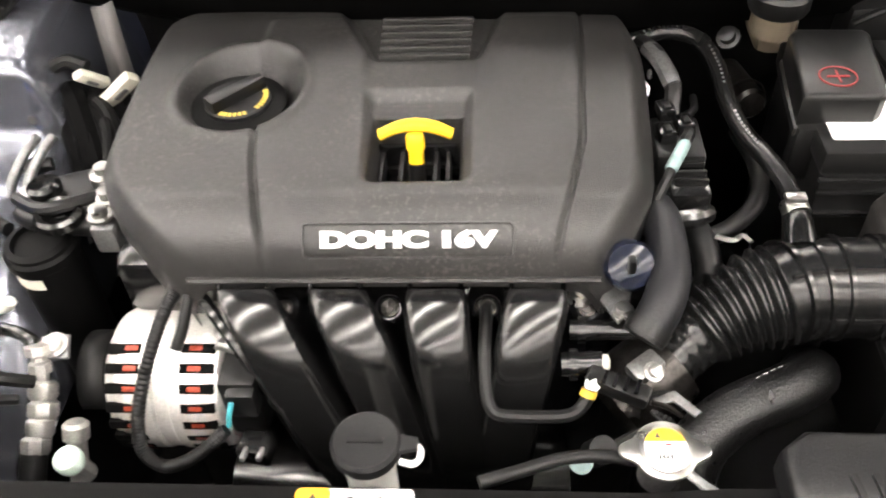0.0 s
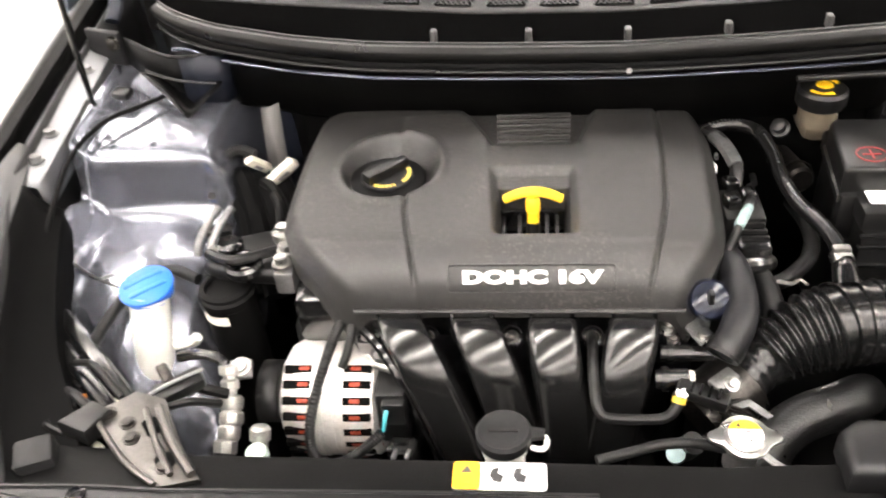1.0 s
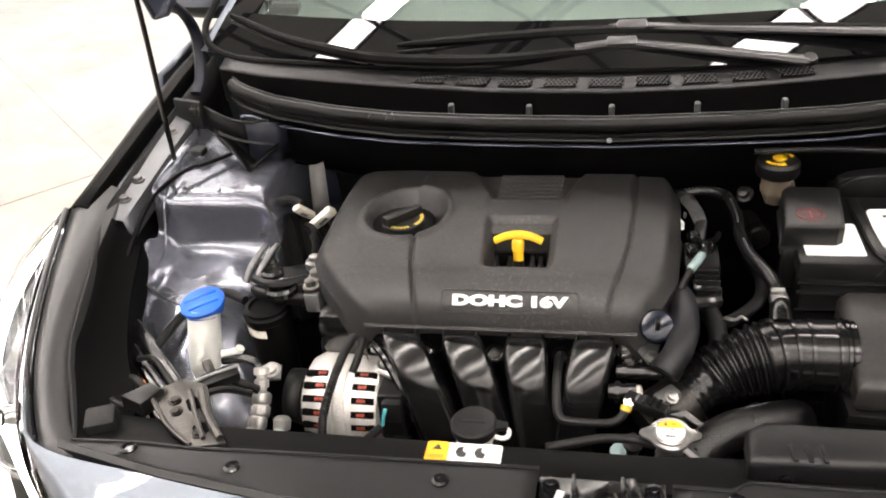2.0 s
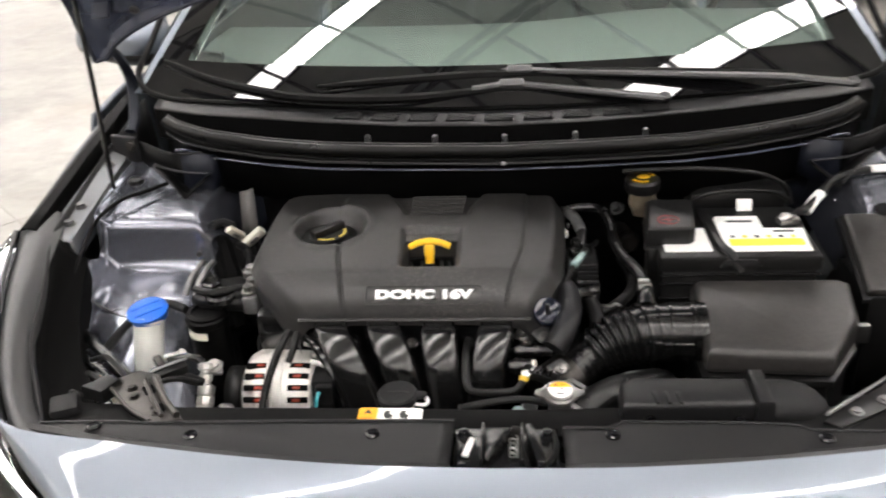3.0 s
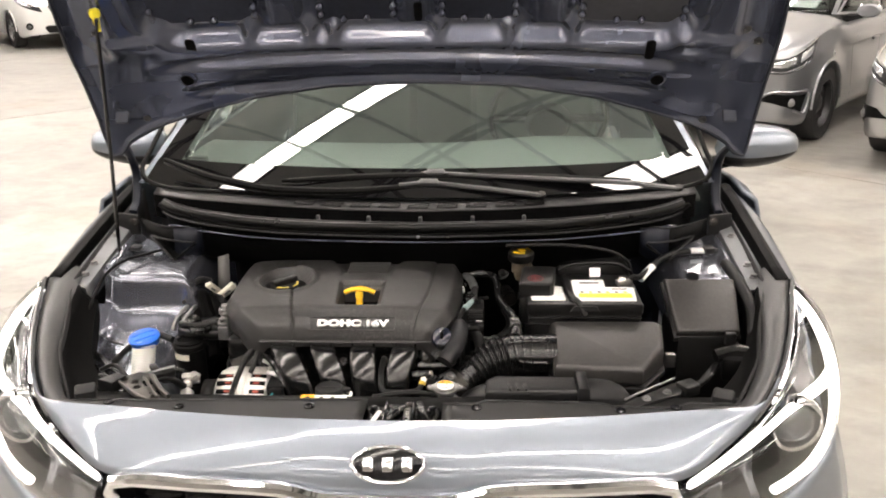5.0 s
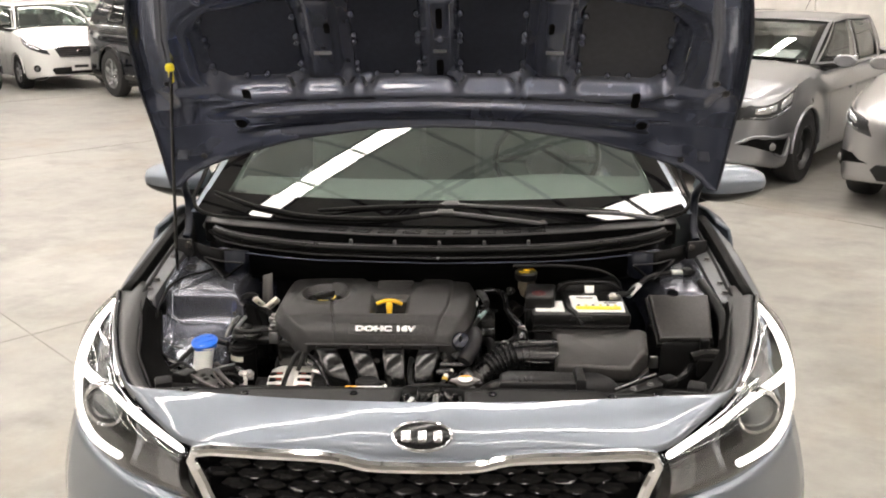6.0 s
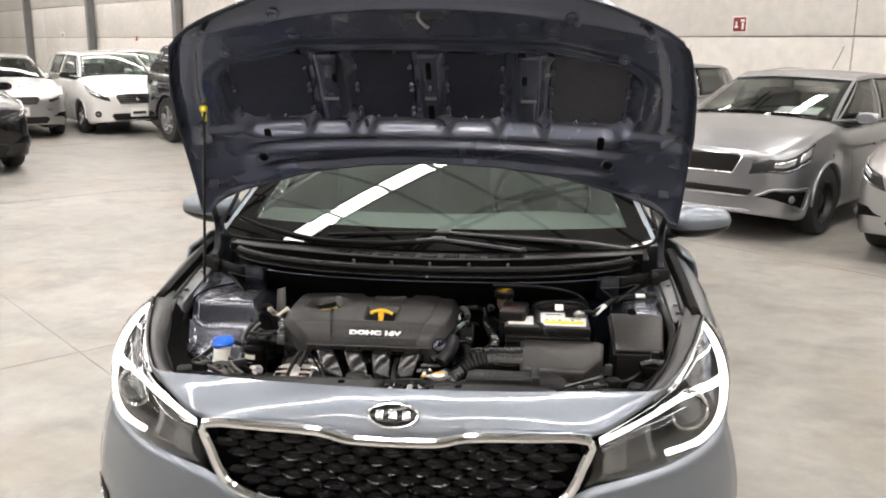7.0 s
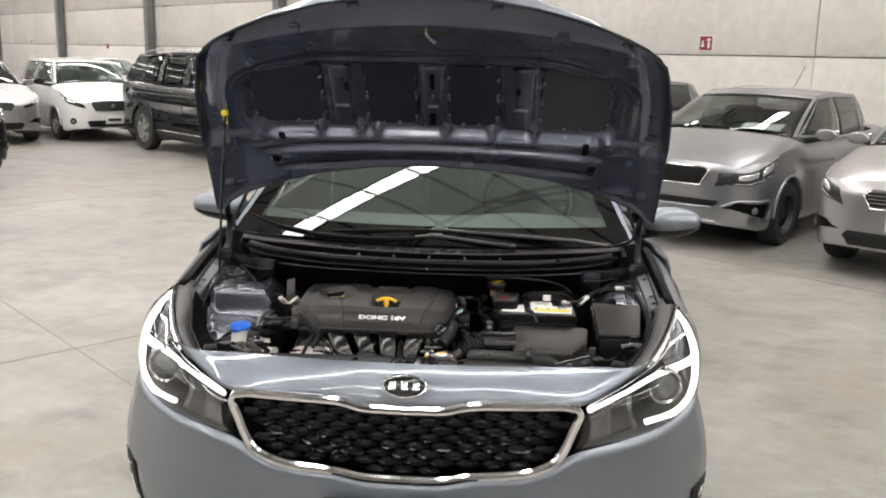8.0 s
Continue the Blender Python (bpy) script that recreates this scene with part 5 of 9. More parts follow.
def hood_uv(u, v):
    """u -1..1 across, v 0..1 from the rear edge to the front edge."""
    x = u * 0.755
    for _ in range(4):
        s = lerp_at(REAR, abs(x)) * (1 - v) + lerp_at(FRONT, abs(x)) * v
        x = u * lerp_at(SIDE, s)
    s = lerp_at(REAR, abs(x)) * (1 - v) + lerp_at(FRONT, abs(x)) * v
    return x + HOOD_X, s


CUTS = ((-0.436, 0.112, 0.352, 0.580), (-0.115, 0.080, 0.346, 0.585), (0.138, 0.080, 0.346, 0.585), (0.453, 0.107, 0.346, 0.580))
RIBS = (-0.268, 0.014, 0.287)
TABS = (-0.345, -0.219, -0.167, 0.056, 0.201, 0.334)


def round_rect(x, s, x0, x1, s0, s1, r):
    """Signed distance to a rectangle with round corners (negative inside)."""
    qx, qs = abs(x - (x0 + x1) / 2) - (x1 - x0) / 2 + r, abs(s - (s0 + s1) / 2) - (s1 - s0) / 2 + r
    return min(max(qx, qs), 0.0) + math.hypot(max(qx, 0.0), max(qs, 0.0)) - r


def hood_relief(x, s):
    """Depth of the inner panel: a wide recess with four cut-outs, ribs between them, flares at its foot, folds along the edges."""
    ax = abs(x - HOOD_X)
    side_drop = 0.05 * smooth(0.30, 0.60, ax)
    e = round_rect(x, s + side_drop * smooth(0.45, 0.62, s), -0.570, 0.592, 0.309, 0.612, 0.095)
    d = 0.032 * (1 - smooth(-0.030, 0.004, e)) + 0.006 * (1 - smooth(0.022, 0.052, e)) * smooth(0.30, 0.34, s)
    for c, hw, lo, hi in CUTS:
        q = round_rect(x, s, c - hw, c + hw, lo, hi, 0.055 if hw > 0.09 else 0.022)
        d += 0.007 * (1 - smooth(-0.008, 0.006, q))
    for c in RIBS:
        d -= 0.018 * math.exp(-((x - c) / 0.036) ** 6) * smooth(0.335, 0.355, s) * (1 - smooth(0.575, 0.61, s))
    for c in TABS:
        d -= 0.024 * math.exp(-((x - c) / 0.015) ** 2) * math.exp(-((s - 0.338) / 0.019) ** 2)
    for c, at in ((-0.531, 0.352), (0.554, 0.342)):
        d -= 0.016 * math.exp(-((x - c) / 0.020) ** 2) * math.exp(-((s - at) / 0.020) ** 2)
    # channel below the recess with a bright lip, fold towards the corners, step along the rear edge, tilted front lip
    bend = 0.10 * ax * ax
    low = s + 0.05 * ax * ax
    d += 0.020 * smooth(0.258, 0.280, low) * (1 - smooth(0.290, 0.298, low)) * (1 - smooth(0.44, 0.60, ax))
    d -= 0.010 * smooth(0.46, 0.58, ax) * (1 - smooth(0.66, 0.70, ax)) * smooth(0.285, 0.33, s) * (1 - smooth(0.335, 0.350, s))
    d += 0.009 * math.exp(-((s - 0.215 + bend) / 0.012) ** 2) * (1 - smooth(0.45, 0.55, ax))
    lip = s - 0.770 + 0.21 * ax * ax
    d += 0.75 * max(0.0, lip) + 0.004 * smooth(-0.012, 0.0, lip)
    d += 0.012 * smooth(0.880, 0.915, ax / lerp_at(SIDE, s)) * smooth(0.28, 0.33, s)
    return d


def bonnet():
    rows, outer = [], []
    nu, nv = 280, 190
    for i in range(nv + 1):
        v = i / nv
        row, orow = [], []
        for j in range(nu + 1):
            u = -1 + 2 * j / nu
            x, s = hood_uv(u, v)
            edge = min(1.0, min(1 - abs(u), v, 1 - v) / 0.03)
            row.append(hood_point(x, s, hood_relief(x, s) * (1 if edge >= 1 else edge) - 0.004 * (1 - edge)))
            inner = hood_relief(x, s) * (1 if edge >= 1 else edge)
            orow.append(hood_point(x, s, max(inner + 0.004 * edge, 0.003 + 0.053 * smooth(0.0, 0.20, min(1 - abs(u), v, 1 - v)))))
        rows.append(row)
        outer.append(orow)
    # inner panel takes the darkened copy of the body paint
    h = part("bonnet", sheet(BM(), rows), INNER, car, "raised bonnet showing its pressed inner panel, body paint darkened as shade")
    part("outer_skin", sheet(BM(), outer), PAINT, h, "glossy outer bonnet skin")
    ring = [hood_uv(-1 + 2 * j / 60, 0) for j in range(61)] + [hood_uv(1, k / 40) for k in range(1, 41)] + [hood_uv(1 - 2 * j / 60, 1) for j in range(1, 61)] + [hood_uv(-1, 1 - k / 40) for k in range(1, 40)]
    pts = [hood_point(x, s, -0.002) for x, s in ring]
    # hem in the dimmed copy, so that no bright line runs along it
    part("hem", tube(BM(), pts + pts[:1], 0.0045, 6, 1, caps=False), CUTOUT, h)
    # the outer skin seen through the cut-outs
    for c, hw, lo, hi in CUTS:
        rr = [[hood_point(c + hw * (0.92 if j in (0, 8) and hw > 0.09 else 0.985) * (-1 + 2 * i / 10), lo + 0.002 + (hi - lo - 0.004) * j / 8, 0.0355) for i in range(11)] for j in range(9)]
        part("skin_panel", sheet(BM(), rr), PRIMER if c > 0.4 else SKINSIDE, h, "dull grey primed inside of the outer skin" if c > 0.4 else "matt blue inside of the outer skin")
    # flat black plates put in as the shade inside the rib slots, and round plugs
    for x, s, w, l in ((-0.249, 0.508, 0.014, 0.030), (0.013, 0.532, 0.015, 0.058), (0.274, 0.504, 0.014, 0.030), (-0.237, 0.604, 0.026, 0.010), (0.264, 0.599, 0.026, 0.010), (0.013, 0.382, 0.017, 0.050), (-0.471, 0.312, 0.020, 0.050), (0.495, 0.305, 0.020, 0.050), (0.34, 0.612, 0.014, 0.009), (-0.33, 0.618, 0.014, 0.009)):
        bm = BM()
        prism(bm, rounded(-w / 2, -l / 2, w / 2, l / 2, w * 0.4), -0.001, 0.003, 0.0005)
        p = hood_point(x, s, hood_relief(x, s))
        q = hood_point(x, s + 0.02, hood_relief(x, s)) - p
        nrm = -(hood_point(x, s, 0.05) - hood_point(x, s, 0)).normalized()
        up = q.normalized()
        rgt = up.cross(nrm)
        m = Matrix((rgt, up, nrm)).transposed().to_4x4()
        bmesh.ops.transform(bm, matrix=Matrix.Translation(p) @ m, verts=bm.verts)
        part("slot", bm, VOID, h)
    # steps borrow the pale rail paint: the floor's reflection is in their colour
    for c, at in ((RIBS[0], 0.433), (RIBS[1], 0.434), (RIBS[2], 0.432)):
        p = hood_point(c, at, hood_relief(c, at))
        part("rib_step", box(BM(), p, (0.042 if c != RIBS[1] else 0.032, 0.010, 0.009), 0.002, rot(20)), RAIL, h, "bent step on a bonnet rib, floor reflection painted pale")
    p = hood_point(RIBS[1], 0.472, hood_relief(RIBS[1], 0.472))
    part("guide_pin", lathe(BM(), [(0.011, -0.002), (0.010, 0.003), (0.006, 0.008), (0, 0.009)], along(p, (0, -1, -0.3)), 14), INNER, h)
    plugs = [(-0.5, 0.229, 0.017), (0.522, 0.223, 0.017), (-0.57, 0.68, 0.015), (0.588, 0.657, 0.015), (-0.331, 0.679, 0.016), (0.343, 0.678, 0.016), (-0.62, 0.12, 0.007), (0.64, 0.11, 0.007), (-0.37, 0.742, 0.015), (0.386, 0.735, 0.015),
             (-0.52, 0.62, 0.014), (0.53, 0.61, 0.014), (-0.20, 0.80, 0.014), (0.20, 0.80, 0.014), (-0.66, 0.36, 0.006), (0.68, 0.36, 0.008), (0.71, 0.33, 0.008), (-0.54, 0.725, 0.006), (0.56, 0.715, 0.006)]
    for x, s, r in plugs:
        p = hood_point(x, s, hood_relief(x, s))
        nrm = -(hood_point(x, s, 0.05) - hood_point(x, s, 0)).normalized()
        part("plug", lathe(BM(), [(r * 1.25, -0.001), (r * 1.2, 0.003), (r * 0.8, 0.004), (r * 0.6, 0.0005), (0, 0.001)], along(p, nrm), 18), INNER if r > 0.012 else INK, h)
        if abs(s - 0.226) < 0.004:
            part("drain_hole", lathe(BM(), [(r * 0.85, 0.0035), (r * 0.8, 0.0048), (0, 0.0048)], along(p, nrm), 18), VOID, h)
    # clip heads round the cut-outs
    clip = lathe(BM(), [(0.0085, -0.001), (0.0085, 0.006), (0.006, 0.010), (0.003, 0.0115), (0, 0.012)], Matrix(), 10)
    me = finish("clip", clip, INNER)
    spots = []
    for c, hw, lo, hi in CUTS:
        for f in (0.08, 0.17, 0.46, 0.54, 0.80):
            spots += [(c - hw + 0.004, lo + f * (hi - lo)), (c + hw - 0.004, lo + f * (hi - lo))]
        spots += [(c - 0.03, lo + 0.006), (c + 0.02, lo + 0.008), (c + 0.04, hi + 0.006)]
    for x, s in spots:
        p = hood_point(x, s, 0.0345)
        nrm = -(hood_point(x, s, 0.05) - hood_point(x, s, 0)).normalized()
        ob = new("clip", me)
        ob.parent = h
        ob.matrix_basis = Matrix.Translation(-BASES[car.name]) @ along(p, nrm)
    # striker and its slot
    p = hood_point(0.015, 0.735, 0.004)
    part("striker_slot", box(BM(), p, (0.10, 0.012, 0.02), 0.003, rot(45)), INK, h)
    part("striker", tube(BM(), [p + Vector((-0.012, -0.005, 0.01)), p + Vector((-0.01, -0.03, -0.01)), p + Vector((0.01, -0.03, -0.03)), p + Vector((0.012, -0.005, -0.03))], 0.004, 8, 4), STEEL, h)
    for sx in (-1, 1):
        q = hood_point(HOOD_X + sx * 0.681, 0.138, -0.004)
        part("hinge_tab", box(BM(), q, (0.030, 0.008, 0.040), 0.003, rot(-30)), CUTOUT, h)
        part("hinge_arm", tube(BM(), [hood_point(HOOD_X + sx * 0.705, 0.045, 0.004), (sx * 0.720, 0.93, 1.14), (sx * 0.722, 0.955, 1.09), (sx * 0.720, 0.93, 1.03), (sx * 0.72, 0.90, 1.01)], 0.011, 8, 5, flat=0.55), NAVY, h)
    return h


bonnet()
rod = thing("bonnet_prop_rod", (-0.70, 0.73, 0.97), "thin black prop rod with a yellow grip holding the bonnet", "prop rod")
HOOKP = hood_point(-0.625, 0.434, -0.006)
part("rod", tube(BM(), [(-0.692, 0.728, 0.965), (-0.690, 0.725, 1.0), (-0.672, 0.71, 1.25), HOOKP + Vector((0.0, -0.012, -0.03)), HOOKP], 0.0042, 8, 6), GLOSSBLACK, rod)
part("grip", lathe(BM(), [(0, -0.026), (0.005, -0.026), (0.006, -0.01), (0.007, 0.0), (0.0105, 0.003), (0.0112, 0.012), (0.008, 0.018), (0, 0.019)], along(HOOKP + Vector((0.0, -0.012, -0.012)), (-0.02, -0.2, 1)), 12), LEMON, rod, "bright yellow plastic grip")


# ---- cowl, windscreen border, wipers, dashboard (parts of the car) ----
XS = [-0.71 + 1.42 * k / 40 for k in range(41)]
SEAL_Y = [(0, 0.674), (0.165, 0.682), (0.302, 0.694), (0.403, 0.717), (0.514, 0.757), (0.583, 0.801), (0.618, 0.839), (0.64, 0.875), (0.72, 0.99)]
BACK_Y = [(0, 0.779), (0.18, 0.789), (0.33, 0.814), (0.436, 0.834), (0.571, 0.860), (0.65, 0.89), (0.72, 0.925)]
CX = [-0.66 + 1.32 * k / 60 for k in range(61)]


def cowl_rows(profile, base, xs=None):
    """Rows along x of a (y offset, z) profile set on a sweeping front line."""
    return [[Vector((x, lerp_at(base, abs(x)) + dy, z + 0.012 * (abs(x) / 0.7) ** 2)) for dy, z in profile] for x in (xs or CX)]


cowl = part("cowl", sheet(BM(), cowl_rows([(-0.006, 1.020), (0.002, 1.029), (0.016, 1.029), (0.022, 1.022), (0.028, 0.93)], SEAL_Y)), BLACKTRIM, car, "black plastic cowl with a deep air trough", thick=0.002)
# the trough is shallow; its near-black colour paints the shade of a deep one
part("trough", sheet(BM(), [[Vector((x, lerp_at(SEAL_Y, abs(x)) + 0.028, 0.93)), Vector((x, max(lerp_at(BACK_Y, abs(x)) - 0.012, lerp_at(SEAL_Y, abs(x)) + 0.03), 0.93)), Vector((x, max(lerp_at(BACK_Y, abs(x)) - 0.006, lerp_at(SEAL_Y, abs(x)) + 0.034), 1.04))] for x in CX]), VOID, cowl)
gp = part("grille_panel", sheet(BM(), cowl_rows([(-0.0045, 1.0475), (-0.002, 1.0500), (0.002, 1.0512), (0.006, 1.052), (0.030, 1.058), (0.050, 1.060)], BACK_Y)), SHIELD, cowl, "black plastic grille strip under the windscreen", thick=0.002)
# upright front of the strip, blackened in colour as if in shade
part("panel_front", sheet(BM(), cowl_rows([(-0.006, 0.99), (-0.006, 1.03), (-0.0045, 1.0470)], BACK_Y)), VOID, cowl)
seal_way = [(x, lerp_at(SEAL_Y, abs(x)), 1.040 + 0.012 * (abs(x) / 0.7) ** 2) for x in CX[2:-2]]
part("bonnet_seal", tube(BM(), seal_way, 0.0085, 10, 1, flat=1.25), SEALRUB, cowl, "black rubber bonnet seal")
part("seal_crest", tube(BM(), [(x, y + 0.007, z + 0.010) for x, y, z in seal_way], 0.0022, 6, 1), SEALRUB, cowl)
part("seal_lip", tube(BM(), [(x, y - 0.012, z - 0.017) for x, y, z in seal_way], 0.0025, 6, 1), SEALRUB, cowl)
for x in (-0.225, -0.109, 0.008, 0.125, 0.241):
    part("trough_clip", box(BM(), (x, lerp_at(SEAL_Y, abs(x)) + 0.040, 1.046), (0.008, 0.012, 0.016), 0.002), MESHGREY, cowl)
part("seal_stud", bolt(BM(), (0.006, 0.659, 1.025), (0, -1, 0.3), 0.0026, 0.002), DULLSTEEL, cowl)
# perforated air inlets in the grille strip
for k in range(9):
    x = -0.272 + 0.0675 * k
    y0, z0 = lerp_at(BACK_Y, abs(x)) + 0.017, 1.0549 + 0.012 * (abs(x) / 0.7) ** 2
    slew = math.degrees(math.atan2(lerp_at(BACK_Y, abs(x + 0.01)) - lerp_at(BACK_Y, abs(x - 0.01)), 0.02))
    gm = Matrix.Translation((x, y0, z0)) @ rot(13, 0, slew).to_4x4()
    g = part("air_inlet", prism(BM(), [(-0.025, -0.012), (0.023, -0.012), (0.027, 0.012), (-0.021, 0.012)], 0.0008, 0.0018, 0.0, gm), VOID, gp)
    bm = BM()
    for q in range(-6, 7, 2):
        for sl in (-1, 1):
            c = gm @ Vector((0.0034 * q, 0, 0.0024))
            box(bm, c, (0.0008, 0.025, 0.0010), 0.0, (gm.to_3x3() @ rot(0, 0, 32 * sl)))
    part("inlet_mesh", bm, MESHGREY, g)


def screen_point(x, v, lift=0.0):
    """A place on the windscreen: x across, v from its foot (0) to its top (1)."""
    b0, b1, t0, t1 = (Vector(q) for q in (CG["belt"][0], CG["belt"][1], CG["roof"][0], CG["roof"][1]))
    w = b1.x * (1 - v) + t1.x * v
    u = min(1.0, abs(x) / w) ** 2
    p = (b0 * (1 - u) + b1 * u) * (1 - v) + (t0 * (1 - u) + t1 * u) * v
    p = p + Vector((0, -0.035, 0.02)) * (4 * v * (1 - v)) * 0.6 + Vector((0, -1, 1.6)).normalized() * lift
    return Vector((x, p.y, p.z))


def border():
    bm = BM()
    xs = [-1 + 2 * k / 30 for k in range(31)]
    lo = [[screen_point(q * (0.70 - 0.14 * v), v, 0.002) for q in xs] for v in (0.0, 0.03, 0.06, 0.09, 0.115, 0.135)]
    sheet(bm, lo)
    for s in (-1, 1):
        sheet(bm, [[screen_point(s * f * (0.70 - 0.137 * v), v, 0.002) for f in (0.905, 0.94, 0.97, 0.995)] for v in [0.135 + 0.785 * k / 10 for k in range(11)]])
    part("screen_border", bm, SCREENEDGE, car, "black enamel border of the windscreen")
    bm = BM()
    tube(bm, [screen_point(-0.705, 0.5, 0.004), screen_point(-0.71, 0.2, 0.004), screen_point(-0.715, 0.06, 0.004), (-0.66, 0.928, 1.070), (-0.5, 0.882, 1.066), (0, 0.826, 1.062), (0.5, 0.882, 1.066), (0.66, 0.928, 1.070),
              screen_point(0.715, 0.06, 0.004), screen_point(0.71, 0.2, 0.004), screen_point(0.705, 0.5, 0.004)], 0.0065, 8, 6)
    part("screen_seal", bm, BLACKTRIM, car)


border()


def dashboard():
    rows = []
    for x in XS:
        k = abs(x) / 0.7
        rows.append([Vector((x * 0.97, y + 0.06 * k * k, z + 0.018 * math.exp(-((x - 0.36) / 0.2) ** 2) * (1 if 1.2 < y < 1.5 else 0))) for y, z in
                     [(0.90, 1.03), (1.0, 1.045), (1.15, 1.055), (1.3, 1.066), (1.45, 1.06), (1.5, 1.02), (1.52, 0.9), (1.55, 0.75)]])
    part("dashboard", sheet(BM(), rows), DASH, car, "pale grey-green dashboard seen through the windscreen", thick=0.01)
    sw = part("steering_wheel", lathe(BM(), [(0.175, -0.013), (0.187, -0.013), (0.193, 0), (0.187, 0.013), (0.175, 0.013), (0.17, 0), (0.175, -0.013)], along((0.36, 1.62, 1.10), (0, 1, 0.42)), 36), PLASTIC, car)
    part("wheel_boss", lathe(BM(), [(0, 0.02), (0.06, 0.015), (0.075, -0.01), (0.06, -0.03), (0, -0.03)], along((0.36, 1.615, 1.095), (0, 1, 0.42)), 20), PLASTIC, sw)
    for a in (0, 180, 270):
        q = along((0.36, 1.62, 1.10), (0, 1, 0.42))
        part("spoke", tube(BM(), [q @ Vector((0.05 * math.cos(radians(a)), 0.05 * math.sin(radians(a)), 0)), q @ Vector((0.18 * math.cos(radians(a)), 0.18 * math.sin(radians(a)), 0))], 0.014, 8, 1), PLASTIC, sw)
    for sx in (-0.36, 0.36):
        s = part("seat", box(BM(), (sx, 2.35, 0.9), (0.5, 0.2, 0.66), 0.08, rot(-14)), DASH, car)
        part("headrest", box(BM(), (sx, 2.47, 1.28), (0.26, 0.1, 0.17), 0.04, rot(-10)), DASH, s)
    part("rear_bench", box(BM(), (0, 3.2, 0.92), (1.3, 0.22, 0.6), 0.07, rot(-16)), DASH, car)


dashboard()


def wiper(arm_pts, blade_pts, joint):
    w = part("wiper", tube(BM(), arm_pts, lambda q: 0.0125 - 0.003 * q, 8, 6, flat=0.55), ARM, car, "satin black wiper arm")
    blade = part("blade", tube(BM(), blade_pts, lambda q: 0.004 + 0.0065 * math.sin(math.pi * min(1, max(0, q))) ** 0.5, 8, 6, flat=0.9), BLACKTRIM, w)
    part("rubber_lip", tube(BM(), [Vector(p) + Vector((0, -0.004, -0.009)) for p in blade_pts], 0.0022, 6, 6), SEALRUB, blade)
    part("blade_joint", box(BM(), joint, (0.046, 0.020, 0.014), 0.004, rot(24, 0, 0)), ARM, w)
    part("pivot_cap", lathe(BM(), [(0, 0.008), (0.010, 0.007), (0.012, 0)], along(arm_pts[0], (0, -0.4, 1)), 14), PLASTIC, w)


wiper([(0.285, 0.826, 1.072), (0.22, 0.835, 1.078), (0.15, 0.845, 1.084), (0.025, 0.862, 1.093), (-0.05, 0.855, 1.090)],
      [(0.20, 0.850, 1.080), (0.025, 0.860, 1.086), (-0.17, 0.840, 1.080), (-0.35, 0.849, 1.083), (-0.45, 0.870, 1.094), (-0.54, 0.897, 1.108), (-0.642, 0.944, 1.134)], (0.02, 0.861, 1.094))
wiper([(0.607, 0.850, 1.082), (0.54, 0.858, 1.088), (0.48, 0.866, 1.093), (0.26, 0.879, 1.101), (0.04, 0.893, 1.109), (0.0, 0.893, 1.108)],
      [(-0.335, 0.875, 1.096), (-0.17, 0.884, 1.101), (0.0, 0.890, 1.104), (0.25, 0.886, 1.102), (0.50, 0.876, 1.096)], (0.035, 0.892, 1.110))

# ---- engine bay shell (parts of the car) ----
for side in (-1, 1):
    ys = [0.17 + 0.87 * k / 24 for k in range(25)]
    rows = []
    for y in ys:
        e = lerp_at([(0.17, 0.575), (0.30, 0.650), (0.45, 0.695), (0.56, 0.735), (0.75, 0.742), (1.04, 0.744)], y)
        z = lerp_at([(0.17, 0.885), (0.30, 0.915), (0.45, 0.94), (0.56, 0.955), (0.75, 0.985), (1.04, 1.03)], y)
        rows.append([Vector((side * e, y, z)), Vector((side * (e - 0.004), y, z - 0.05)), Vector((side * (e - 0.012), y, z - 0.16)), Vector((side * (e - 0.03), y, 0.62)), Vector((side * 0.62, y, 0.40)), Vector((side * 0.5, y, 0.3))])
    part("inner_wing", sheet(BM(), rows), MATT, car, thick=0.004)
part("bay_floor", box(BM(), (0, 0.6, 0.31), (1.25, 0.95, 0.03), 0.01), MATT, car)
bx = [-0.60 + 1.20 * k / 56 for k in range(57)]
seal_at = lambda x: lerp_at(SEAL_Y, abs(x))
part("bulkhead", sheet(BM(), [[Vector((x, min(seal_at(x), 0.80) + dy, z)) for dy, z in ((0.15, 0.35), (0.13, 0.7), (0.10, 0.86), (0.075, 0.93), (0.05, 0.985), (0.012, 1.006), (0.008, 1.004))] for x in bx]), INNER, car, "painted bulkhead, its body colour darkened as shade", thick=0.003)
pad_top = lambda x: lerp_at([(-0.437, 0.966), (-0.412, 0.983), (-0.352, 0.994), (-0.293, 1.001), (-0.1, 1.010), (0.45, 1.010)], x)
part("insulation_pad", sheet(BM(), [[Vector((x, seal_at(x) + dy, z)) for dy, z in ((0.09, 0.6), (0.058, 0.80), (0.046, 0.90), (0.034, pad_top(x) - 0.01), (0.030, pad_top(x) - 0.003), (0.036, pad_top(x)), (0.046, pad_top(x)))] for x in [-0.437 + 0.887 * k / 40 for k in range(41)]]), BLACKTRIM, car, "black insulation pad on the bulkhead", thick=0.003)
# cooling pack coloured near-black as the shade low in the bay
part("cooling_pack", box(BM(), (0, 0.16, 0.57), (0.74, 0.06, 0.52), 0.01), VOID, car)


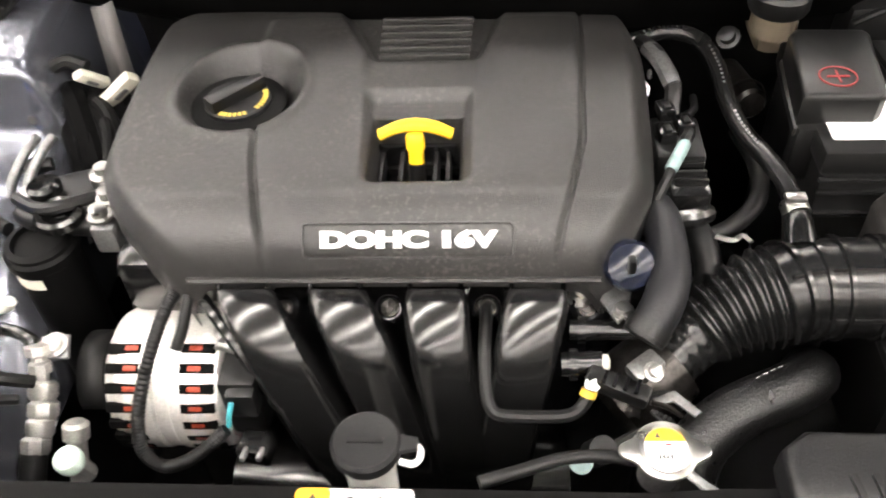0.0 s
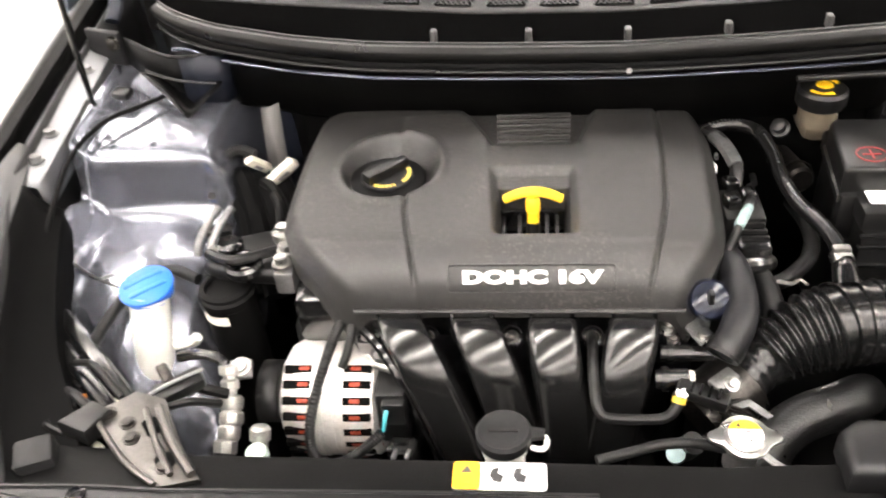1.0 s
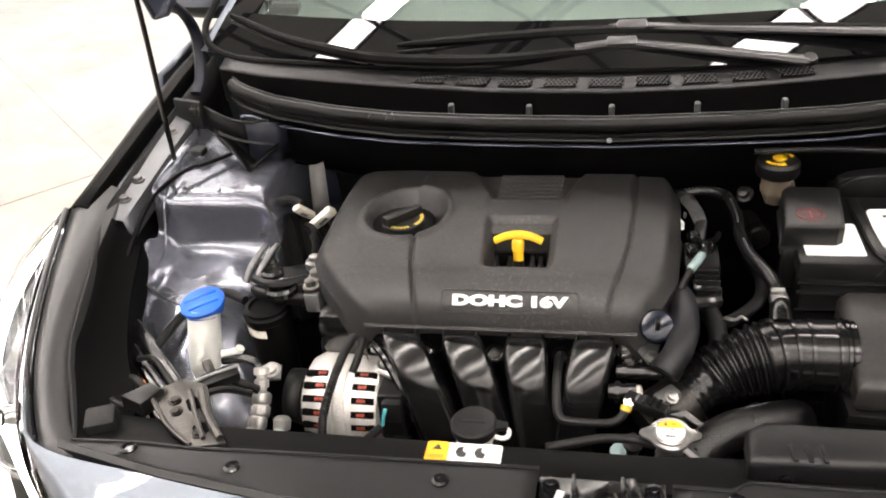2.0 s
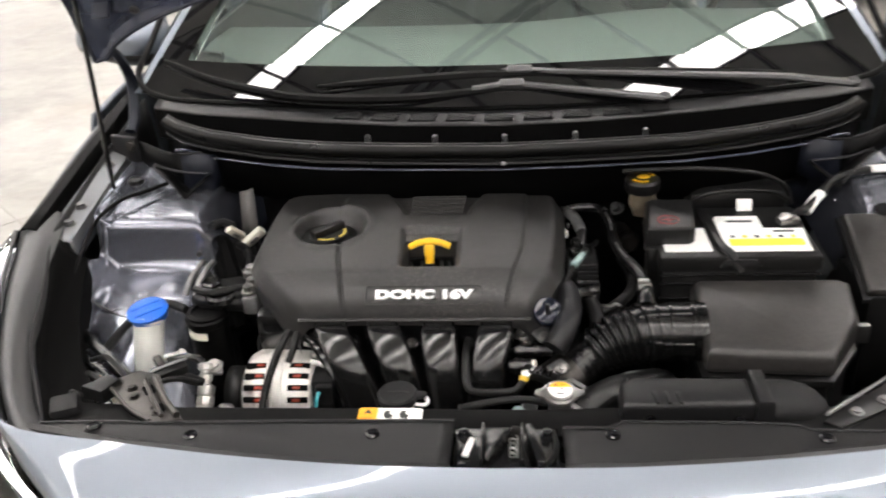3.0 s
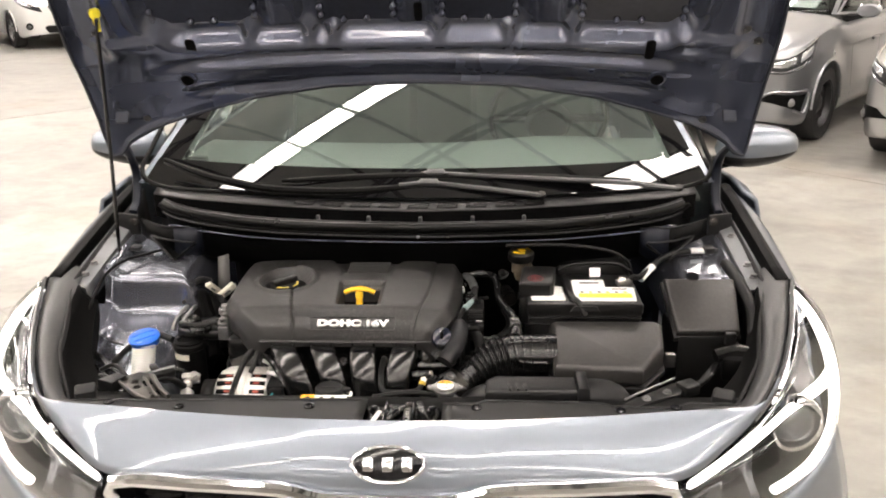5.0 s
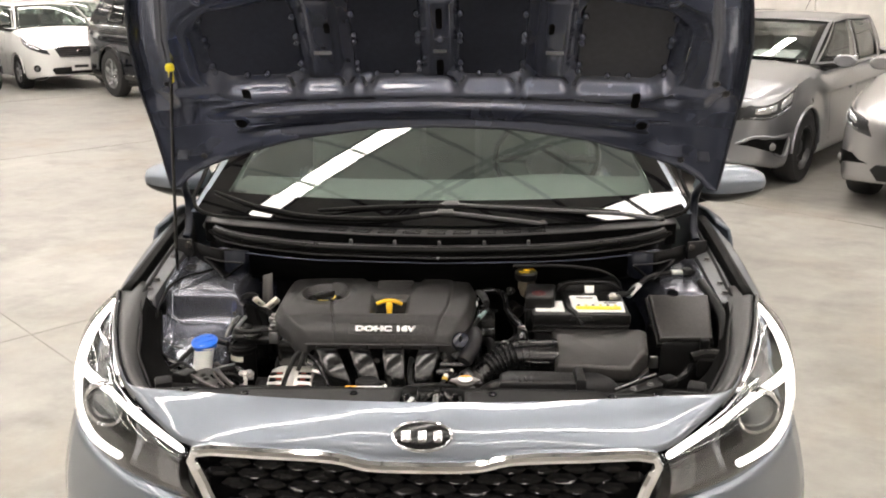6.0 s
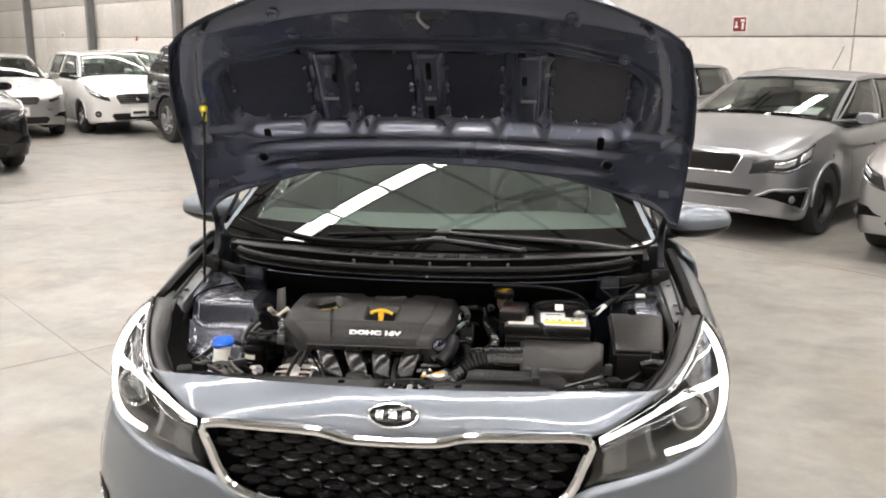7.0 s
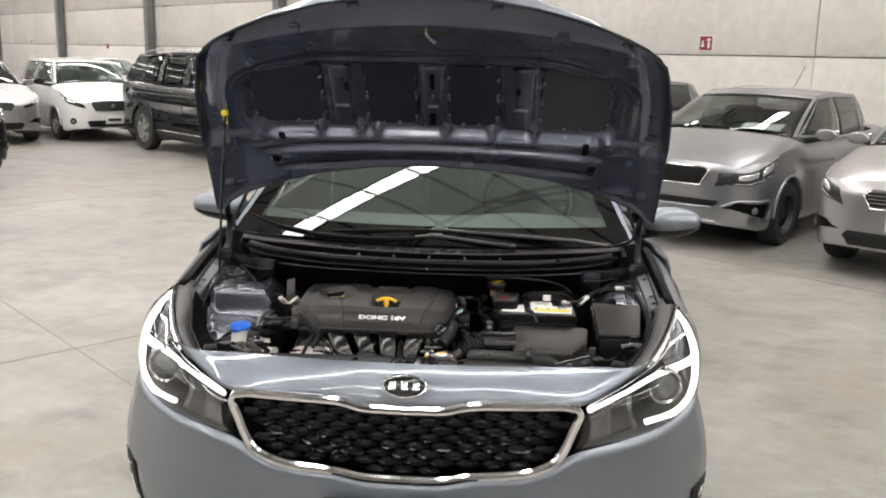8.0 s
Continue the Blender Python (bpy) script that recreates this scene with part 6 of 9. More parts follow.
TOWER_PROFILE = [(0.90, 0.955), (0.82, 0.950), (0.76, 0.945), (0.71, 0.939), (0.685, 0.936), (0.668, 0.9335), (0.657, 0.930), (0.651, 0.925), (0.648, 0.914), (0.645, 0.890), (0.641, 0.868), (0.635, 0.856),
                 (0.624, 0.849), (0.606, 0.846), (0.585, 0.8445), (0.570, 0.842), (0.552, 0.837), (0.530, 0.828), (0.50, 0.812), (0.46, 0.782), (0.42, 0.742), (0.38, 0.69), (0.34, 0.62)]


def strut_tower(side):
    """Glossy painted suspension tower: a flat top with a rolled front edge, a steep step and a domed shoulder below it."""
    rows = []
    for y, z in [(p.x, p.y) for p in spline([(a, b, 0) for a, b in (TOWER_PROFILE if side < 0 else TOWER_PROFILE[:10])], 3)]:
        row = []
        for j in range(41):
            a = 0.700 - (0.218 if side < 0 else 0.14) * j / 40
            low = smooth(0.640, 0.600, y)
            yy = y - 0.030 * low * math.sin(math.pi * min(1, max(0, (a - 0.50) / 0.20)))
            zz = z - (z - 0.70) * (1 - math.sqrt(max(0, 1 - max(0, ((0.528 if side < 0 else 0.60) - a) / 0.046) ** 2))) - 0.02 * low * smooth(0.60, 0.50, a)
            zz += 0.022 * smooth(0.672, 0.700, a) + 0.02 * low * smooth(0.655, 0.70, a)
            row.append(Vector((side * a, yy, zz)))
        rows.append(row)
    t = part("strut_tower", sheet(BM(), rows), TOWER, car, "glossy dark blue painted suspension tower", 60)
    for a, y in ((0.655, 0.672), (0.600, 0.676), (0.548, 0.690), (0.535, 0.73), (0.60, 0.80)):
        part("spot_weld", lathe(BM(), [(0.0045, 0), (0.003, 0.0012), (0, 0.0014)], Matrix.Translation((side * a, y, 0.936)), 10), TOWER, t)
    if side < 0:
        part("tower_hole", lathe(BM(), [(0, 0.002), (0.004, 0.002), (0.005, 0)], along((side * 0.520, 0.632, 0.880), (0, -0.92, 0.38)), 12), INK, t)
    # seam below the dome
    if side > 0:
        return t
    part("seam", tube(BM(), [(side * 0.700, 0.545, 0.868), (side * 0.66, 0.525, 0.841), (side * 0.60, 0.505, 0.828), (side * 0.555, 0.505, 0.818), (side * 0.52, 0.51, 0.79)], 0.0016, 6, 5), INK, t)
    part("edge_ridge", tube(BM(), [(side * 0.684, 0.70, 0.946), (side * 0.682, 0.655, 0.938), (side * 0.682, 0.632, 0.895), (side * 0.680, 0.612, 0.865), (side * 0.678, 0.57, 0.853)], 0.003, 8, 4), TOWER, t)
    return t


for side in (-1, 1):
    strut_tower(side)
# upright strip of bare panel beside the tower
part("bulkhead_gusset", sheet(BM(), [[Vector((-0.472, 0.728, 0.80)), Vector((-0.470, 0.726, 0.87)), Vector((-0.464, 0.728, 0.953))], [Vector((-0.456, 0.722, 0.80)), Vector((-0.453, 0.720, 0.87)), Vector((-0.450, 0.722, 0.957))], [Vector((-0.443, 0.726, 0.80)), Vector((-0.440, 0.724, 0.87)), Vector((-0.437, 0.726, 0.961))]]), PANELGREY, car, "grey bulkhead strip", thick=0.003)

# wing rails, brackets and trims
for side in (-1, 1):
    r = part("wing_rail", sheet(BM(), [[Vector((side * x, y, z)) for x, z in ((0.760, lerp_at(CP["top"], y) - 0.016), (0.752, lerp_at(CP["top"], y) - 0.024), (0.708, lerp_at(CP["top"], y) - 0.034), (0.702, lerp_at(CP["top"], y) - 0.07))] for y in [0.57 + 0.30 * k / 12 for k in range(13)]]), RAIL, car, "bare metal wing rail", thick=0.003)
    for y in (0.615, 0.665, 0.80):
        part("bolt", bolt(BM(), (side * 0.727, y, lerp_at(CP["top"], y) - 0.031), r=0.007, h=0.008), DULLSTEEL, r)
    part("wing_trim", sheet(BM(), [[Vector((side * x, y, lerp_at(CP["top"], y) + dz)) for x, dz in ((0.786, -0.014), (0.781, -0.004), (0.770, 0.001), (0.756, -0.002), (0.748, -0.022))] for y in [0.56 + 0.48 * k / 10 for k in range(11)]]), BLACKTRIM, car, "black rubber trim along the wing", thick=0.004)
    # corner shield over the headlight, tapering back under the wing trim
    rows = []
    for k in range(28):
        t = 0.30 + 0.70 * min(1.0, k / 20)
        o = on_curve(LAMP_U, t) + Vector((-0.006, 0.004, -0.001))
        i = on_curve([(0.550, 0.152, 0.885), (0.597, 0.205, 0.893), (0.652, 0.315, 0.914), (0.692, 0.44, 0.937), (0.718, 0.56, 0.955)], min(1.0, k / 20))
        if k > 20:
            q = (k - 20) / 7
            o = o.lerp(Vector((0.768, 0.66, 0.978)), q)
            i = i.lerp(Vector((0.742, 0.66, 0.960)), q)
        m = o.lerp(i, 0.55) + Vector((0, 0, 0.003))
        rows.append([Vector((side * p.x, p.y, p.z)) for p in (o, o.lerp(m, 0.5) + Vector((0, 0, 0.002)), m, i + Vector((0.010, -0.003, 0.001)), i + Vector((0.002, 0, -0.006)), i + Vector((-0.004, 0.004, -0.05)))])
    # flat black shroud between the corner shield and the bay
    rows2 = []
    for k in range(21):
        q = k / 20
        top = rows[k][4]
        low = on_curve([(0.530, 0.222, 0.872), (0.558, 0.272, 0.867), (0.612, 0.353, 0.868), (0.655, 0.455, 0.885), (0.686, 0.565, 0.909)] if side < 0 else [(0.540, 0.215, 0.872), (0.578, 0.262, 0.868), (0.634, 0.352, 0.870), (0.676, 0.455, 0.888), (0.700, 0.565, 0.912)], q)
        low = Vector((side * low.x, low.y, low.z))
        rows2.append([top, top.lerp(low, 0.25) + Vector((0, 0, -0.008)), top.lerp(low, 0.6) + Vector((0, 0, -0.008)), low, low + Vector((side * 0.004, 0.004, -0.06))])
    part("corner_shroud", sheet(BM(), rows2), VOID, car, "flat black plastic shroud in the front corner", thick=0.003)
    part("corner_shield", sheet(BM(), rows), CORNER, car, "matt dark grey plastic shield behind the headlight", thick=0.003)
    part("bump_stop", box(BM(), (side * 0.563, 0.212, 0.872), (0.036, 0.032, 0.04), 0.005, rot(8, 0, side * -22)), MATT, car, "black rubber bonnet bump stop")
    # hinge pocket and folded corner bracket at the end of the cowl
    P3 = lambda *ps: [Vector((side * x, y, z)) for x, y, z in ps]
    b = part("cowl_bracket", sheet(BM(), [P3((0.676, 0.832, 1.014), (0.662, 0.822, 1.012), (0.640, 0.802, 1.011), (0.616, 0.788, 1.010), (0.596, 0.776, 1.010), (0.576, 0.769, 1.010)),
                                          P3((0.676, 0.828, 0.975), (0.662, 0.815, 0.972), (0.640, 0.796, 0.968), (0.616, 0.783, 0.965), (0.596, 0.774, 0.960), (0.576, 0.768, 0.955))]), BLACKTRIM, car, thick=0.003)
    # end panel in the darkened blue, as lying in shade
    part("cowl_end_panel", sheet(BM(), [P3((0.576, 0.769, 1.010), (0.552, 0.769, 1.011), (0.526, 0.766, 1.012), (0.515, 0.768, 1.010), (0.50, 0.800, 1.006)),
                                        P3((0.576, 0.767, 0.975), (0.552, 0.768, 0.975), (0.526, 0.767, 0.975), (0.515, 0.772, 0.975), (0.50, 0.805, 0.975)),
                                        P3((0.576, 0.760, 0.938), (0.552, 0.762, 0.938), (0.526, 0.762, 0.940), (0.515, 0.774, 0.945), (0.50, 0.808, 0.95))]), NAVY, car, "painted panel at the end of the cowl, its blue darkened as shade", thick=0.003)
    part("bracket_rim", tube(BM(), P3((0.662, 0.822, 1.013), (0.616, 0.788, 1.011), (0.576, 0.769, 1.011), (0.536, 0.772, 1.013)), 0.0022, 6, 4), MATT, b)
    V = P3((0.630, 0.772, 0.986), (0.598, 0.752, 0.966), (0.566, 0.726, 0.944), (0.545, 0.738, 0.962), (0.521, 0.743, 0.981), (0.575, 0.762, 0.985))
    bm = BM()
    sheet(bm, [P3((0.640, 0.800, 0.985), (0.600, 0.775, 0.968), (0.562, 0.752, 0.950)), P3((0.630, 0.772, 0.982), (0.598, 0.752, 0.962), (0.566, 0.726, 0.941))])
    sheet(bm, [P3((0.562, 0.752, 0.950), (0.545, 0.765, 0.962), (0.525, 0.772, 0.975)), P3((0.566, 0.726, 0.941), (0.545, 0.740, 0.960), (0.521, 0.745, 0.979))])
    fp = part("flap_plate", bm, BLACKTRIM, b, thick=0.003)
    part("flap_edge", tube(BM(), P3((0.632, 0.770, 0.988), (0.598, 0.750, 0.967), (0.572, 0.729, 0.948)), 0.0022, 6, 4), SHIELD, b)
    part("flap_edge", tube(BM(), P3((0.628, 0.775, 0.989), (0.590, 0.760, 0.984), (0.555, 0.752, 0.982), (0.521, 0.745, 0.983)), 0.0022, 6, 4), SHIELD, b)
    part("hinge_plate", box(BM(), (side * 0.708, 0.840, 0.998), (0.060, 0.010, 0.050), 0.003, rot(0, 0, side * 20)), MATT, b)
    part("hinge_bolt", bolt(BM(), (side * 0.690, 0.826, 1.008), (0, -1, 0.3), 0.007, 0.008), DARKSTEEL, b)
    part("rubber_grommet", box(BM(), (side * 0.667, 0.765, 0.962), (0.026, 0.020, 0.012), 0.004, rot(8, 0, side * 15)), PLASTIC, b)

# front crossmember with warning label, upper shields and bonnet catch
part("crossmember", prism(BM(), [(-0.60, 0.185), (-0.42, 0.165), (0.42, 0.165), (0.60, 0.185), (0.60, 0.225), (0.45, 0.226), (0.12, 0.222), (0.06, 0.218), (-0.42, 0.222), (-0.60, 0.235)], 0.83, 0.876, 0.006), BLACKTRIM, car, "black painted front crossmember")
lab = part("warning_label", prism(BM(), rounded(-0.175, 0.186, -0.094, 0.215, 0.004), 0.8765, 0.8775, 0.0), WHITE, car, "white and yellow warning label")
part("yellow_field", prism(BM(), rounded(-0.175, 0.186, -0.151, 0.215, 0.004), 0.8776, 0.8784, 0.0), AMBER, lab)
part("warning_triangle", prism(BM(), [(-0.168, 0.203), (-0.158, 0.203), (-0.163, 0.211)], 0.8785, 0.8790, 0.0), INK, lab)
part("printed_bar", prism(BM(), rounded(-0.171, 0.191, -0.155, 0.195, 0.001), 0.8785, 0.8790, 0.0), ORANGE, lab)
for x in (-0.137, -0.117):
    part("pictogram", prism(BM(), [(x - 0.003, 0.195), (x + 0.004, 0.194), (x + 0.006, 0.200), (x + 0.001, 0.203), (x + 0.002, 0.209), (x - 0.004, 0.208), (x - 0.006, 0.201)], 0.8778, 0.8786, 0.0), INK, lab)


def shield_edge(x):
    return lerp_at([(0, 0.072), (0.15, 0.076), (0.30, 0.092), (0.45, 0.118), (0.60, 0.156)], abs(x))


def upper_shield(x0, x1, notch, name="upper_shield"):
    rows = []
    for k in range(31):
        x = x0 + (x1 - x0) * k / 30
        f = shield_edge(x)
        r = notch(x)
        z = 0.899 - 0.010 * (abs(x) / 0.6) ** 2
        rows.append([Vector((x, f, z - 0.012)), Vector((x, f + 0.004, z + 0.002)), Vector((x, f + 0.012, z + 0.004)), Vector((x, f + 0.016, z)), Vector((x, f + 0.4 * (r - f), z - 0.002)), Vector((x, r - 0.003, z - 0.005)), Vector((x, r, z - 0.010)), Vector((x, r + 0.001, z - 0.035))])
    p = part(name, sheet(BM(), rows), SHIELD, car, "dark grey plastic panel over the front edge", thick=0.003)
    part("rear_rim", tube(BM(), [row[5] + Vector((0, 0.001, 0.001)) for row in rows], 0.0018, 6, 1), SHIELD, p)
    return p


left_shield = upper_shield(-0.615, -0.052, lambda x: 0.172 + 0.004 * smooth(-0.42, -0.5, x))
right_shield = upper_shield(0.078, 0.615, lambda x: 0.160 + 0.012 * smooth(0.13, 0.15, x) - 0.010 * smooth(0.34, 0.36, x) + 0.02 * smooth(0.46, 0.5, x))
for sh, xs in ((left_shield, (-0.50, -0.37, -0.147)), (right_shield, (0.135, 0.375, 0.47))):
    for x in xs:
        y = 0.143 + 0.02 * smooth(0.4, 0.5, abs(x))
        part("push_clip", lathe(BM(), [(0.009, -0.002), (0.009, 0.002), (0.006, 0.0035), (0.005, 0.001), (0, 0.001)], Matrix.Translation((x, y, 0.896 - 0.01 * (abs(x) / 0.6) ** 2)), 14), FRIT, sh)

catch = thing("bonnet_catch", (0.01, 0.13, 0.84), "black bonnet catch with bolts in the front panel", "bonnet catch")
part("mounting_plate", prism(BM(), [(-0.050, 0.088), (0.052, 0.088), (0.100, 0.085), (0.102, 0.10), (0.074, 0.118), (0.072, 0.176), (-0.052, 0.176)], 0.868, 0.878, 0.002), GLOSSBLACK, catch)
part("catch_plate", box(BM(), (0.006, 0.128, 0.884), (0.05, 0.075, 0.012), 0.003), GLOSSBLACK, catch)
part("catch_jaw", tube(BM(), [(-0.012, 0.10, 0.893), (0.0, 0.12, 0.897), (0.012, 0.145, 0.893), (0.028, 0.15, 0.89)], 0.006, 8, 4), GLOSSBLACK, catch)
part("catch_lever", box(BM(), (0.045, 0.13, 0.889), (0.012, 0.07, 0.016), 0.003, rot(0, 0, 12)), GLOSSBLACK, catch)
part("return_spring", tube(BM(), [(0.02 + 0.005 * math.cos(k * 0.9), 0.105 + 0.0012 * k, 0.894 + 0.005 * math.sin(k * 0.9)) for k in range(30)], 0.0012, 6, 2), STEEL, catch)
part("catch_pivot", bolt(BM(), (0.022, 0.148, 0.891), (0, 0, 1), 0.008, 0.008), DARKSTEEL, catch)
part("side_cheek", box(BM(), (-0.016, 0.128, 0.892), (0.004, 0.066, 0.018), 0.0015), GLOSSBLACK, catch)
part("side_cheek", box(BM(), (0.030, 0.128, 0.892), (0.004, 0.066, 0.018), 0.0015), GLOSSBLACK, catch)
part("release_cable", tube(BM(), [(0.046, 0.098, 0.884), (0.062, 0.110, 0.886), (0.070, 0.14, 0.884), (0.066, 0.172, 0.876)], 0.0028, 8, 4), RUBBER, catch)
part("white_tag", box(BM(), (-0.033, 0.137, 0.8815), (0.008, 0.034, 0.003), 0.0008, rot(0, 0, -14)), WHITE, catch)
for x, y in ((-0.04, 0.163), (-0.04, 0.102), (0.06, 0.163), (0.058, 0.105)):
    part("bolt", bolt(BM(), (x, y, 0.878), r=0.006, h=0.008), FRIT, catch)


# ---- engine ----
engine = thing("engine", (-0.14, 0.55, 0.45), "petrol engine with a textured black cover and gloss black intake runners", "engine")
part("engine_block", box(BM(), (-0.13, 0.58, 0.62), (0.50, 0.32, 0.46), 0.03), RUBBER, engine)
part("cylinder_head", box(BM(), (-0.13, 0.56, 0.86), (0.47, 0.30, 0.07), 0.015), GLOSSBLACK, engine)

CL = [(0.389, -0.293), (0.40, -0.316), (0.42, -0.338), (0.447, -0.362), (0.475, -0.376), (0.51, -0.384), (0.67, -0.386), (0.71, -0.382), (0.735, -0.366), (0.748, -0.335)]
CR = [(0.389, 0.047), (0.40, 0.060), (0.436, 0.082), (0.47, 0.094), (0.56, 0.101), (0.653, 0.105), (0.70, 0.101), (0.73, 0.090), (0.748, 0.066)]
CZ = [(0.389, 0.902), (0.392, 0.915), (0.398, 0.930), (0.410, 0.942), (0.430, 0.951), (0.460, 0.957), (0.60, 0.960), (0.69, 0.955), (0.735, 0.944), (0.748, 0.932)]
CL, CR, CZ = ([(p.x, p.y) for p in spline([(a, b, 0) for a, b in table], 6)] for table in (CL, CR, CZ))
OIL = (-0.268, 0.569)


def box_mask(x, y, x0, x1, y0, y1, soft):
    return smooth(x0 - soft, x0 + soft, x) * (1 - smooth(x1 - soft, x1 + soft, x)) * smooth(y0 - soft, y0 + soft, y) * (1 - smooth(y1 - soft, y1 + soft, y))


def cover_z(x, y):
    l, r = lerp_at(CL, y), lerp_at(CR, y)
    z = lerp_at(CZ, y)
    d = min(x - l, r - x)
    z -= 0.028 * (1 - smooth(-0.004, 0.024, d)) ** 1.6 + 0.004 * (1 - smooth(0.0, 0.10, d))
    # oil filler bowl with a raised rim
    q = math.hypot((x - OIL[0]) / 0.0575, (y - OIL[1]) / (0.068 if y > OIL[1] else 0.064))
    z += 0.0035 * math.exp(-((q - 1.05) / 0.10) ** 2)
    z -= 0.032 * (1 - smooth(0.62, 1.02, q))
    # dipstick window: outer dish and deep inner well
    z -= 0.010 * box_mask(x, y, -0.151 + 0.07 * (0.56 - y), -0.061, 0.448, 0.561, 0.006)
    z -= 0.058 * box_mask(x, y, -0.141, -0.068, 0.453, 0.532, 0.003)
    # louvred dish at the back, open to the rear, and the raised fields beside it
    back = max(0.0, y - 0.617)
    z -= 0.008 * box_mask(x, y, -0.152 - 0.42 * back, -0.053 + 0.26 * back, 0.613, 0.80, 0.006)
    z += 0.005 * box_mask(x, y, -0.260, -0.156 - 0.42 * back, 0.57, 0.688, 0.006) * smooth(0.57, 0.63, y)
    z += 0.005 * box_mask(x, y, -0.049 + 0.26 * back, 0.040, 0.57, 0.686, 0.006) * smooth(0.57, 0.63, y)
    # grooves across the cover
    gl = lerp_at([(0.384, -0.222), (0.47, -0.240), (0.55, -0.250)], y)
    gr = lerp_at([(0.384, 0.008), (0.45, 0.026), (0.50, 0.036), (0.60, 0.042), (0.748, 0.048)], y)
    if y < 0.55:
        z -= 0.005 * math.exp(-((x - gl) / 0.0026) ** 2)
    z -= 0.0055 * math.exp(-((x - gr) / 0.0026) ** 2) + 0.003 * smooth(gr, gr + 0.006, x)
    return z


def engine_cover():
    nx, ny = 240, 190
    rows = []
    for i in range(ny + 1):
        y = 0.389 + 0.359 * i / ny
        l, r = lerp_at(CL, y), lerp_at(CR, y)
        row = [Vector((l, y, cover_z(l, y) - 0.030))]
        for j in range(nx + 1):
            x = l + (r - l) * j / nx
            row.append(Vector((x, y, cover_z(x, y))))
        row.append(Vector((r, y, cover_z(r, y) - 0.030)))
        rows.append(row)
    first = [Vector((p.x, p.y + 0.002, p.z - 0.014)) for p in rows[0]]
    last = [Vector((p.x, p.y, p.z - 0.05)) for p in rows[-1]]
    c = part("engine_cover", sheet(BM(), [first] + rows + [last]), COVER, engine, "textured black plastic engine cover with worn grey patches", 30)
    # rim along the front edge
    part("cover_lip", tube(BM(), [(x, 0.3885, 0.899) for x in (-0.29, -0.2, -0.1, 0.0, 0.045)], 0.003, 6, 3), COVER, c)
    # louvres
    for k in range(6):
        y = 0.623 + 0.0145 * k
        w = 0.086 + 0.0012 * k
        part("louvre", box(BM(), (-0.1045, y, cover_z(-0.1045, y) + 0.0025), (w, 0.0050, 0.007), 0.0016), COVER, c)
    # lettering on its raised frame
    m = Matrix.Translation((-0.107, 0.3990, 0.9335)) @ rot(44).to_4x4()
    rim = [m @ Vector((x, y, 0.0005)) for x, y in rounded(-0.083, -0.0135, 0.083, 0.0135, 0.004)]
    part("letter_frame", tube(BM(), rim + rim[:1], 0.0011, 6, 1, caps=False), COVER, c)
    lettering("lettering", "DOHC 16V", 0.0172, m @ Matrix.Translation((0, 0, 0.0012)), LETTER, c, 0.0008, 1.64, 0.0012)
    # oil filler cap: a black flange, a grey disc, the grip and the ring of yellow print
    base = Matrix.Translation((OIL[0] - 0.005, OIL[1] - 0.003, 0.944))
    cap = part("oil_cap", lathe(BM(), [(0.0445, -0.010), (0.0445, 0.001), (0.043, 0.002), (0, 0.002)], base, 40), BLACKTRIM, c, "black oil filler cap with yellow marks")
    part("cap_disc", lathe(BM(), [(0.0305, 0.001), (0.0305, 0.006), (0.029, 0.0075), (0, 0.0075)], base, 36), MATT, cap)
    bm = BM()
    prism(bm, [(-0.0285, -0.0075), (0.020, -0.0062), (0.029, -0.0045), (0.029, 0.0045), (0.020, 0.0062), (-0.0285, 0.0075)], 0.006, 0.019, 0.002)
    bmesh.ops.transform(bm, matrix=base @ Matrix.Rotation(radians(44), 4, 'Z'), verts=bm.verts)
    part("cap_grip", bm, PLASTIC, cap)
    marks = BM()
    for k in range(15):
        if k in (6, 7):
            continue
        a = radians(-112 + 9.6 * k)
        box(marks, base @ Vector((0.0262 * math.cos(a), 0.0262 * math.sin(a), 0.0080)), (0.0046, 0.0030, 0.0008), 0.0, rot(0, 0, math.degrees(a)))
    part("cap_print", marks, material("faded_yellow_print", (0.62, 0.46, 0.08), 0.5), cap)
    # dipstick with its handle and what lies in the well
    d = part("dipstick", tube(BM(), [(-0.105, 0.490, 0.932), (-0.105, 0.493, 0.945), (-0.105, 0.496, 0.957)], 0.0065, 10, 3, flat=0.7), YELLOW, engine, "bright yellow dipstick handle")
    part("dipstick_tube", tube(BM(), [(-0.105, 0.478, 0.88), (-0.105, 0.486, 0.915), (-0.105, 0.491, 0.935)], 0.0075, 10, 3), PLASTIC, engine)
    bar = BM()
    tube(bm := BM(), [(-0.136, 0.502, 0.957), (-0.121, 0.504, 0.963), (-0.105, 0.505, 0.965), (-0.089, 0.504, 0.963), (-0.074, 0.502, 0.957)], lambda q: 0.0070 - 0.002 * abs(q - 0.5), 10, 5, flat=0.75)
    bar.free()
    part("handle_bar", bm, YELLOW, d)
    part("handle_web", box(BM(), (-0.105, 0.494, 0.955), (0.016, 0.009, 0.018), 0.004, rot(-18)), YELLOW, d)
    for k, x in enumerate((-0.138, -0.12, -0.09, -0.079)):
        part("well_rib", box(BM(), (x, 0.510, 0.910), (0.004, 0.05, 0.022), 0.001), PLASTIC, c)
    part("well_bar", box(BM(), (-0.109, 0.526, 0.915), (0.074, 0.006, 0.022), 0.001), GLOSSBLACK, c)
    return c


engine_cover()


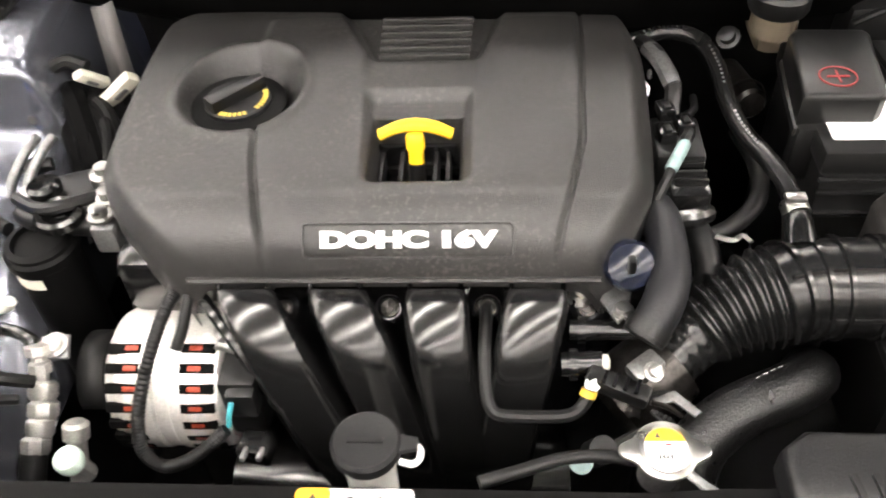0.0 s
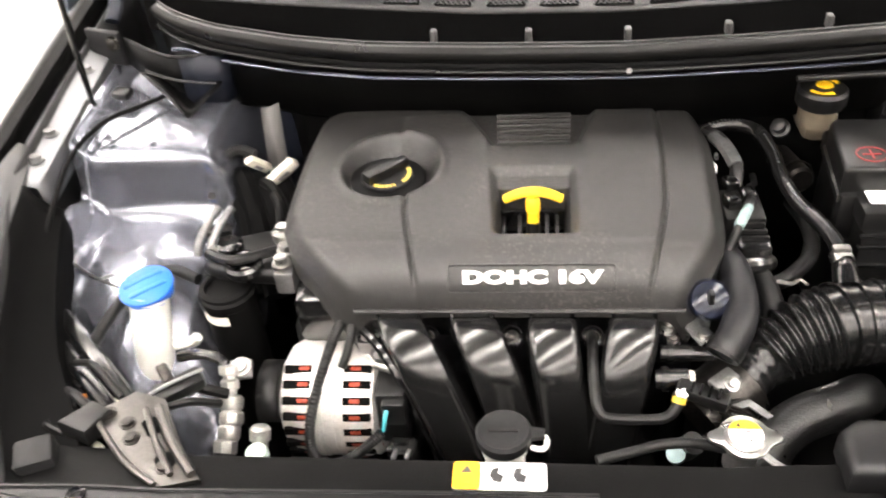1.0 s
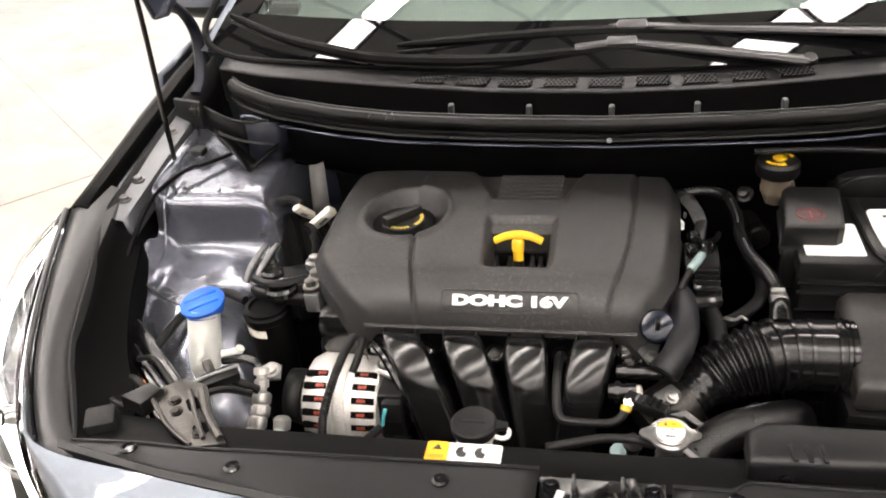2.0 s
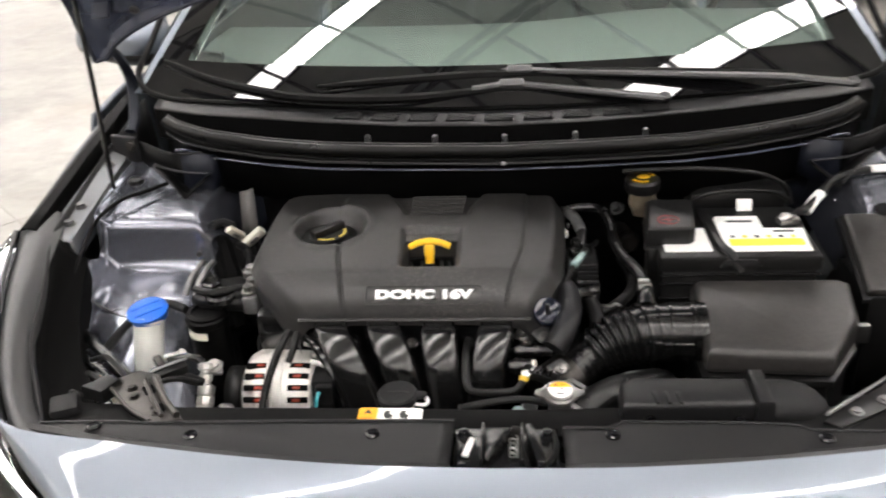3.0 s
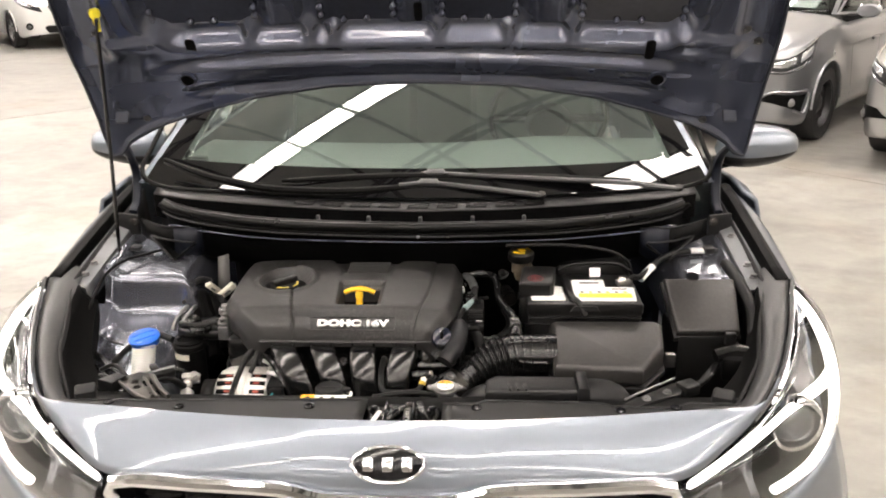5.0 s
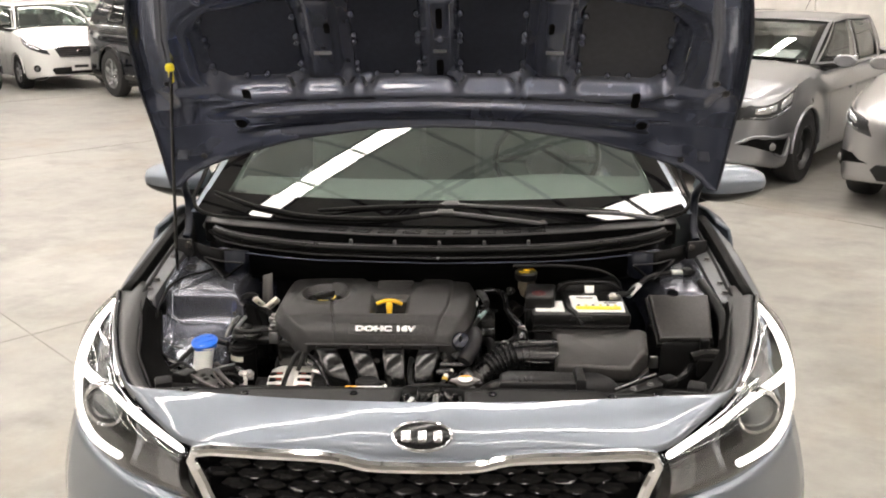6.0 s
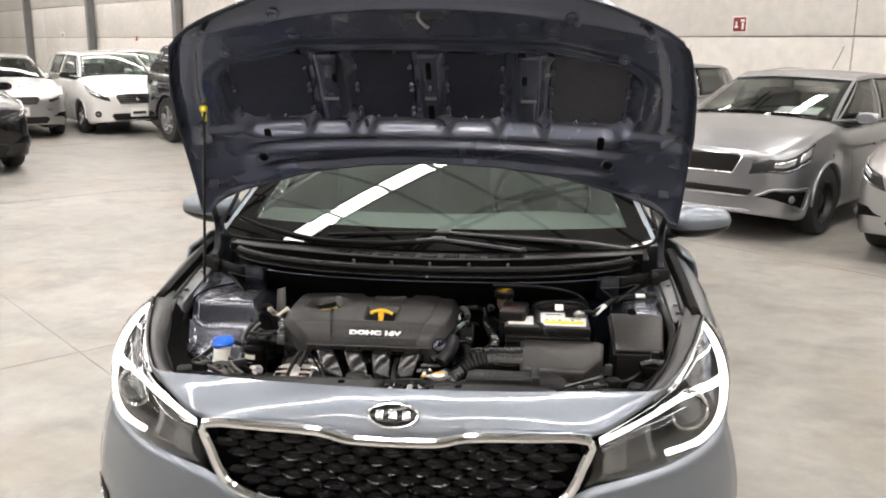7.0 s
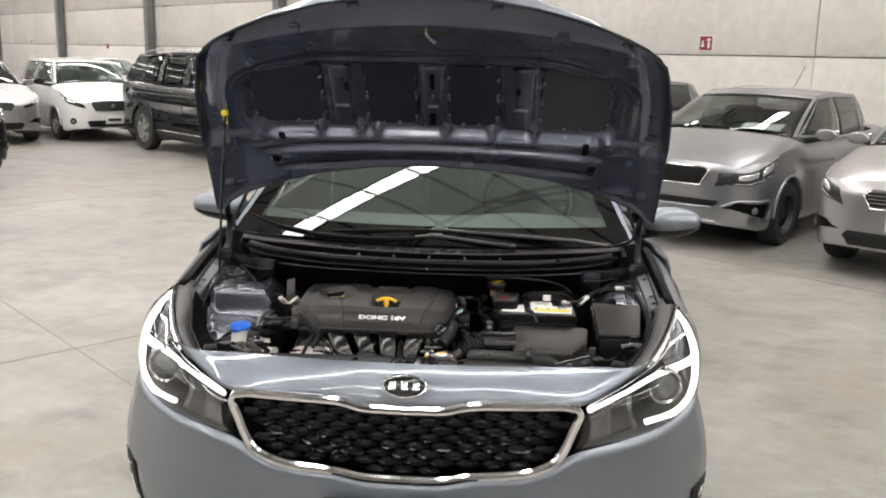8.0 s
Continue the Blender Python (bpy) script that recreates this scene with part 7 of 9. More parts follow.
def intake_manifold():
    man = part("intake_manifold", tube(BM(), [(-0.29, 0.385, 0.60), (-0.2, 0.375, 0.60), (-0.1, 0.37, 0.60), (0.03, 0.375, 0.60)], 0.075, 16, 4), GLOSSBLACK, engine, "gloss black plastic intake manifold")
    runs = [[(-0.262, 0.430, 0.858), (-0.247, 0.392, 0.876), (-0.228, 0.366, 0.866), (-0.205, 0.344, 0.828), (-0.182, 0.335, 0.755), (-0.172, 0.345, 0.68), (-0.17, 0.37, 0.62)],
            [(-0.183, 0.430, 0.858), (-0.170, 0.392, 0.876), (-0.155, 0.366, 0.866), (-0.137, 0.344, 0.828), (-0.120, 0.335, 0.755), (-0.112, 0.345, 0.68), (-0.11, 0.37, 0.62)],
            [(-0.088, 0.430, 0.858), (-0.087, 0.392, 0.876), (-0.085, 0.366, 0.866), (-0.078, 0.344, 0.828), (-0.070, 0.335, 0.755), (-0.065, 0.345, 0.68), (-0.065, 0.37, 0.62)],
            [(0.000, 0.430, 0.858), (-0.004, 0.392, 0.876), (-0.010, 0.366, 0.866), (-0.020, 0.344, 0.828), (-0.030, 0.335, 0.755), (-0.030, 0.345, 0.68), (-0.03, 0.37, 0.62)]]
    for w in runs:
        bm = BM()
        way = spline(w, 7)
        rows = []
        prof = [(-0.0225, -0.022), (-0.0225, 0.006), (-0.0218, 0.0105), (-0.0200, 0.0132), (-0.017, 0.0144), (0, 0.0146), (0.017, 0.0144), (0.0200, 0.0132), (0.0218, 0.0105), (0.0225, 0.006), (0.0225, -0.022)]
        for i, p in enumerate(way):
            d = (way[min(i + 1, len(way) - 1)] - way[max(i - 1, 0)]).normalized()
            side = Vector((1, 0, 0))
            out = side.cross(d)
            out.normalize()
            if out.y > 0:
                out = -out
            rows.append([p + side * a + out * b for a, b in prof])
        part("runner", sheet(bm, rows), GLOSSBLACK, man, thick=0.004)
    for x in (-0.218, -0.128, -0.045, 0.038):
        part("bolt_pocket", lathe(BM(), [(0.014, 0.0), (0.014, 0.010), (0.011, 0.012), (0.009, 0.004), (0, 0.004)], along((x, 0.398, 0.852), (0, -0.55, 0.83)), 16), FRIT, man)
        part("bolt", bolt(BM(), (x, 0.396, 0.855), (0, -0.55, 0.83), 0.005, 0.006), DARKSTEEL, man)
    part("manifold_back", sheet(BM(), [[Vector((x, y, z)) for x in (-0.31, -0.2, -0.1, 0.0, 0.06)] for y, z in ((0.44, 0.86), (0.41, 0.845), (0.395, 0.80), (0.39, 0.70), (0.40, 0.60))]), FRIT, man, thick=0.004)
    part("end_rib", tube(BM(), [(-0.290, 0.40, 0.868), (-0.262, 0.368, 0.862), (-0.235, 0.345, 0.82), (-0.215, 0.335, 0.76), (-0.205, 0.335, 0.70)], 0.006, 8, 5), GLOSSBLACK, man)
    part("arch_rib", tube(BM(), [(-0.064, 0.392, 0.874), (-0.058, 0.402, 0.880), (-0.046, 0.406, 0.882), (-0.034, 0.402, 0.880), (-0.026, 0.392, 0.874)], 0.003, 8, 5), GLOSSBLACK, man)
    part("vacuum_pipe", tube(BM(), [(-0.046, 0.388, 0.865), (-0.046, 0.372, 0.868), (-0.047, 0.345, 0.862), (-0.046, 0.320, 0.850), (-0.043, 0.307, 0.842), (-0.033, 0.301, 0.838), (0.005, 0.300, 0.838), (0.022, 0.302, 0.840), (0.031, 0.309, 0.846), (0.034, 0.316, 0.852)], 0.0052, 10, 6), RUBBER, man, "thin black vacuum pipe")
    part("pipe_clip", lathe(BM(), [(0.0066, -0.003), (0.0066, 0.003)], along((0.0335, 0.314, 0.850), (0.3, 0.6, 0.7)), 12), LETTERYEL, man)
    part("pipe_end", bolt(BM(), (0.036, 0.319, 0.855), (0.5, -0.6, 0.7), 0.0045, 0.006), WHITE, man)
    for p, q, r in (((0.022, 0.372, 0.856), (0.074, 0.370, 0.858), 0.0085), ((0.014, 0.340, 0.852), (0.046, 0.339, 0.855), 0.0095)):
        s = part("port_stub", tube(BM(), [p, q], r, 12, 1), GLOSSBLACK, man)
        part("collar", tube(BM(), [Vector(p) + Vector((0.006, 0, 0)), Vector(p) + Vector((0.012, 0, 0))], r * 1.35, 12, 1), GLOSSBLACK, s)
    part("port_cap", lathe(BM(), [(0.010, -0.004), (0.010, 0.005), (0.006, 0.007), (0, 0.007)], along((0.046, 0.339, 0.855), (1, -0.2, 0.2)) @ Matrix.Scale(0.75, 4), 12), CREAM, man)
    part("stud", bolt(BM(), (0.032, 0.402, 0.862), (0, -0.3, 1), 0.007, 0.010), STEEL, man)


intake_manifold()

# alternator
alt = thing("alternator", (-0.33, 0.38, 0.70), "cast aluminium alternator with red windings showing in its slots", "alternator")


def alt_m(x):
    return Matrix.Translation((x, 0.390, 0.770)) @ rot(0, 90).to_4x4()


part("front_housing", lathe(BM(), [(0.02, -0.381), (0.048, -0.380), (0.058, -0.374), (0.0645, -0.362), (0.067, -0.350), (0.067, -0.333), (0.062, -0.331), (0.062, -0.327)], alt_m(0), 44), ALU, alt)
part("winding", lathe(BM(), [(0.056, -0.375), (0.0605, -0.368), (0.0605, -0.275), (0.056, -0.27)], alt_m(0), 36), COPPER, alt, "red lacquered copper winding")
part("stator", lathe(BM(), [(0.062, -0.331), (0.0655, -0.330), (0.0655, -0.318), (0.062, -0.317)], alt_m(0), 44), ALU, alt)
part("rear_housing", lathe(BM(), [(0.062, -0.320), (0.067, -0.316), (0.0675, -0.300), (0.067, -0.285), (0.064, -0.275), (0.052, -0.268), (0.03, -0.266), (0, -0.266)], alt_m(0), 44), ALU, alt)
for x0, n in ((-0.357, 9), (-0.292, 9)):
    for k in range(n):
        bm = BM()
        box(bm, (0, 0, 0.0650), (0.030, 0.0088, 0.0056), 0.001)
        bmesh.ops.transform(bm, matrix=Matrix.Translation((x0, 0.390, 0.770)) @ Matrix.Rotation(radians(18 + 15 * k), 4, 'X'), verts=bm.verts)
        s = part("cooling_slot", bm, VOID, alt)
        bm = BM()
        box(bm, (0.007 if x0 < -0.33 else -0.002, 0, 0.0656), (0.013, 0.0062, 0.0050), 0.0015)
        bmesh.ops.transform(bm, matrix=Matrix.Translation((x0, 0.390, 0.770)) @ Matrix.Rotation(radians(18 + 15 * k), 4, 'X'), verts=bm.verts)
        part("winding_end", bm, COPPER, s)
part("pulley", lathe(BM(), [(0, -0.412), (0.014, -0.412), (0.018, -0.408), (0.028, -0.408), (0.031, -0.405), (0.028, -0.402), (0.031, -0.399), (0.028, -0.396), (0.031, -0.393), (0.028, -0.390), (0.031, -0.387), (0.02, -0.384)], alt_m(0), 32), DULLSTEEL, alt)
part("drive_belt", sheet(BM(), [[Vector((x, 0.390 + 0.036 * math.cos(a) * 1.0, 0.770 + 0.036 * math.sin(a))) for x in (-0.410, -0.386)] for a in [radians(-100 + 10 * k) for k in range(29)]] + [[Vector((x, 0.50, 0.60)) for x in (-0.410, -0.386)]]), RUBBER, alt, thick=0.004)
for a in (60, -95):
    p = Vector((-0.325, 0.390 + 0.071 * math.cos(radians(a)), 0.770 + 0.071 * math.sin(radians(a))))
    e = part("mounting_ear", tube(BM(), [p + Vector((-0.03, 0, 0)), p + Vector((0.03, 0, 0))], 0.009, 12, 1), ALU, alt)
    part("bolt", bolt(BM(), p + Vector((0.031, 0, 0)), (1, 0, 0), 0.006, 0.006), STEEL, e)
part("bracket", prism(BM(), [(-0.020, -0.012), (0.014, -0.014), (0.022, 0.008), (-0.004, 0.016)], -0.004, 0.004, 0.0015, Matrix.Translation((-0.272, 0.408, 0.842)) @ rot(-35, 12, 0).to_4x4()), ALU, alt)
part("regulator", box(BM(), (-0.254, 0.362, 0.795), (0.034, 0.060, 0.075), 0.006), PLASTIC, alt)
part("rear_lug", prism(BM(), [(-0.014, -0.010), (0.012, -0.012), (0.016, 0.008), (-0.010, 0.012)], -0.004, 0.004, 0.0015, Matrix.Translation((-0.262, 0.372, 0.836)) @ rot(-30, 20, 0).to_4x4()), STEEL, alt)
part("lower_plug", box(BM(), (-0.243, 0.312, 0.770), (0.030, 0.024, 0.020), 0.004, rot(0, 0, -12)), GLOSSBLACK, alt)
for dx in (-0.007, 0.007):
    part("plug_rib", box(BM(), (-0.243 + dx, 0.300, 0.779), (0.004, 0.012, 0.006), 0.001, rot(0, 0, -12)), DULLSTEEL, alt)
plug = part("plug", box(BM(), (-0.250, 0.335, 0.812), (0.026, 0.024, 0.032), 0.005), PLASTIC, alt)
part("plug_wire", tube(BM(), [(-0.256, 0.322, 0.822), (-0.258, 0.315, 0.815), (-0.260, 0.312, 0.803)], 0.0026, 6, 4), material("teal_wire", (0.05, 0.30, 0.34), 0.4), plug)
part("output_stud", bolt(BM(), (-0.27, 0.385, 0.838), (0.2, -0.2, 1), 0.007, 0.012), STEEL, alt)


def conduit(name, label, pts, r, mat=RUBBER, ribbed=False, n=8, at=None):
    """A hose or a sheathed cable run, a thing of its own."""
    t = thing(name, at or pts[0], label, "hose" if "hose" in name else "cable")
    length = sum((Vector(a) - Vector(b)).length for a, b in zip(pts, pts[1:]))
    turns = max(1, int(length / 0.0032))
    rad = (lambda q: r * (1 + 0.07 * math.sin(2 * math.pi * q * turns))) if ribbed else r
    part("sheath" if ribbed else "run", tube(BM(), pts, rad, 16, max(n, int(turns * 4 / (len(pts) - 1))) if ribbed else n), mat, t)
    return t


conduit("cable_conduit", "black corrugated cable conduit looped over the alternator", [(-0.305, 0.405, 0.875), (-0.312, 0.385, 0.873), (-0.320, 0.360, 0.860), (-0.330, 0.335, 0.835), (-0.338, 0.315, 0.805), (-0.336, 0.300, 0.782), (-0.320, 0.292, 0.772), (-0.300, 0.292, 0.778), (-0.280, 0.298, 0.790), (-0.262, 0.309, 0.802)], 0.0056, RUBBER, True)
conduit("cable", "thin black cable beside the conduit", [(-0.295, 0.405, 0.878), (-0.296, 0.385, 0.872), (-0.300, 0.370, 0.858), (-0.306, 0.360, 0.845)], 0.005)

# pair of bright pipe stubs beside the tower
stubs = thing("pipe_stubs", (-0.505, 0.58, 0.84), "pair of bright metal pipe stubs clipped beside the tower", "pipe")
for dx in (0.0, 0.017):
    part("stub", tube(BM(), [(-0.500 + dx, 0.598, 0.884), (-0.506 + dx, 0.580, 0.880), (-0.516 + dx, 0.556, 0.866), (-0.520 + dx, 0.545, 0.85)], 0.0050, 12, 4), DULLSTEEL, stubs)
part("stub_clip", box(BM(), (-0.500, 0.572, 0.868), (0.040, 0.012, 0.012), 0.003, rot(25, 0, 10)), PLASTIC, stubs)

# left-hand engine mount with its bolts
mount = thing("engine_mount", (-0.43, 0.48, 0.80), "black cast engine mount bracket with bright bolts", "engine mount")
mp = part("mount_bracket", prism(BM(), [(-0.490, 0.495), (-0.470, 0.545), (-0.425, 0.56), (-0.390, 0.53), (-0.378, 0.49), (-0.40, 0.475), (-0.440, 0.478), (-0.478, 0.486)], 0.858, 0.880, 0.008, seg=3), PLASTIC, mount)
part("bush_ring", lathe(BM(), [(0.028, 0.0), (0.028, 0.010), (0.024, 0.014), (0.018, 0.010), (0.016, 0.0), (0, 0.0)], Matrix.Translation((-0.436, 0.482, 0.880)) @ Matrix.Scale(0.8, 4), 28), GLOSSBLACK, mp)
part("bush_ring", lathe(BM(), [(0.016, 0.0), (0.016, 0.008), (0.012, 0.011), (0.009, 0.004), (0, 0.004)], Matrix.Translation((-0.462, 0.518, 0.882)), 24), GLOSSBLACK, mp)
part("web", tube(BM(), [(-0.485, 0.505, 0.885), (-0.45, 0.485, 0.890), (-0.41, 0.50, 0.890), (-0.385, 0.52, 0.885)], 0.006, 8, 4), PLASTIC, mp)
part("bolt", bolt(BM(), (-0.487, 0.530, 0.862), (0, 0, 1), 0.0085, 0.012), STEEL, mount)
sb = part("stud_block", box(BM(), (-0.378, 0.475, 0.890), (0.022, 0.066, 0.03), 0.004), DULLSTEEL, mount)
for y in (0.455, 0.478, 0.503):
    part("bolt", bolt(BM(), (-0.380, y, 0.908), (0, 0, 1), 0.0075, 0.012), STEEL, sb)
part("tall_bolt", lathe(BM(), [(0.010, -0.05), (0.010, 0.0), (0.013, 0.002), (0.013, 0.012), (0.007, 0.014), (0.007, 0.020), (0, 0.021)], Matrix.Translation((-0.385, 0.495, 0.912)), 14), STEEL, sb)

# filter canister
can = thing("canister", (-0.478, 0.475, 0.62), "black cylindrical canister with a cream label", "canister")
part("shell", lathe(BM(), [(0, -0.20), (0.036, -0.20), (0.037, -0.19), (0.037, 0.0), (0.041, 0.003), (0.041, 0.012), (0.037, 0.015), (0.037, 0.019), (0.030, 0.021), (0.028, 0.016), (0, 0.016)], Matrix.Translation((-0.459, 0.470, 0.846)) @ Matrix.Diagonal((0.82, 0.82, 1, 1)), 32), BLACKTRIM, can)
bm = BM()
sheet(bm, [[Vector((-0.459 + 0.0312 * math.cos(a), 0.470 + 0.0312 * math.sin(a), z)) for a in [radians(-150 + 9 * k) for k in range(9)]] for z in (0.830, 0.843)])
part("label", bm, CREAM, can)

# sealed pipes beside the canister
fit = thing("refrigerant_pipe", (-0.455, 0.37, 0.70), "bright refrigerant pipe fittings with a pale green cap", "pipe")
part("fitting", lathe(BM(), [(0.007, -0.02), (0.007, -0.004), (0.010, -0.003), (0.010, 0.006), (0.007, 0.008), (0.007, 0.012), (0.011, 0.014), (0.011, 0.022), (0.006, 0.024), (0, 0.024)], along((-0.433, 0.358, 0.818), (-0.05, 0.55, 0.8)), 8), FITTING, fit)
for k, (p, r) in enumerate((((-0.430, 0.344, 0.806), 0.0125), ((-0.429, 0.331, 0.796), 0.0135), ((-0.430, 0.318, 0.788), 0.0120), ((-0.432, 0.305, 0.780), 0.0130))):
    part("coupling", lathe(BM(), [(r * 0.72, -0.009), (r, -0.006), (r, 0.004), (r * 0.85, 0.007), (r * 0.72, 0.009)], along(p, (0.02, -0.6, -0.5)), 8 if k % 2 else 18), FITTING, fit)
part("pipe", tube(BM(), [(-0.435, 0.366, 0.832), (-0.442, 0.376, 0.838), (-0.468, 0.388, 0.836), (-0.50, 0.395, 0.825)], 0.006, 10, 5), GLOSSBLACK, fit)
part("hose", tube(BM(), [(-0.433, 0.300, 0.777), (-0.434, 0.280, 0.760), (-0.438, 0.262, 0.730)], 0.0115, 12, 5), RUBBER, fit)
part("bracket", prism(BM(), [(-0.014, -0.010), (0.012, -0.012), (0.014, 0.010), (-0.010, 0.013)], -0.003, 0.003, 0.0015, Matrix.Translation((-0.426, 0.378, 0.822)) @ rot(20, 0, 15).to_4x4()), DULLSTEEL, fit)
part("bolt", bolt(BM(), (-0.424, 0.378, 0.826), (0, -0.3, 1), 0.008, 0.009), FITTING, fit)
part("valve", lathe(BM(), [(0.008, -0.045), (0.008, -0.004), (0.011, -0.002), (0.011, 0.010), (0.008, 0.013), (0, 0.014)], along((-0.391, 0.306, 0.796), (0.05, 0.5, 0.85)), 16), FITTING, fit)
part("valve_cap", lathe(BM(), [(0.0105, -0.002), (0.0118, 0.002), (0.0118, 0.010), (0.010, 0.013), (0, 0.013)], along((-0.386, 0.280, 0.796), (0, -0.2, 1)), 20), material("pale_green_cap", (0.55, 0.68, 0.60), 0.5), fit)
part("valve_stem", tube(BM(), [(-0.386, 0.281, 0.796), (-0.389, 0.292, 0.76)], 0.0085, 10, 1), FITTING, fit)

# washer filler
wash = thing("washer_filler", (-0.545, 0.45, 0.60), "milky washer fluid filler neck with a bright blue cap", "washer filler")
wd = Vector((0.12, 0.18, 1.0)).normalized()
wp = Vector((-0.549, 0.462, 0.868))
part("neck", lathe(BM(), [(0.022, -0.28), (0.022, -0.20), (0.0225, -0.10), (0.023, -0.012), (0.026, -0.010), (0.026, 0.0)], along(wp, wd), 28), WHITEPL, wash)
part("vent_nozzle", tube(BM(), [wp - wd * 0.075 + Vector((0.028, -0.004, 0)), wp - wd * 0.070 + Vector((0.050, -0.004, 0)), wp - wd * 0.066 + Vector((0.056, -0.004, 0.003))], 0.0065, 10, 3), WHITEPL, wash)
cm = along(wp, Vector((0.04, -0.22, 1.0)).normalized()) @ Matrix.Rotation(radians(25), 4, 'Z')
cap = part("cap", lathe(BM(), [(0.0250, -0.012), (0.0285, -0.010), (0.0315, 0.002), (0.0330, 0.004), (0.0325, 0.007), (0.026, 0.010), (0.013, 0.0115), (0, 0.012)], cm @ Matrix.Diagonal((0.96, 0.86, 1, 1)), 36), BLUE, wash, "bright blue plastic flip cap")
for at, wide in ((-0.010, 0.044), (0.007, 0.048)):
    bm = box(BM(), (0, at, 0.011), (wide, 0.006, 0.004), 0.0018)
    bmesh.ops.transform(bm, matrix=cm, verts=bm.verts)
    part("cap_ridge", bm, BLUE, cap)
conduit("cable", "black cable tied along the wing behind the washer filler", [(-0.505, 0.50, 0.850), (-0.545, 0.515, 0.852), (-0.585, 0.495, 0.842), (-0.61, 0.44, 0.825), (-0.625, 0.37, 0.80), (-0.63, 0.30, 0.77)], 0.007, MATT)

# horn behind the washer filler
hn = thing("horn", (-0.622, 0.505, 0.72), "grey round horn with a dark centre on the inner wing", "horn")
hm = along((-0.622, 0.503, 0.806), (0.10, -0.75, 0.62))
part("disc", lathe(BM(), [(0, -0.020), (0.030, -0.018), (0.040, -0.006), (0.041, 0.000), (0.037, 0.004), (0.026, 0.002), (0.018, 0.006), (0.012, 0.007)], hm, 32), CORNERGREY, hn)
part("centre", lathe(BM(), [(0.012, 0.0065), (0.010, 0.002), (0, 0.002)], hm, 20), VOID, hn)
part("foot", box(BM(), (-0.628, 0.520, 0.745), (0.02, 0.006, 0.09), 0.002, rot(-15)), DARKSTEEL, hn)

# grey stay plate beside the washer filler
stay = thing("headlight_stay", (-0.49, 0.24, 0.80), "worn grey steel stay plate bolted to the front panel", "bracket")
part("stay_plate", prism(BM(), [(-0.53, 0.262), (-0.495, 0.292), (-0.462, 0.282), (-0.432, 0.232), (-0.398, 0.188), (-0.435, 0.178), (-0.475, 0.205)], 0.876, 0.882, 0.002), STAY, stay)
part("stay_rib", tube(BM(), [(-0.462, 0.268, 0.886), (-0.435, 0.225, 0.887), (-0.405, 0.190, 0.886)], 0.0045, 8, 4), STAY, stay)
part("stay_rib", tube(BM(), [(-0.475, 0.266, 0.885), (-0.450, 0.225, 0.886), (-0.425, 0.190, 0.885)], 0.003, 8, 4), STAY, stay)
part("clamp_block", prism(BM(), [(-0.555, 0.245), (-0.530, 0.273), (-0.508, 0.262), (-0.522, 0.232)], 0.868, 0.890, 0.003), PLASTIC, stay)
tb = part("tie_block", box(BM(), (-0.462, 0.312, 0.866), (0.050, 0.022, 0.016), 0.004, rot(10, 0, 38)), PLASTIC, stay)
part("tie_arm", box(BM(), (-0.478, 0.322, 0.872), (0.012, 0.030, 0.012), 0.003, rot(0, 0, 38)), DARKSTEEL, tb)
for x, y, w, l in ((-0.463, 0.246, 0.014, 0.022), (-0.436, 0.206, 0.016, 0.018)):
    bm = prism(BM(), rounded(-w / 2, -l / 2, w / 2, l / 2, 0.003), 0.8822, 0.8832, 0.0)
    bmesh.ops.transform(bm, matrix=Matrix.Translation((x, y, 0)) @ Matrix.Rotation(radians(38), 4, 'Z'), verts=bm.verts)
    part("plate_window", bm, VOID, stay)
part("plate_fold", tube(BM(), [(-0.528, 0.262, 0.884), (-0.476, 0.206, 0.885), (-0.437, 0.180, 0.884)], 0.003, 8, 3), STAY, stay)
part("tie_edge", tube(BM(), [(-0.484, 0.292, 0.876), (-0.465, 0.308, 0.877), (-0.440, 0.327, 0.876)], 0.002, 6, 2), DULLSTEEL, tb)
for k, (p0, p1, p2, r) in enumerate((((-0.60, 0.36, 0.85), (-0.56, 0.335, 0.872), (-0.52, 0.30, 0.862), 0.004), ((-0.615, 0.33, 0.84), (-0.57, 0.30, 0.868), (-0.535, 0.275, 0.862), 0.005), ((-0.475, 0.285, 0.862), (-0.445, 0.29, 0.868), (-0.42, 0.305, 0.85), 0.0045),
                                      ((-0.59, 0.28, 0.852), (-0.575, 0.255, 0.872), (-0.545, 0.245, 0.866), 0.0035), ((-0.47, 0.345, 0.835), (-0.45, 0.33, 0.845), (-0.43, 0.34, 0.825), 0.006))):
    part("wire", tube(BM(), [p0, p1, p2], r, 8, 5), RUBBER, stay)
part("orange_clip", box(BM(), (-0.562, 0.300, 0.862), (0.007, 0.006, 0.006), 0.001), ORANGE, stay)
part("wire_plug", box(BM(), (-0.578, 0.296, 0.860), (0.018, 0.012, 0.010), 0.003, rot(0, 0, 12)), DULLSTEEL, stay)
for x, y in ((-0.512, 0.262), (-0.478, 0.232), (-0.435, 0.200), (-0.488, 0.250)):
    part("bolt", bolt(BM(), (x, y, 0.882), r=0.0055, h=0.004), DARKSTEEL, stay)
for a, b in (((-0.655, 0.445, 0.845), (-0.515, 0.305, 0.845)), ((-0.655, 0.415, 0.835), (-0.52, 0.285, 0.835)), ((-0.65, 0.385, 0.815), (-0.52, 0.262, 0.82))):
    part("brace", tube(BM(), [a, Vector(a).lerp(Vector(b), 0.5) + Vector((0, 0, 0.004)), b], 0.009, 8, 4, flat=0.55), GLOSSBLACK, stay)
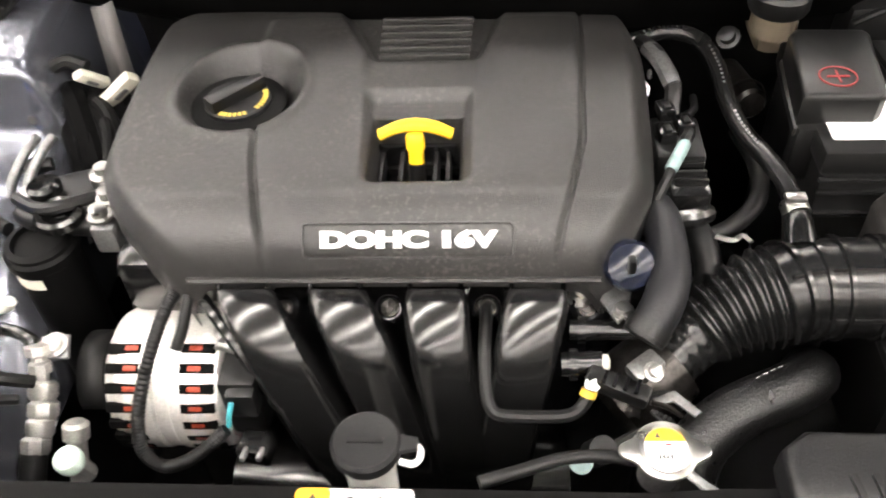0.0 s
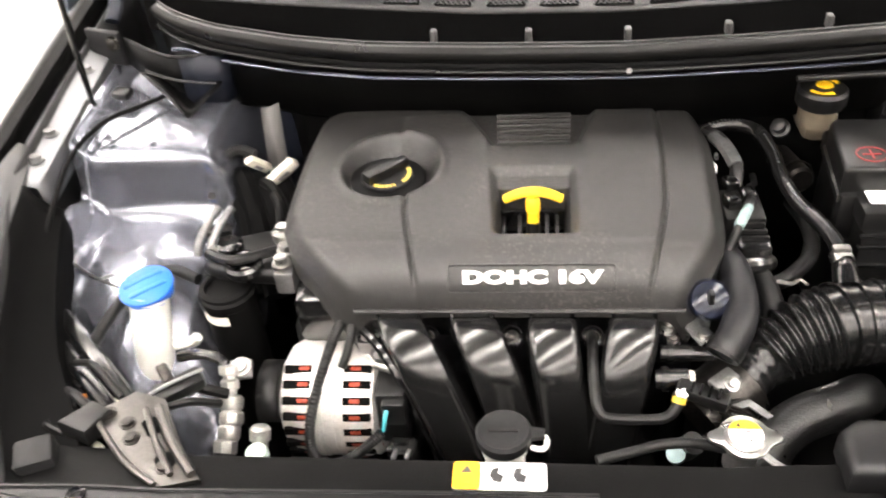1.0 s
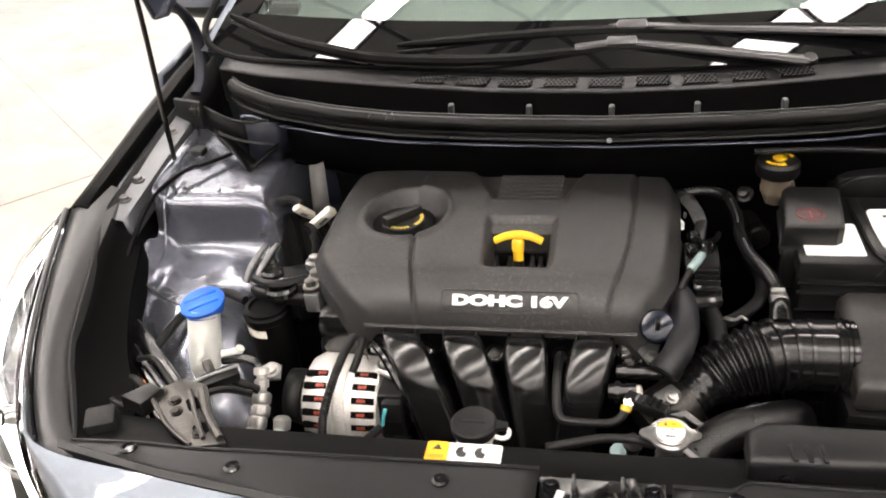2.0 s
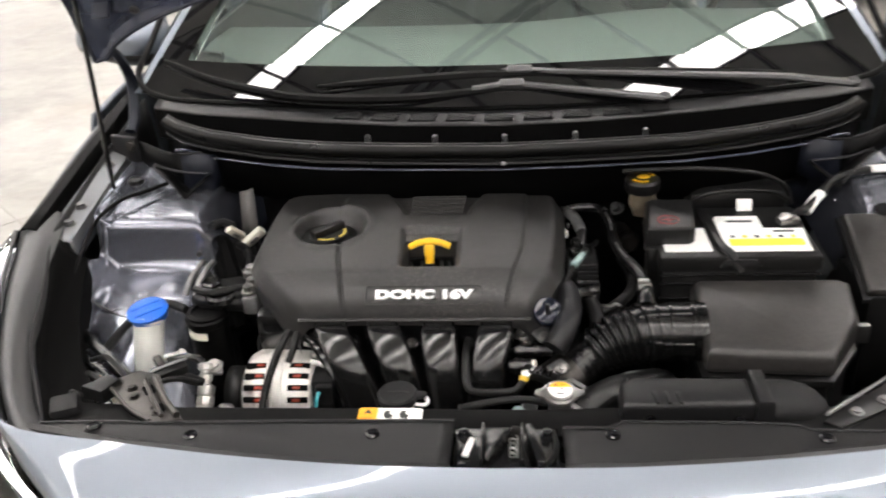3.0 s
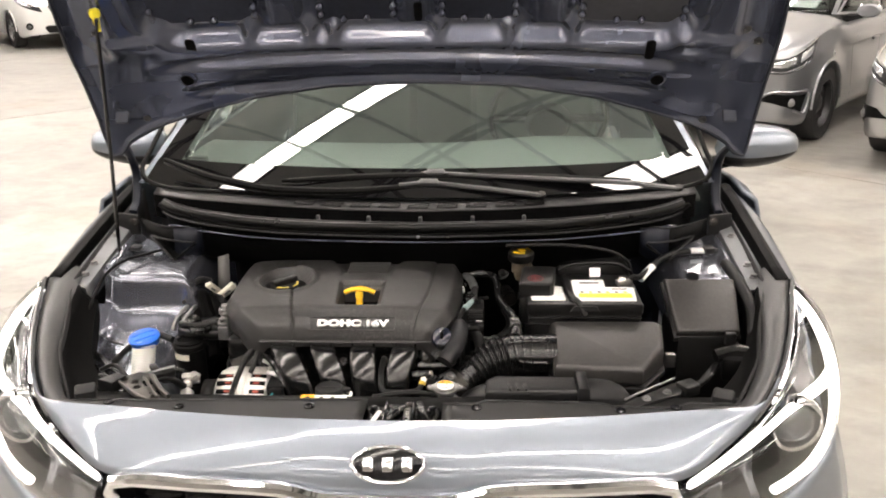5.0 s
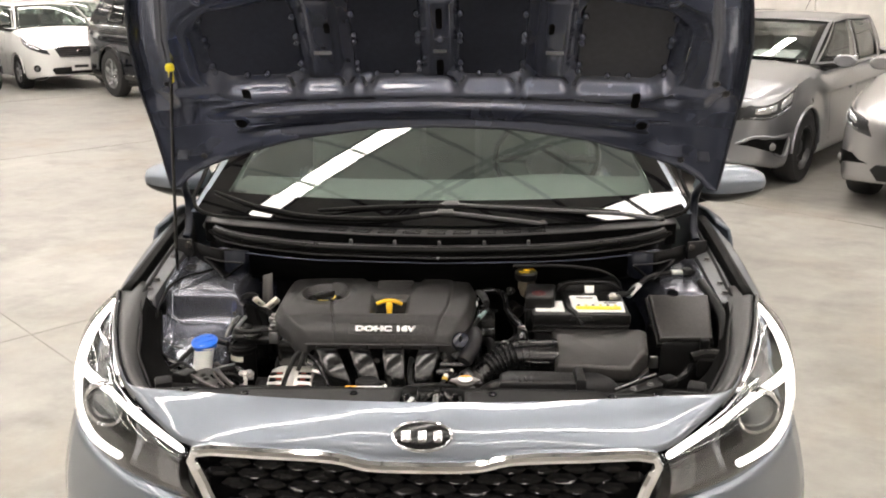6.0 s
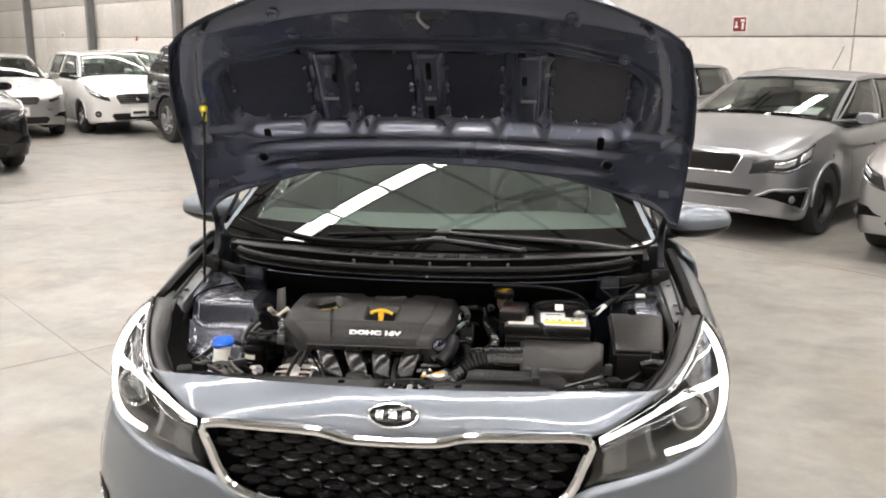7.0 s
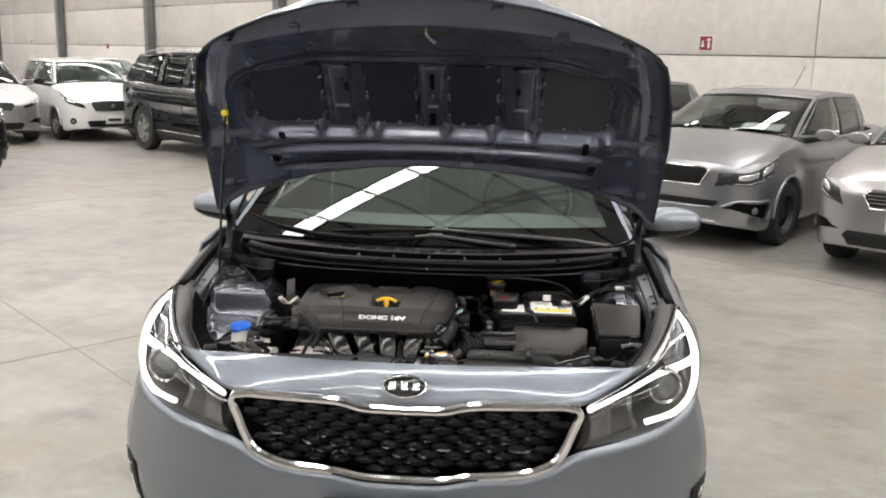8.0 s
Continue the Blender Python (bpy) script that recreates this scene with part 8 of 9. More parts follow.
part("white_body", box(BM(), (-0.545, 0.30, 0.80), (0.05, 0.09, 0.05), 0.018, rot(0, 0, 35)), CREAM, stay)

# bundled connectors on the tower
tags = thing("harness_connectors", (-0.46, 0.67, 0.86), "black wiring bundle with cream connectors tied to the tower", "wiring")
for dx, dy, dz, r in ((0, 0, -0.016, 0.015), (0.030, -0.008, -0.022, 0.016), (0.012, -0.020, -0.032, 0.017), (0.052, -0.004, -0.022, 0.014), (-0.012, -0.010, -0.04, 0.013)):
    part("wrapped_loom", tube(BM(), [(-0.505 + dx, 0.695 + dy, 0.885 + dz), (-0.488 + dx, 0.672 + dy, 0.893 + dz), (-0.470 + dx, 0.640 + dy, 0.880 + dz), (-0.455 + dx, 0.600 + dy, 0.850 + dz), (-0.44 + dx, 0.56 + dy, 0.82 + dz)], r, 8, 4), VOID, tags)
part("tape_end", tube(BM(), [(-0.425, 0.60, 0.90), (-0.412, 0.575, 0.905), (-0.405, 0.55, 0.90), (-0.40, 0.525, 0.885)], 0.006, 8, 4), BLACKTRIM, tags)
part("loom", tube(BM(), [(-0.455, 0.655, 0.885), (-0.435, 0.63, 0.89), (-0.418, 0.60, 0.885), (-0.405, 0.56, 0.87)], 0.007, 8, 4), BLACKTRIM, tags)
part("loom", tube(BM(), [(-0.522, 0.674, 0.897), (-0.508, 0.688, 0.906), (-0.492, 0.694, 0.910), (-0.472, 0.690, 0.905)], 0.0075, 8, 5), RUBBER, tags)
for p, s, r in (((-0.530, 0.668, 0.892), (0.026, 0.012, 0.018), (25, -12, 10)), ((-0.468, 0.684, 0.894), (0.015, 0.010, 0.040), (35, -30, 0)), ((-0.430, 0.660, 0.896), (0.048, 0.012, 0.018), (30, -38, 12))):
    t = part("connector", box(BM(), p, s, 0.003, rot(*r)), CREAM, tags, "cream plastic connector")
    part("print_bar", box(BM(), Vector(p) + rot(*r) @ Vector((0, -s[1] / 2 - 0.0006, 0)), (s[0] * 0.35, 0.001, s[2] * 0.35), 0.0, rot(*r)), DULLSTEEL, t)
conduit("cable", "black cable along the inner wing", [(-0.60, 0.77, 0.958), (-0.635, 0.735, 0.956), (-0.668, 0.70, 0.955), (-0.690, 0.64, 0.945), (-0.690, 0.56, 0.92), (-0.675, 0.46, 0.885), (-0.645, 0.36, 0.85)], 0.0034, BLACKTRIM)

# ---- coolant expansion tank under the crossmember, radiator cap and hoses ----
tank = thing("coolant_tank", (-0.13, 0.255, 0.70), "milky coolant tank neck with a round black cap", "coolant tank")
part("neck", lathe(BM(), [(0.019, -0.16), (0.019, -0.014), (0.022, -0.012), (0.022, 0.0)], Matrix.Translation((-0.133, 0.258, 0.858)), 24), WHITEPL, tank)
cap = part("cap", lathe(BM(), [(0.0245, -0.004), (0.026, 0.0), (0.026, 0.008), (0.0235, 0.011), (0.021, 0.0095), (0, 0.010)], Matrix.Translation((-0.133, 0.258, 0.860)), 32), MATT, tank, "round black plastic cap")
part("cap_tab", prism(BM(), [(-0.110, 0.250), (-0.095, 0.253), (-0.095, 0.263), (-0.110, 0.266)], 0.862, 0.868, 0.002), MATT, cap)
part("print_bar", box(BM(), (-0.133, 0.258, 0.8703), (0.026, 0.004, 0.0012), 0.0), PLASTIC, cap)
hk = BM()
tube(hk, [(-0.108, 0.248, 0.858), (-0.099, 0.246, 0.858), (-0.094, 0.250, 0.858), (-0.094, 0.258, 0.859), (-0.101, 0.262, 0.860)], 0.0026, 8, 4)
part("white_hook", hk, WHITE, tank)

rc = thing("radiator_filler", (0.08, 0.246, 0.86), "bright metal radiator filler with an orange and white label", "radiator filler")
m = Matrix.Translation((0.079, 0.247, 0.876)) @ rot(6).to_4x4() @ Matrix.Scale(0.66, 4)
ear = [(0.034 * math.cos(radians(a)) * (1 + 0.42 * math.exp(-((((a + 90) % 180) - 90) / 19) ** 4)), 0.034 * math.sin(radians(a)) * (1 + 0.1 * math.exp(-((((a + 90) % 180) - 90) / 17) ** 2))) for a in range(0, 360, 6)]
part("plate", prism(BM(), ear, -0.002, 0.005, 0.002, m), STEEL, rc)
part("dome", lathe(BM(), [(0.027, 0.004), (0.0265, 0.008), (0.022, 0.0095), (0, 0.0098)], m, 32), STEEL, rc)
half = lambda r, lo, hi: [(r * math.cos(radians(lo + (hi - lo) * k / 20)), r * math.sin(radians(lo + (hi - lo) * k / 20))) for k in range(21)]
lb = part("label", prism(BM(), half(0.0225, 162, 378), 0.0098, 0.0106, 0.0, m), WHITE, rc)
part("orange_field", prism(BM(), half(0.0225, 20, 160), 0.0098, 0.0106, 0.0, m), AMBER, lb)
part("triangle", prism(BM(), [(-0.011, 0.011), (-0.004, 0.011), (-0.0075, 0.018)], 0.0107, 0.0110, 0.0, m), INK, lb)
part("book_mark", prism(BM(), [(0.001, 0.012), (0.010, 0.012), (0.010, 0.017), (0.001, 0.017)], 0.0107, 0.0110, 0.0, m), ORANGE, lb)
for x in (-0.0085, -0.0045, -0.0005, 0.0035):
    part("printed_bar", prism(BM(), [(x, -0.013), (x + 0.0028, -0.013), (x + 0.0028, -0.008), (x, -0.008)], 0.0107, 0.0110, 0.0, m), INK, lb)
part("red_bar", prism(BM(), [(-0.001, 0.002), (0.007, 0.002), (0.007, 0.0045), (-0.001, 0.0045)], 0.0107, 0.0110, 0.0, m), RED, lb)
part("filler_neck", lathe(BM(), [(0.022, -0.06), (0.022, -0.012), (0.030, -0.008), (0.030, -0.002)], m, 24), DULLSTEEL, rc)
part("neck_bracket", tube(BM(), [(0.094, 0.236, 0.868), (0.104, 0.229, 0.864), (0.115, 0.222, 0.862)], 0.004, 8, 4, flat=0.5), DULLSTEEL, rc)

conduit("coolant_hose", "thin black coolant hose running to the radiator cap", [(-0.05, 0.226, 0.868), (-0.02, 0.236, 0.868), (0.01, 0.247, 0.866), (0.04, 0.251, 0.863), (0.066, 0.250, 0.858)], 0.0048, RUBBER)
rh = conduit("radiator_hose", "thick black upper radiator hose with a worn white print line", [(0.104, 0.258, 0.785), (0.118, 0.288, 0.814), (0.149, 0.313, 0.824), (0.195, 0.338, 0.819), (0.228, 0.368, 0.800), (0.24, 0.40, 0.76)], 0.0225, material("woven_black_rubber", (0.004, 0.004, 0.004), 0.3, 0, 0.3, 60, 0.5, 500, spec=0.5), n=10)
for k in range(14):
    q = k / 13
    p = Vector((0.124, 0.297, 0.8385)).lerp(Vector((0.218, 0.364, 0.826)), q) + Vector((0, 0.006, 0.010)) * math.sin(math.pi * q)
    part("print_mark", box(BM(), p, (0.0042, 0.0016, 0.0012), 0.0, rot(25, 0, 24)), DULLSTEEL, rh)
breath = conduit("breather_hose", "thick grey-black breather hose bending down to the manifold", [(0.096, 0.480, 0.895), (0.100, 0.450, 0.903), (0.101, 0.415, 0.904), (0.098, 0.385, 0.901), (0.089, 0.362, 0.893), (0.076, 0.346, 0.880)], 0.0165, HOSEGREY, n=10)
part("hose_clamp", lathe(BM(), [(0.0165, -0.006), (0.0180, -0.006), (0.0180, 0.006), (0.0165, 0.006)], along((0.0965, 0.474, 0.8965), (0.15, -1, 0.27)), 28), GLOSSBLACK, breath)
part("hose_clamp", lathe(BM(), [(0.0165, -0.005), (0.0178, -0.005), (0.0178, 0.005), (0.0165, 0.005)], along((0.0795, 0.350, 0.8835), (0.6, 0.75, 0.62)), 28), PLASTIC, breath)
part("end_rim", lathe(BM(), [(0.0120, -0.003), (0.0172, -0.003), (0.0172, 0.001), (0.0120, 0.001)], along((0.0765, 0.3465, 0.8805), (0.6, 0.75, 0.62)), 28), RUBBER, breath)
hz = conduit("heater_hose", "black rubber hose with white print running to the air duct", [(0.100, 0.705, 0.915), (0.140, 0.715, 0.918), (0.168, 0.700, 0.918), (0.180, 0.655, 0.915), (0.181, 0.605, 0.912), (0.188, 0.562, 0.908), (0.201, 0.525, 0.908), (0.211, 0.492, 0.906), (0.214, 0.462, 0.900)], 0.0088, BELLOWS, n=10)
hp = spline([(0.100, 0.705, 0.915), (0.140, 0.715, 0.918), (0.168, 0.700, 0.918), (0.180, 0.655, 0.915), (0.181, 0.605, 0.912), (0.188, 0.562, 0.908), (0.201, 0.525, 0.908)], 8)
for k in list(range(3, 12)) + list(range(20, 30)) + list(range(36, 46)):
    part("print_mark", box(BM(), hp[k] + Vector((-0.001, -0.003, 0.0083)), (0.0024, 0.0030, 0.0008), 0.0, rot(20, 0, 30)), DULLSTEEL, hz)
part("hose_clamp", lathe(BM(), [(0.0110, -0.007), (0.0116, -0.006), (0.0116, 0.006), (0.0110, 0.007)], along((0.2135, 0.466, 0.901), (0.1, -1, -0.12)), 20), STEEL, hz)
part("clamp_ears", box(BM(), (0.211, 0.466, 0.914), (0.018, 0.010, 0.006), 0.002), STEEL, hz)
conduit("coolant_hose", "black hose curving behind the intake duct", [(0.195, 0.60, 0.88), (0.205, 0.555, 0.875), (0.200, 0.515, 0.868), (0.175, 0.490, 0.858), (0.150, 0.480, 0.85)], 0.0085, RUBBER)
conduit("coolant_hose", "short black hose under the breather", [(0.125, 0.49, 0.87), (0.138, 0.465, 0.872), (0.143, 0.435, 0.862), (0.138, 0.41, 0.845)], 0.012, RUBBER)

# purge valve, sensors and connectors beside the cover
valve = thing("purge_valve", (0.075, 0.40, 0.87), "dark blue-grey purge valve on a steel bracket", "valve")
part("valve_body", lathe(BM(), [(0, -0.03), (0.020, -0.028), (0.021, 0.004), (0.018, 0.010), (0.011, 0.012), (0, 0.013)], along((0.068, 0.398, 0.905), (0.0, -0.75, 0.65)), 24), material("blue_grey_plastic", (0.005, 0.007, 0.016), 0.16, 0, 0.1, 20, spec=0.4), valve)
part("valve_nib", box(BM(), (0.068, 0.388, 0.916), (0.006, 0.010, 0.014), 0.002), PLASTIC, valve)
part("valve_bracket", prism(BM(), [(0.046, 0.385), (0.066, 0.425), (0.076, 0.41), (0.066, 0.37), (0.058, 0.36)], 0.876, 0.879, 0.001), DULLSTEEL, valve)
part("bolt", bolt(BM(), (0.063, 0.372, 0.879), r=0.006, h=0.007), STEEL, valve)
part("bolt", bolt(BM(), (0.032, 0.398, 0.872), r=0.0055, h=0.006), STEEL, valve)

coil = thing("sensor_block", (0.12, 0.53, 0.86), "black sensor block with wiring and a turquoise sleeve", "sensor")
part("block", box(BM(), (0.128, 0.555, 0.885), (0.045, 0.06, 0.05), 0.005), PLASTIC, coil)
part("block", box(BM(), (0.132, 0.505, 0.880), (0.036, 0.04, 0.04), 0.005), GLOSSBLACK, coil)
for k in range(3):
    part("rib", box(BM(), (0.133, 0.500 + 0.012 * k, 0.902), (0.030, 0.003, 0.006), 0.001), PLASTIC, coil)
part("sleeve", lathe(BM(), [(0.004, -0.018), (0.0058, -0.016), (0.0058, -0.006), (0.005, -0.004), (0.0058, -0.002), (0.0058, 0.008), (0.005, 0.010), (0.0058, 0.012), (0.005, 0.018)], along((0.117, 0.500, 0.931), (0.45, 0.85, 0.1)), 14), TURQ, coil, "turquoise cable sleeve")
part("wire", tube(BM(), [(0.096, 0.462, 0.915), (0.106, 0.478, 0.926), (0.112, 0.490, 0.930)], 0.0045, 8, 4), RUBBER, coil)
part("wire", tube(BM(), [(0.124, 0.515, 0.932), (0.131, 0.532, 0.930), (0.133, 0.548, 0.918)], 0.006, 8, 4), PLASTIC, coil)
part("wire", tube(BM(), [(0.108, 0.690, 0.925), (0.120, 0.655, 0.932), (0.130, 0.615, 0.925), (0.126, 0.585, 0.905)], 0.008, 8, 5, flat=0.7), PLASTIC, coil)
part("shiny_pipe", tube(BM(), [(0.098, 0.455, 0.898), (0.115, 0.452, 0.902), (0.130, 0.455, 0.902), (0.142, 0.465, 0.898)], 0.0085, 10, 4), GLOSSBLACK, coil)
part("white_clip", box(BM(), (0.104, 0.618, 0.918), (0.006, 0.016, 0.012), 0.002, rot(0, 0, 20)), WHITE, coil)
part("tape_wrap", tube(BM(), [(0.113, 0.668, 0.930), (0.122, 0.640, 0.931), (0.130, 0.612, 0.924)], 0.0095, 8, 4, flat=0.75), DULLSTEEL, coil, "grey tape round a cable")
for dx, dy in ((0.0, 0.0), (0.018, 0.012), (0.004, 0.034)):
    cb = part("connector", box(BM(), (0.116 + dx, 0.552 + dy, 0.914), (0.016, 0.020, 0.016), 0.003, rot(0, 0, 12)), GLOSSBLACK, coil)
    part("latch", box(BM(), (0.116 + dx, 0.548 + dy, 0.9235), (0.007, 0.010, 0.004), 0.001, rot(0, 0, 12)), PLASTIC, cb)
part("wire", tube(BM(), [(0.135, 0.575, 0.915), (0.150, 0.600, 0.905), (0.158, 0.640, 0.890)], 0.004, 8, 4), RUBBER, coil)
part("hook_bracket", tube(BM(), [(0.150, 0.455, 0.880), (0.162, 0.446, 0.884), (0.170, 0.450, 0.886), (0.176, 0.442, 0.886)], 0.0035, 6, 4, flat=0.4), STEEL, coil)
part("grey_clip", box(BM(), (0.110, 0.63, 0.925), (0.004, 0.008, 0.008), 0.002), DULLSTEEL, coil)

throttle = thing("throttle_body", (0.07, 0.325, 0.78), "cast throttle body with a black connector and wires", "throttle body")
part("casting", lathe(BM(), [(0.036, -0.03), (0.038, 0.0), (0.036, 0.03)], along((0.082, 0.349, 0.812), (0.75, 0.55, 0.35)), 24), DARKSTEEL, throttle)
part("flange", box(BM(), (0.080, 0.339, 0.850), (0.028, 0.020, 0.012), 0.004, rot(0, -10, 35)), DULLSTEEL, throttle)
part("flange_bolt", bolt(BM(), (0.084, 0.330, 0.856), (0.3, -0.4, 1), 0.0055, 0.007), STEEL, throttle)
part("stay_strip", prism(BM(), [(0.082, 0.312), (0.100, 0.318), (0.118, 0.298), (0.112, 0.294), (0.098, 0.308), (0.084, 0.304)], 0.846, 0.849, 0.001), DULLSTEEL, throttle)
for k in range(5):
    part("harness_wire", tube(BM(), [(0.080 + 0.003 * k, 0.300 - 0.002 * k, 0.848), (0.088 + 0.004 * k, 0.290, 0.842 - 0.003 * k), (0.090 + 0.006 * k, 0.275 + 0.002 * k, 0.825), (0.085 + 0.006 * k, 0.265, 0.80)], 0.0022, 6, 3), RUBBER, throttle)
cn = part("connector", box(BM(), (0.056, 0.318, 0.853), (0.050, 0.016, 0.014), 0.003, rot(0, 6, -22)), PLASTIC, throttle)
for k in range(4):
    part("connector_rib", box(BM(), (0.046 + 0.008 * k, 0.3215 - 0.003 * k, 0.861), (0.003, 0.013, 0.003), 0.0, rot(0, 6, -22)), GLOSSBLACK, cn)
part("wire", tube(BM(), [(0.080, 0.306, 0.850), (0.092, 0.303, 0.848), (0.104, 0.300, 0.84)], 0.0022, 6, 4), DARKSTEEL, throttle)
part("wire", tube(BM(), [(0.076, 0.311, 0.848), (0.088, 0.315, 0.848), (0.10, 0.318, 0.842)], 0.003, 6, 4), RUBBER, throttle)
part("yellow_dab", box(BM(), (0.083, 0.330, 0.857), (0.007, 0.004, 0.002), 0.001), LETTERYEL, throttle)
low = thing("lower_connector", (0.03, 0.285, 0.78), "small black connector with a green seal below the pipe", "connector")
part("body", lathe(BM(), [(0, -0.02), (0.011, -0.018), (0.011, 0.008), (0, 0.010)], along((0.040, 0.272, 0.835), (0.2, -0.4, 0.9)), 14), PLASTIC, low)
part("seal", lathe(BM(), [(0.009, -0.005), (0.009, 0.005), (0, 0.006)], along((0.026, 0.265, 0.830), (-0.2, -0.5, 0.9)), 12), TURQ, low)
part("lead", tube(BM(), [(0.045, 0.272, 0.838), (0.065, 0.282, 0.842), (0.085, 0.290, 0.842)], 0.0035, 8, 4), RUBBER, low)

# ---- intake duct, air cleaner, snorkel ----
duct = thing("intake_duct", (0.18, 0.39, 0.80), "gloss black ribbed intake duct with a bellows section", "intake duct")
bel = [(0.096, 0.360, 0.822), (0.118, 0.377, 0.833), (0.143, 0.391, 0.845), (0.168, 0.400, 0.854), (0.194, 0.406, 0.860)]
part("bellows", tube(BM(), bel, lambda q: 0.028 + 0.006 * smooth(0.30, 0.44, q) + 0.007 * smooth(0.44, 0.95, q) + (0.0006 + 0.0022 * smooth(0.34, 0.46, q)) * math.cos(2 * math.pi * q * 10), 32, 33), BELLOWS, duct, "rubber bellows with deep folds", 80)
part("duct_elbow", tube(BM(), [(0.188, 0.404, 0.859), (0.205, 0.410, 0.860), (0.228, 0.413, 0.860), (0.258, 0.414, 0.860), (0.290, 0.414, 0.860)], lambda q: 0.0395 + 0.0025 * smooth(0.0, 0.4, q), 28, 8), BELLOWS, duct)
for p, d in (((0.202, 0.409, 0.860), (1, 0.30, 0)), ((0.222, 0.4125, 0.860), (1, 0.15, 0)), ((0.241, 0.414, 0.860), (1, 0.05, 0)), ((0.272, 0.414, 0.860), (1, 0, 0)), ((0.281, 0.414, 0.860), (1, 0, 0))):
    part("rib", lathe(BM(), [(0.041, -0.0025), (0.0448, -0.0018), (0.0448, 0.0018), (0.041, 0.0025)], along(p, d), 32), GLOSSBLACK, duct)
part("spine", tube(BM(), [(0.196, 0.392, 0.897), (0.220, 0.397, 0.8985), (0.245, 0.399, 0.8985), (0.270, 0.399, 0.8985)], 0.0022, 6, 5), GLOSSBLACK, duct)
part("spine", tube(BM(), [(0.205, 0.374, 0.872), (0.225, 0.372, 0.868), (0.250, 0.3725, 0.866), (0.270, 0.3725, 0.866)], 0.0020, 6, 5), GLOSSBLACK, duct)
part("hose_spigot", tube(BM(), [(0.214, 0.462, 0.898), (0.213, 0.448, 0.896), (0.212, 0.430, 0.890)], lambda q: 0.0115 + 0.003 * q, 14, 4), GLOSSBLACK, duct)
part("duct_clamp", lathe(BM(), [(0.0425, -0.004), (0.0435, -0.003), (0.0435, 0.003), (0.0425, 0.004)], along((0.288, 0.414, 0.860), (1, 0, 0)), 32), GLOSSBLACK, duct)

air = thing("air_filter_box", (0.395, 0.385, 0.68), "matt black air filter box with a sloping lid", "air filter box")
lidp = [(0.283, 0.343), (0.448, 0.332), (0.500, 0.405), (0.509, 0.478), (0.495, 0.490), (0.295, 0.490), (0.283, 0.480)]
bm = prism(BM(), lidp, 0.835, 0.900, 0.012, seg=4)
for v in bm.verts:
    if v.co.z > 0.85:
        v.co.z -= 0.030 * smooth(0.49, 0.32, v.co.y) - 0.004
part("lid", bm, SATIN, air)
part("lid_flange", prism(BM(), [(0.393 + (x - 0.393) * 1.05, 0.39 + (y - 0.39) * 1.06) for x, y in lidp], 0.822, 0.834, 0.003), PLASTIC, air)
part("lower_box", prism(BM(), [(0.393 + (x - 0.393) * 0.96, 0.39 + (y - 0.39) * 0.96) for x, y in lidp], 0.68, 0.821, 0.01), PLASTIC, air)
for x, y in ((0.37, 0.290), (0.52, 0.435)):
    part("clip", box(BM(), (x, y, 0.842), (0.02, 0.01, 0.03), 0.002), STEEL, air)

snork = thing("intake_snorkel", (0.25, 0.22, 0.85), "dark grey plastic intake snorkel over the front panel", "intake snorkel")
part("mouth", prism(BM(), [(0.150, 0.192), (0.312, 0.196), (0.312, 0.250), (0.170, 0.252), (0.152, 0.238)], 0.862, 0.902, 0.010, seg=3), SHIELD, snork)
part("collar", prism(BM(), [(0.310, 0.190), (0.330, 0.190), (0.330, 0.258), (0.310, 0.258)], 0.860, 0.908, 0.005), SHIELD, snork)
part("elbow", tube(BM(), [(0.325, 0.224, 0.880), (0.352, 0.226, 0.880), (0.378, 0.234, 0.868), (0.392, 0.25, 0.84), (0.395, 0.27, 0.79)], 0.033, 18, 6, flat=0.72), MATT, snork)
for x in (0.185, 0.29):
    part("fixing", lathe(BM(), [(0.006, 0), (0.006, 0.004), (0, 0.005)], along((x, 0.191, 0.880), (0, -1, 0.2)), 12), FRIT, snork)
for k in range(3):
    part("grip_rib", box(BM(), (0.192 + 0.014 * k, 0.205, 0.9025), (0.005, 0.022, 0.004), 0.001, rot(0, 0, 8)), SHIELD, snork)

armr = thing("headlight_stay", (0.44, 0.22, 0.82), "black stay plate with a bright folded edge", "bracket")
part("stay_plate", prism(BM(), [(0.388, 0.190), (0.405, 0.178), (0.495, 0.228), (0.505, 0.262), (0.488, 0.268)], 0.874, 0.880, 0.002), PLASTIC, armr)
part("bright_edge", tube(BM(), [(0.391, 0.194, 0.886), (0.44, 0.230, 0.888), (0.490, 0.268, 0.888)], 0.0022, 8, 3), DULLSTEEL, armr)
part("clamp_block", box(BM(), (0.512, 0.252, 0.878), (0.035, 0.03, 0.022), 0.005, rot(0, 0, 30)), PLASTIC, armr)
for x, y in ((0.430, 0.205), (0.470, 0.228), (0.515, 0.246)):
    part("bolt", bolt(BM(), (x, y, 0.881), r=0.0055, h=0.005), DULLSTEEL, armr)
part("brace", tube(BM(), [(0.52, 0.26, 0.872), (0.56, 0.32, 0.86), (0.60, 0.40, 0.85)], 0.009, 8, 3, flat=0.55), GLOSSBLACK, armr)
conduit("cable", "black cable loop beside the headlight", [(0.585, 0.30, 0.845), (0.60, 0.245, 0.865), (0.592, 0.21, 0.86), (0.575, 0.20, 0.83)], 0.0035, RUBBER)

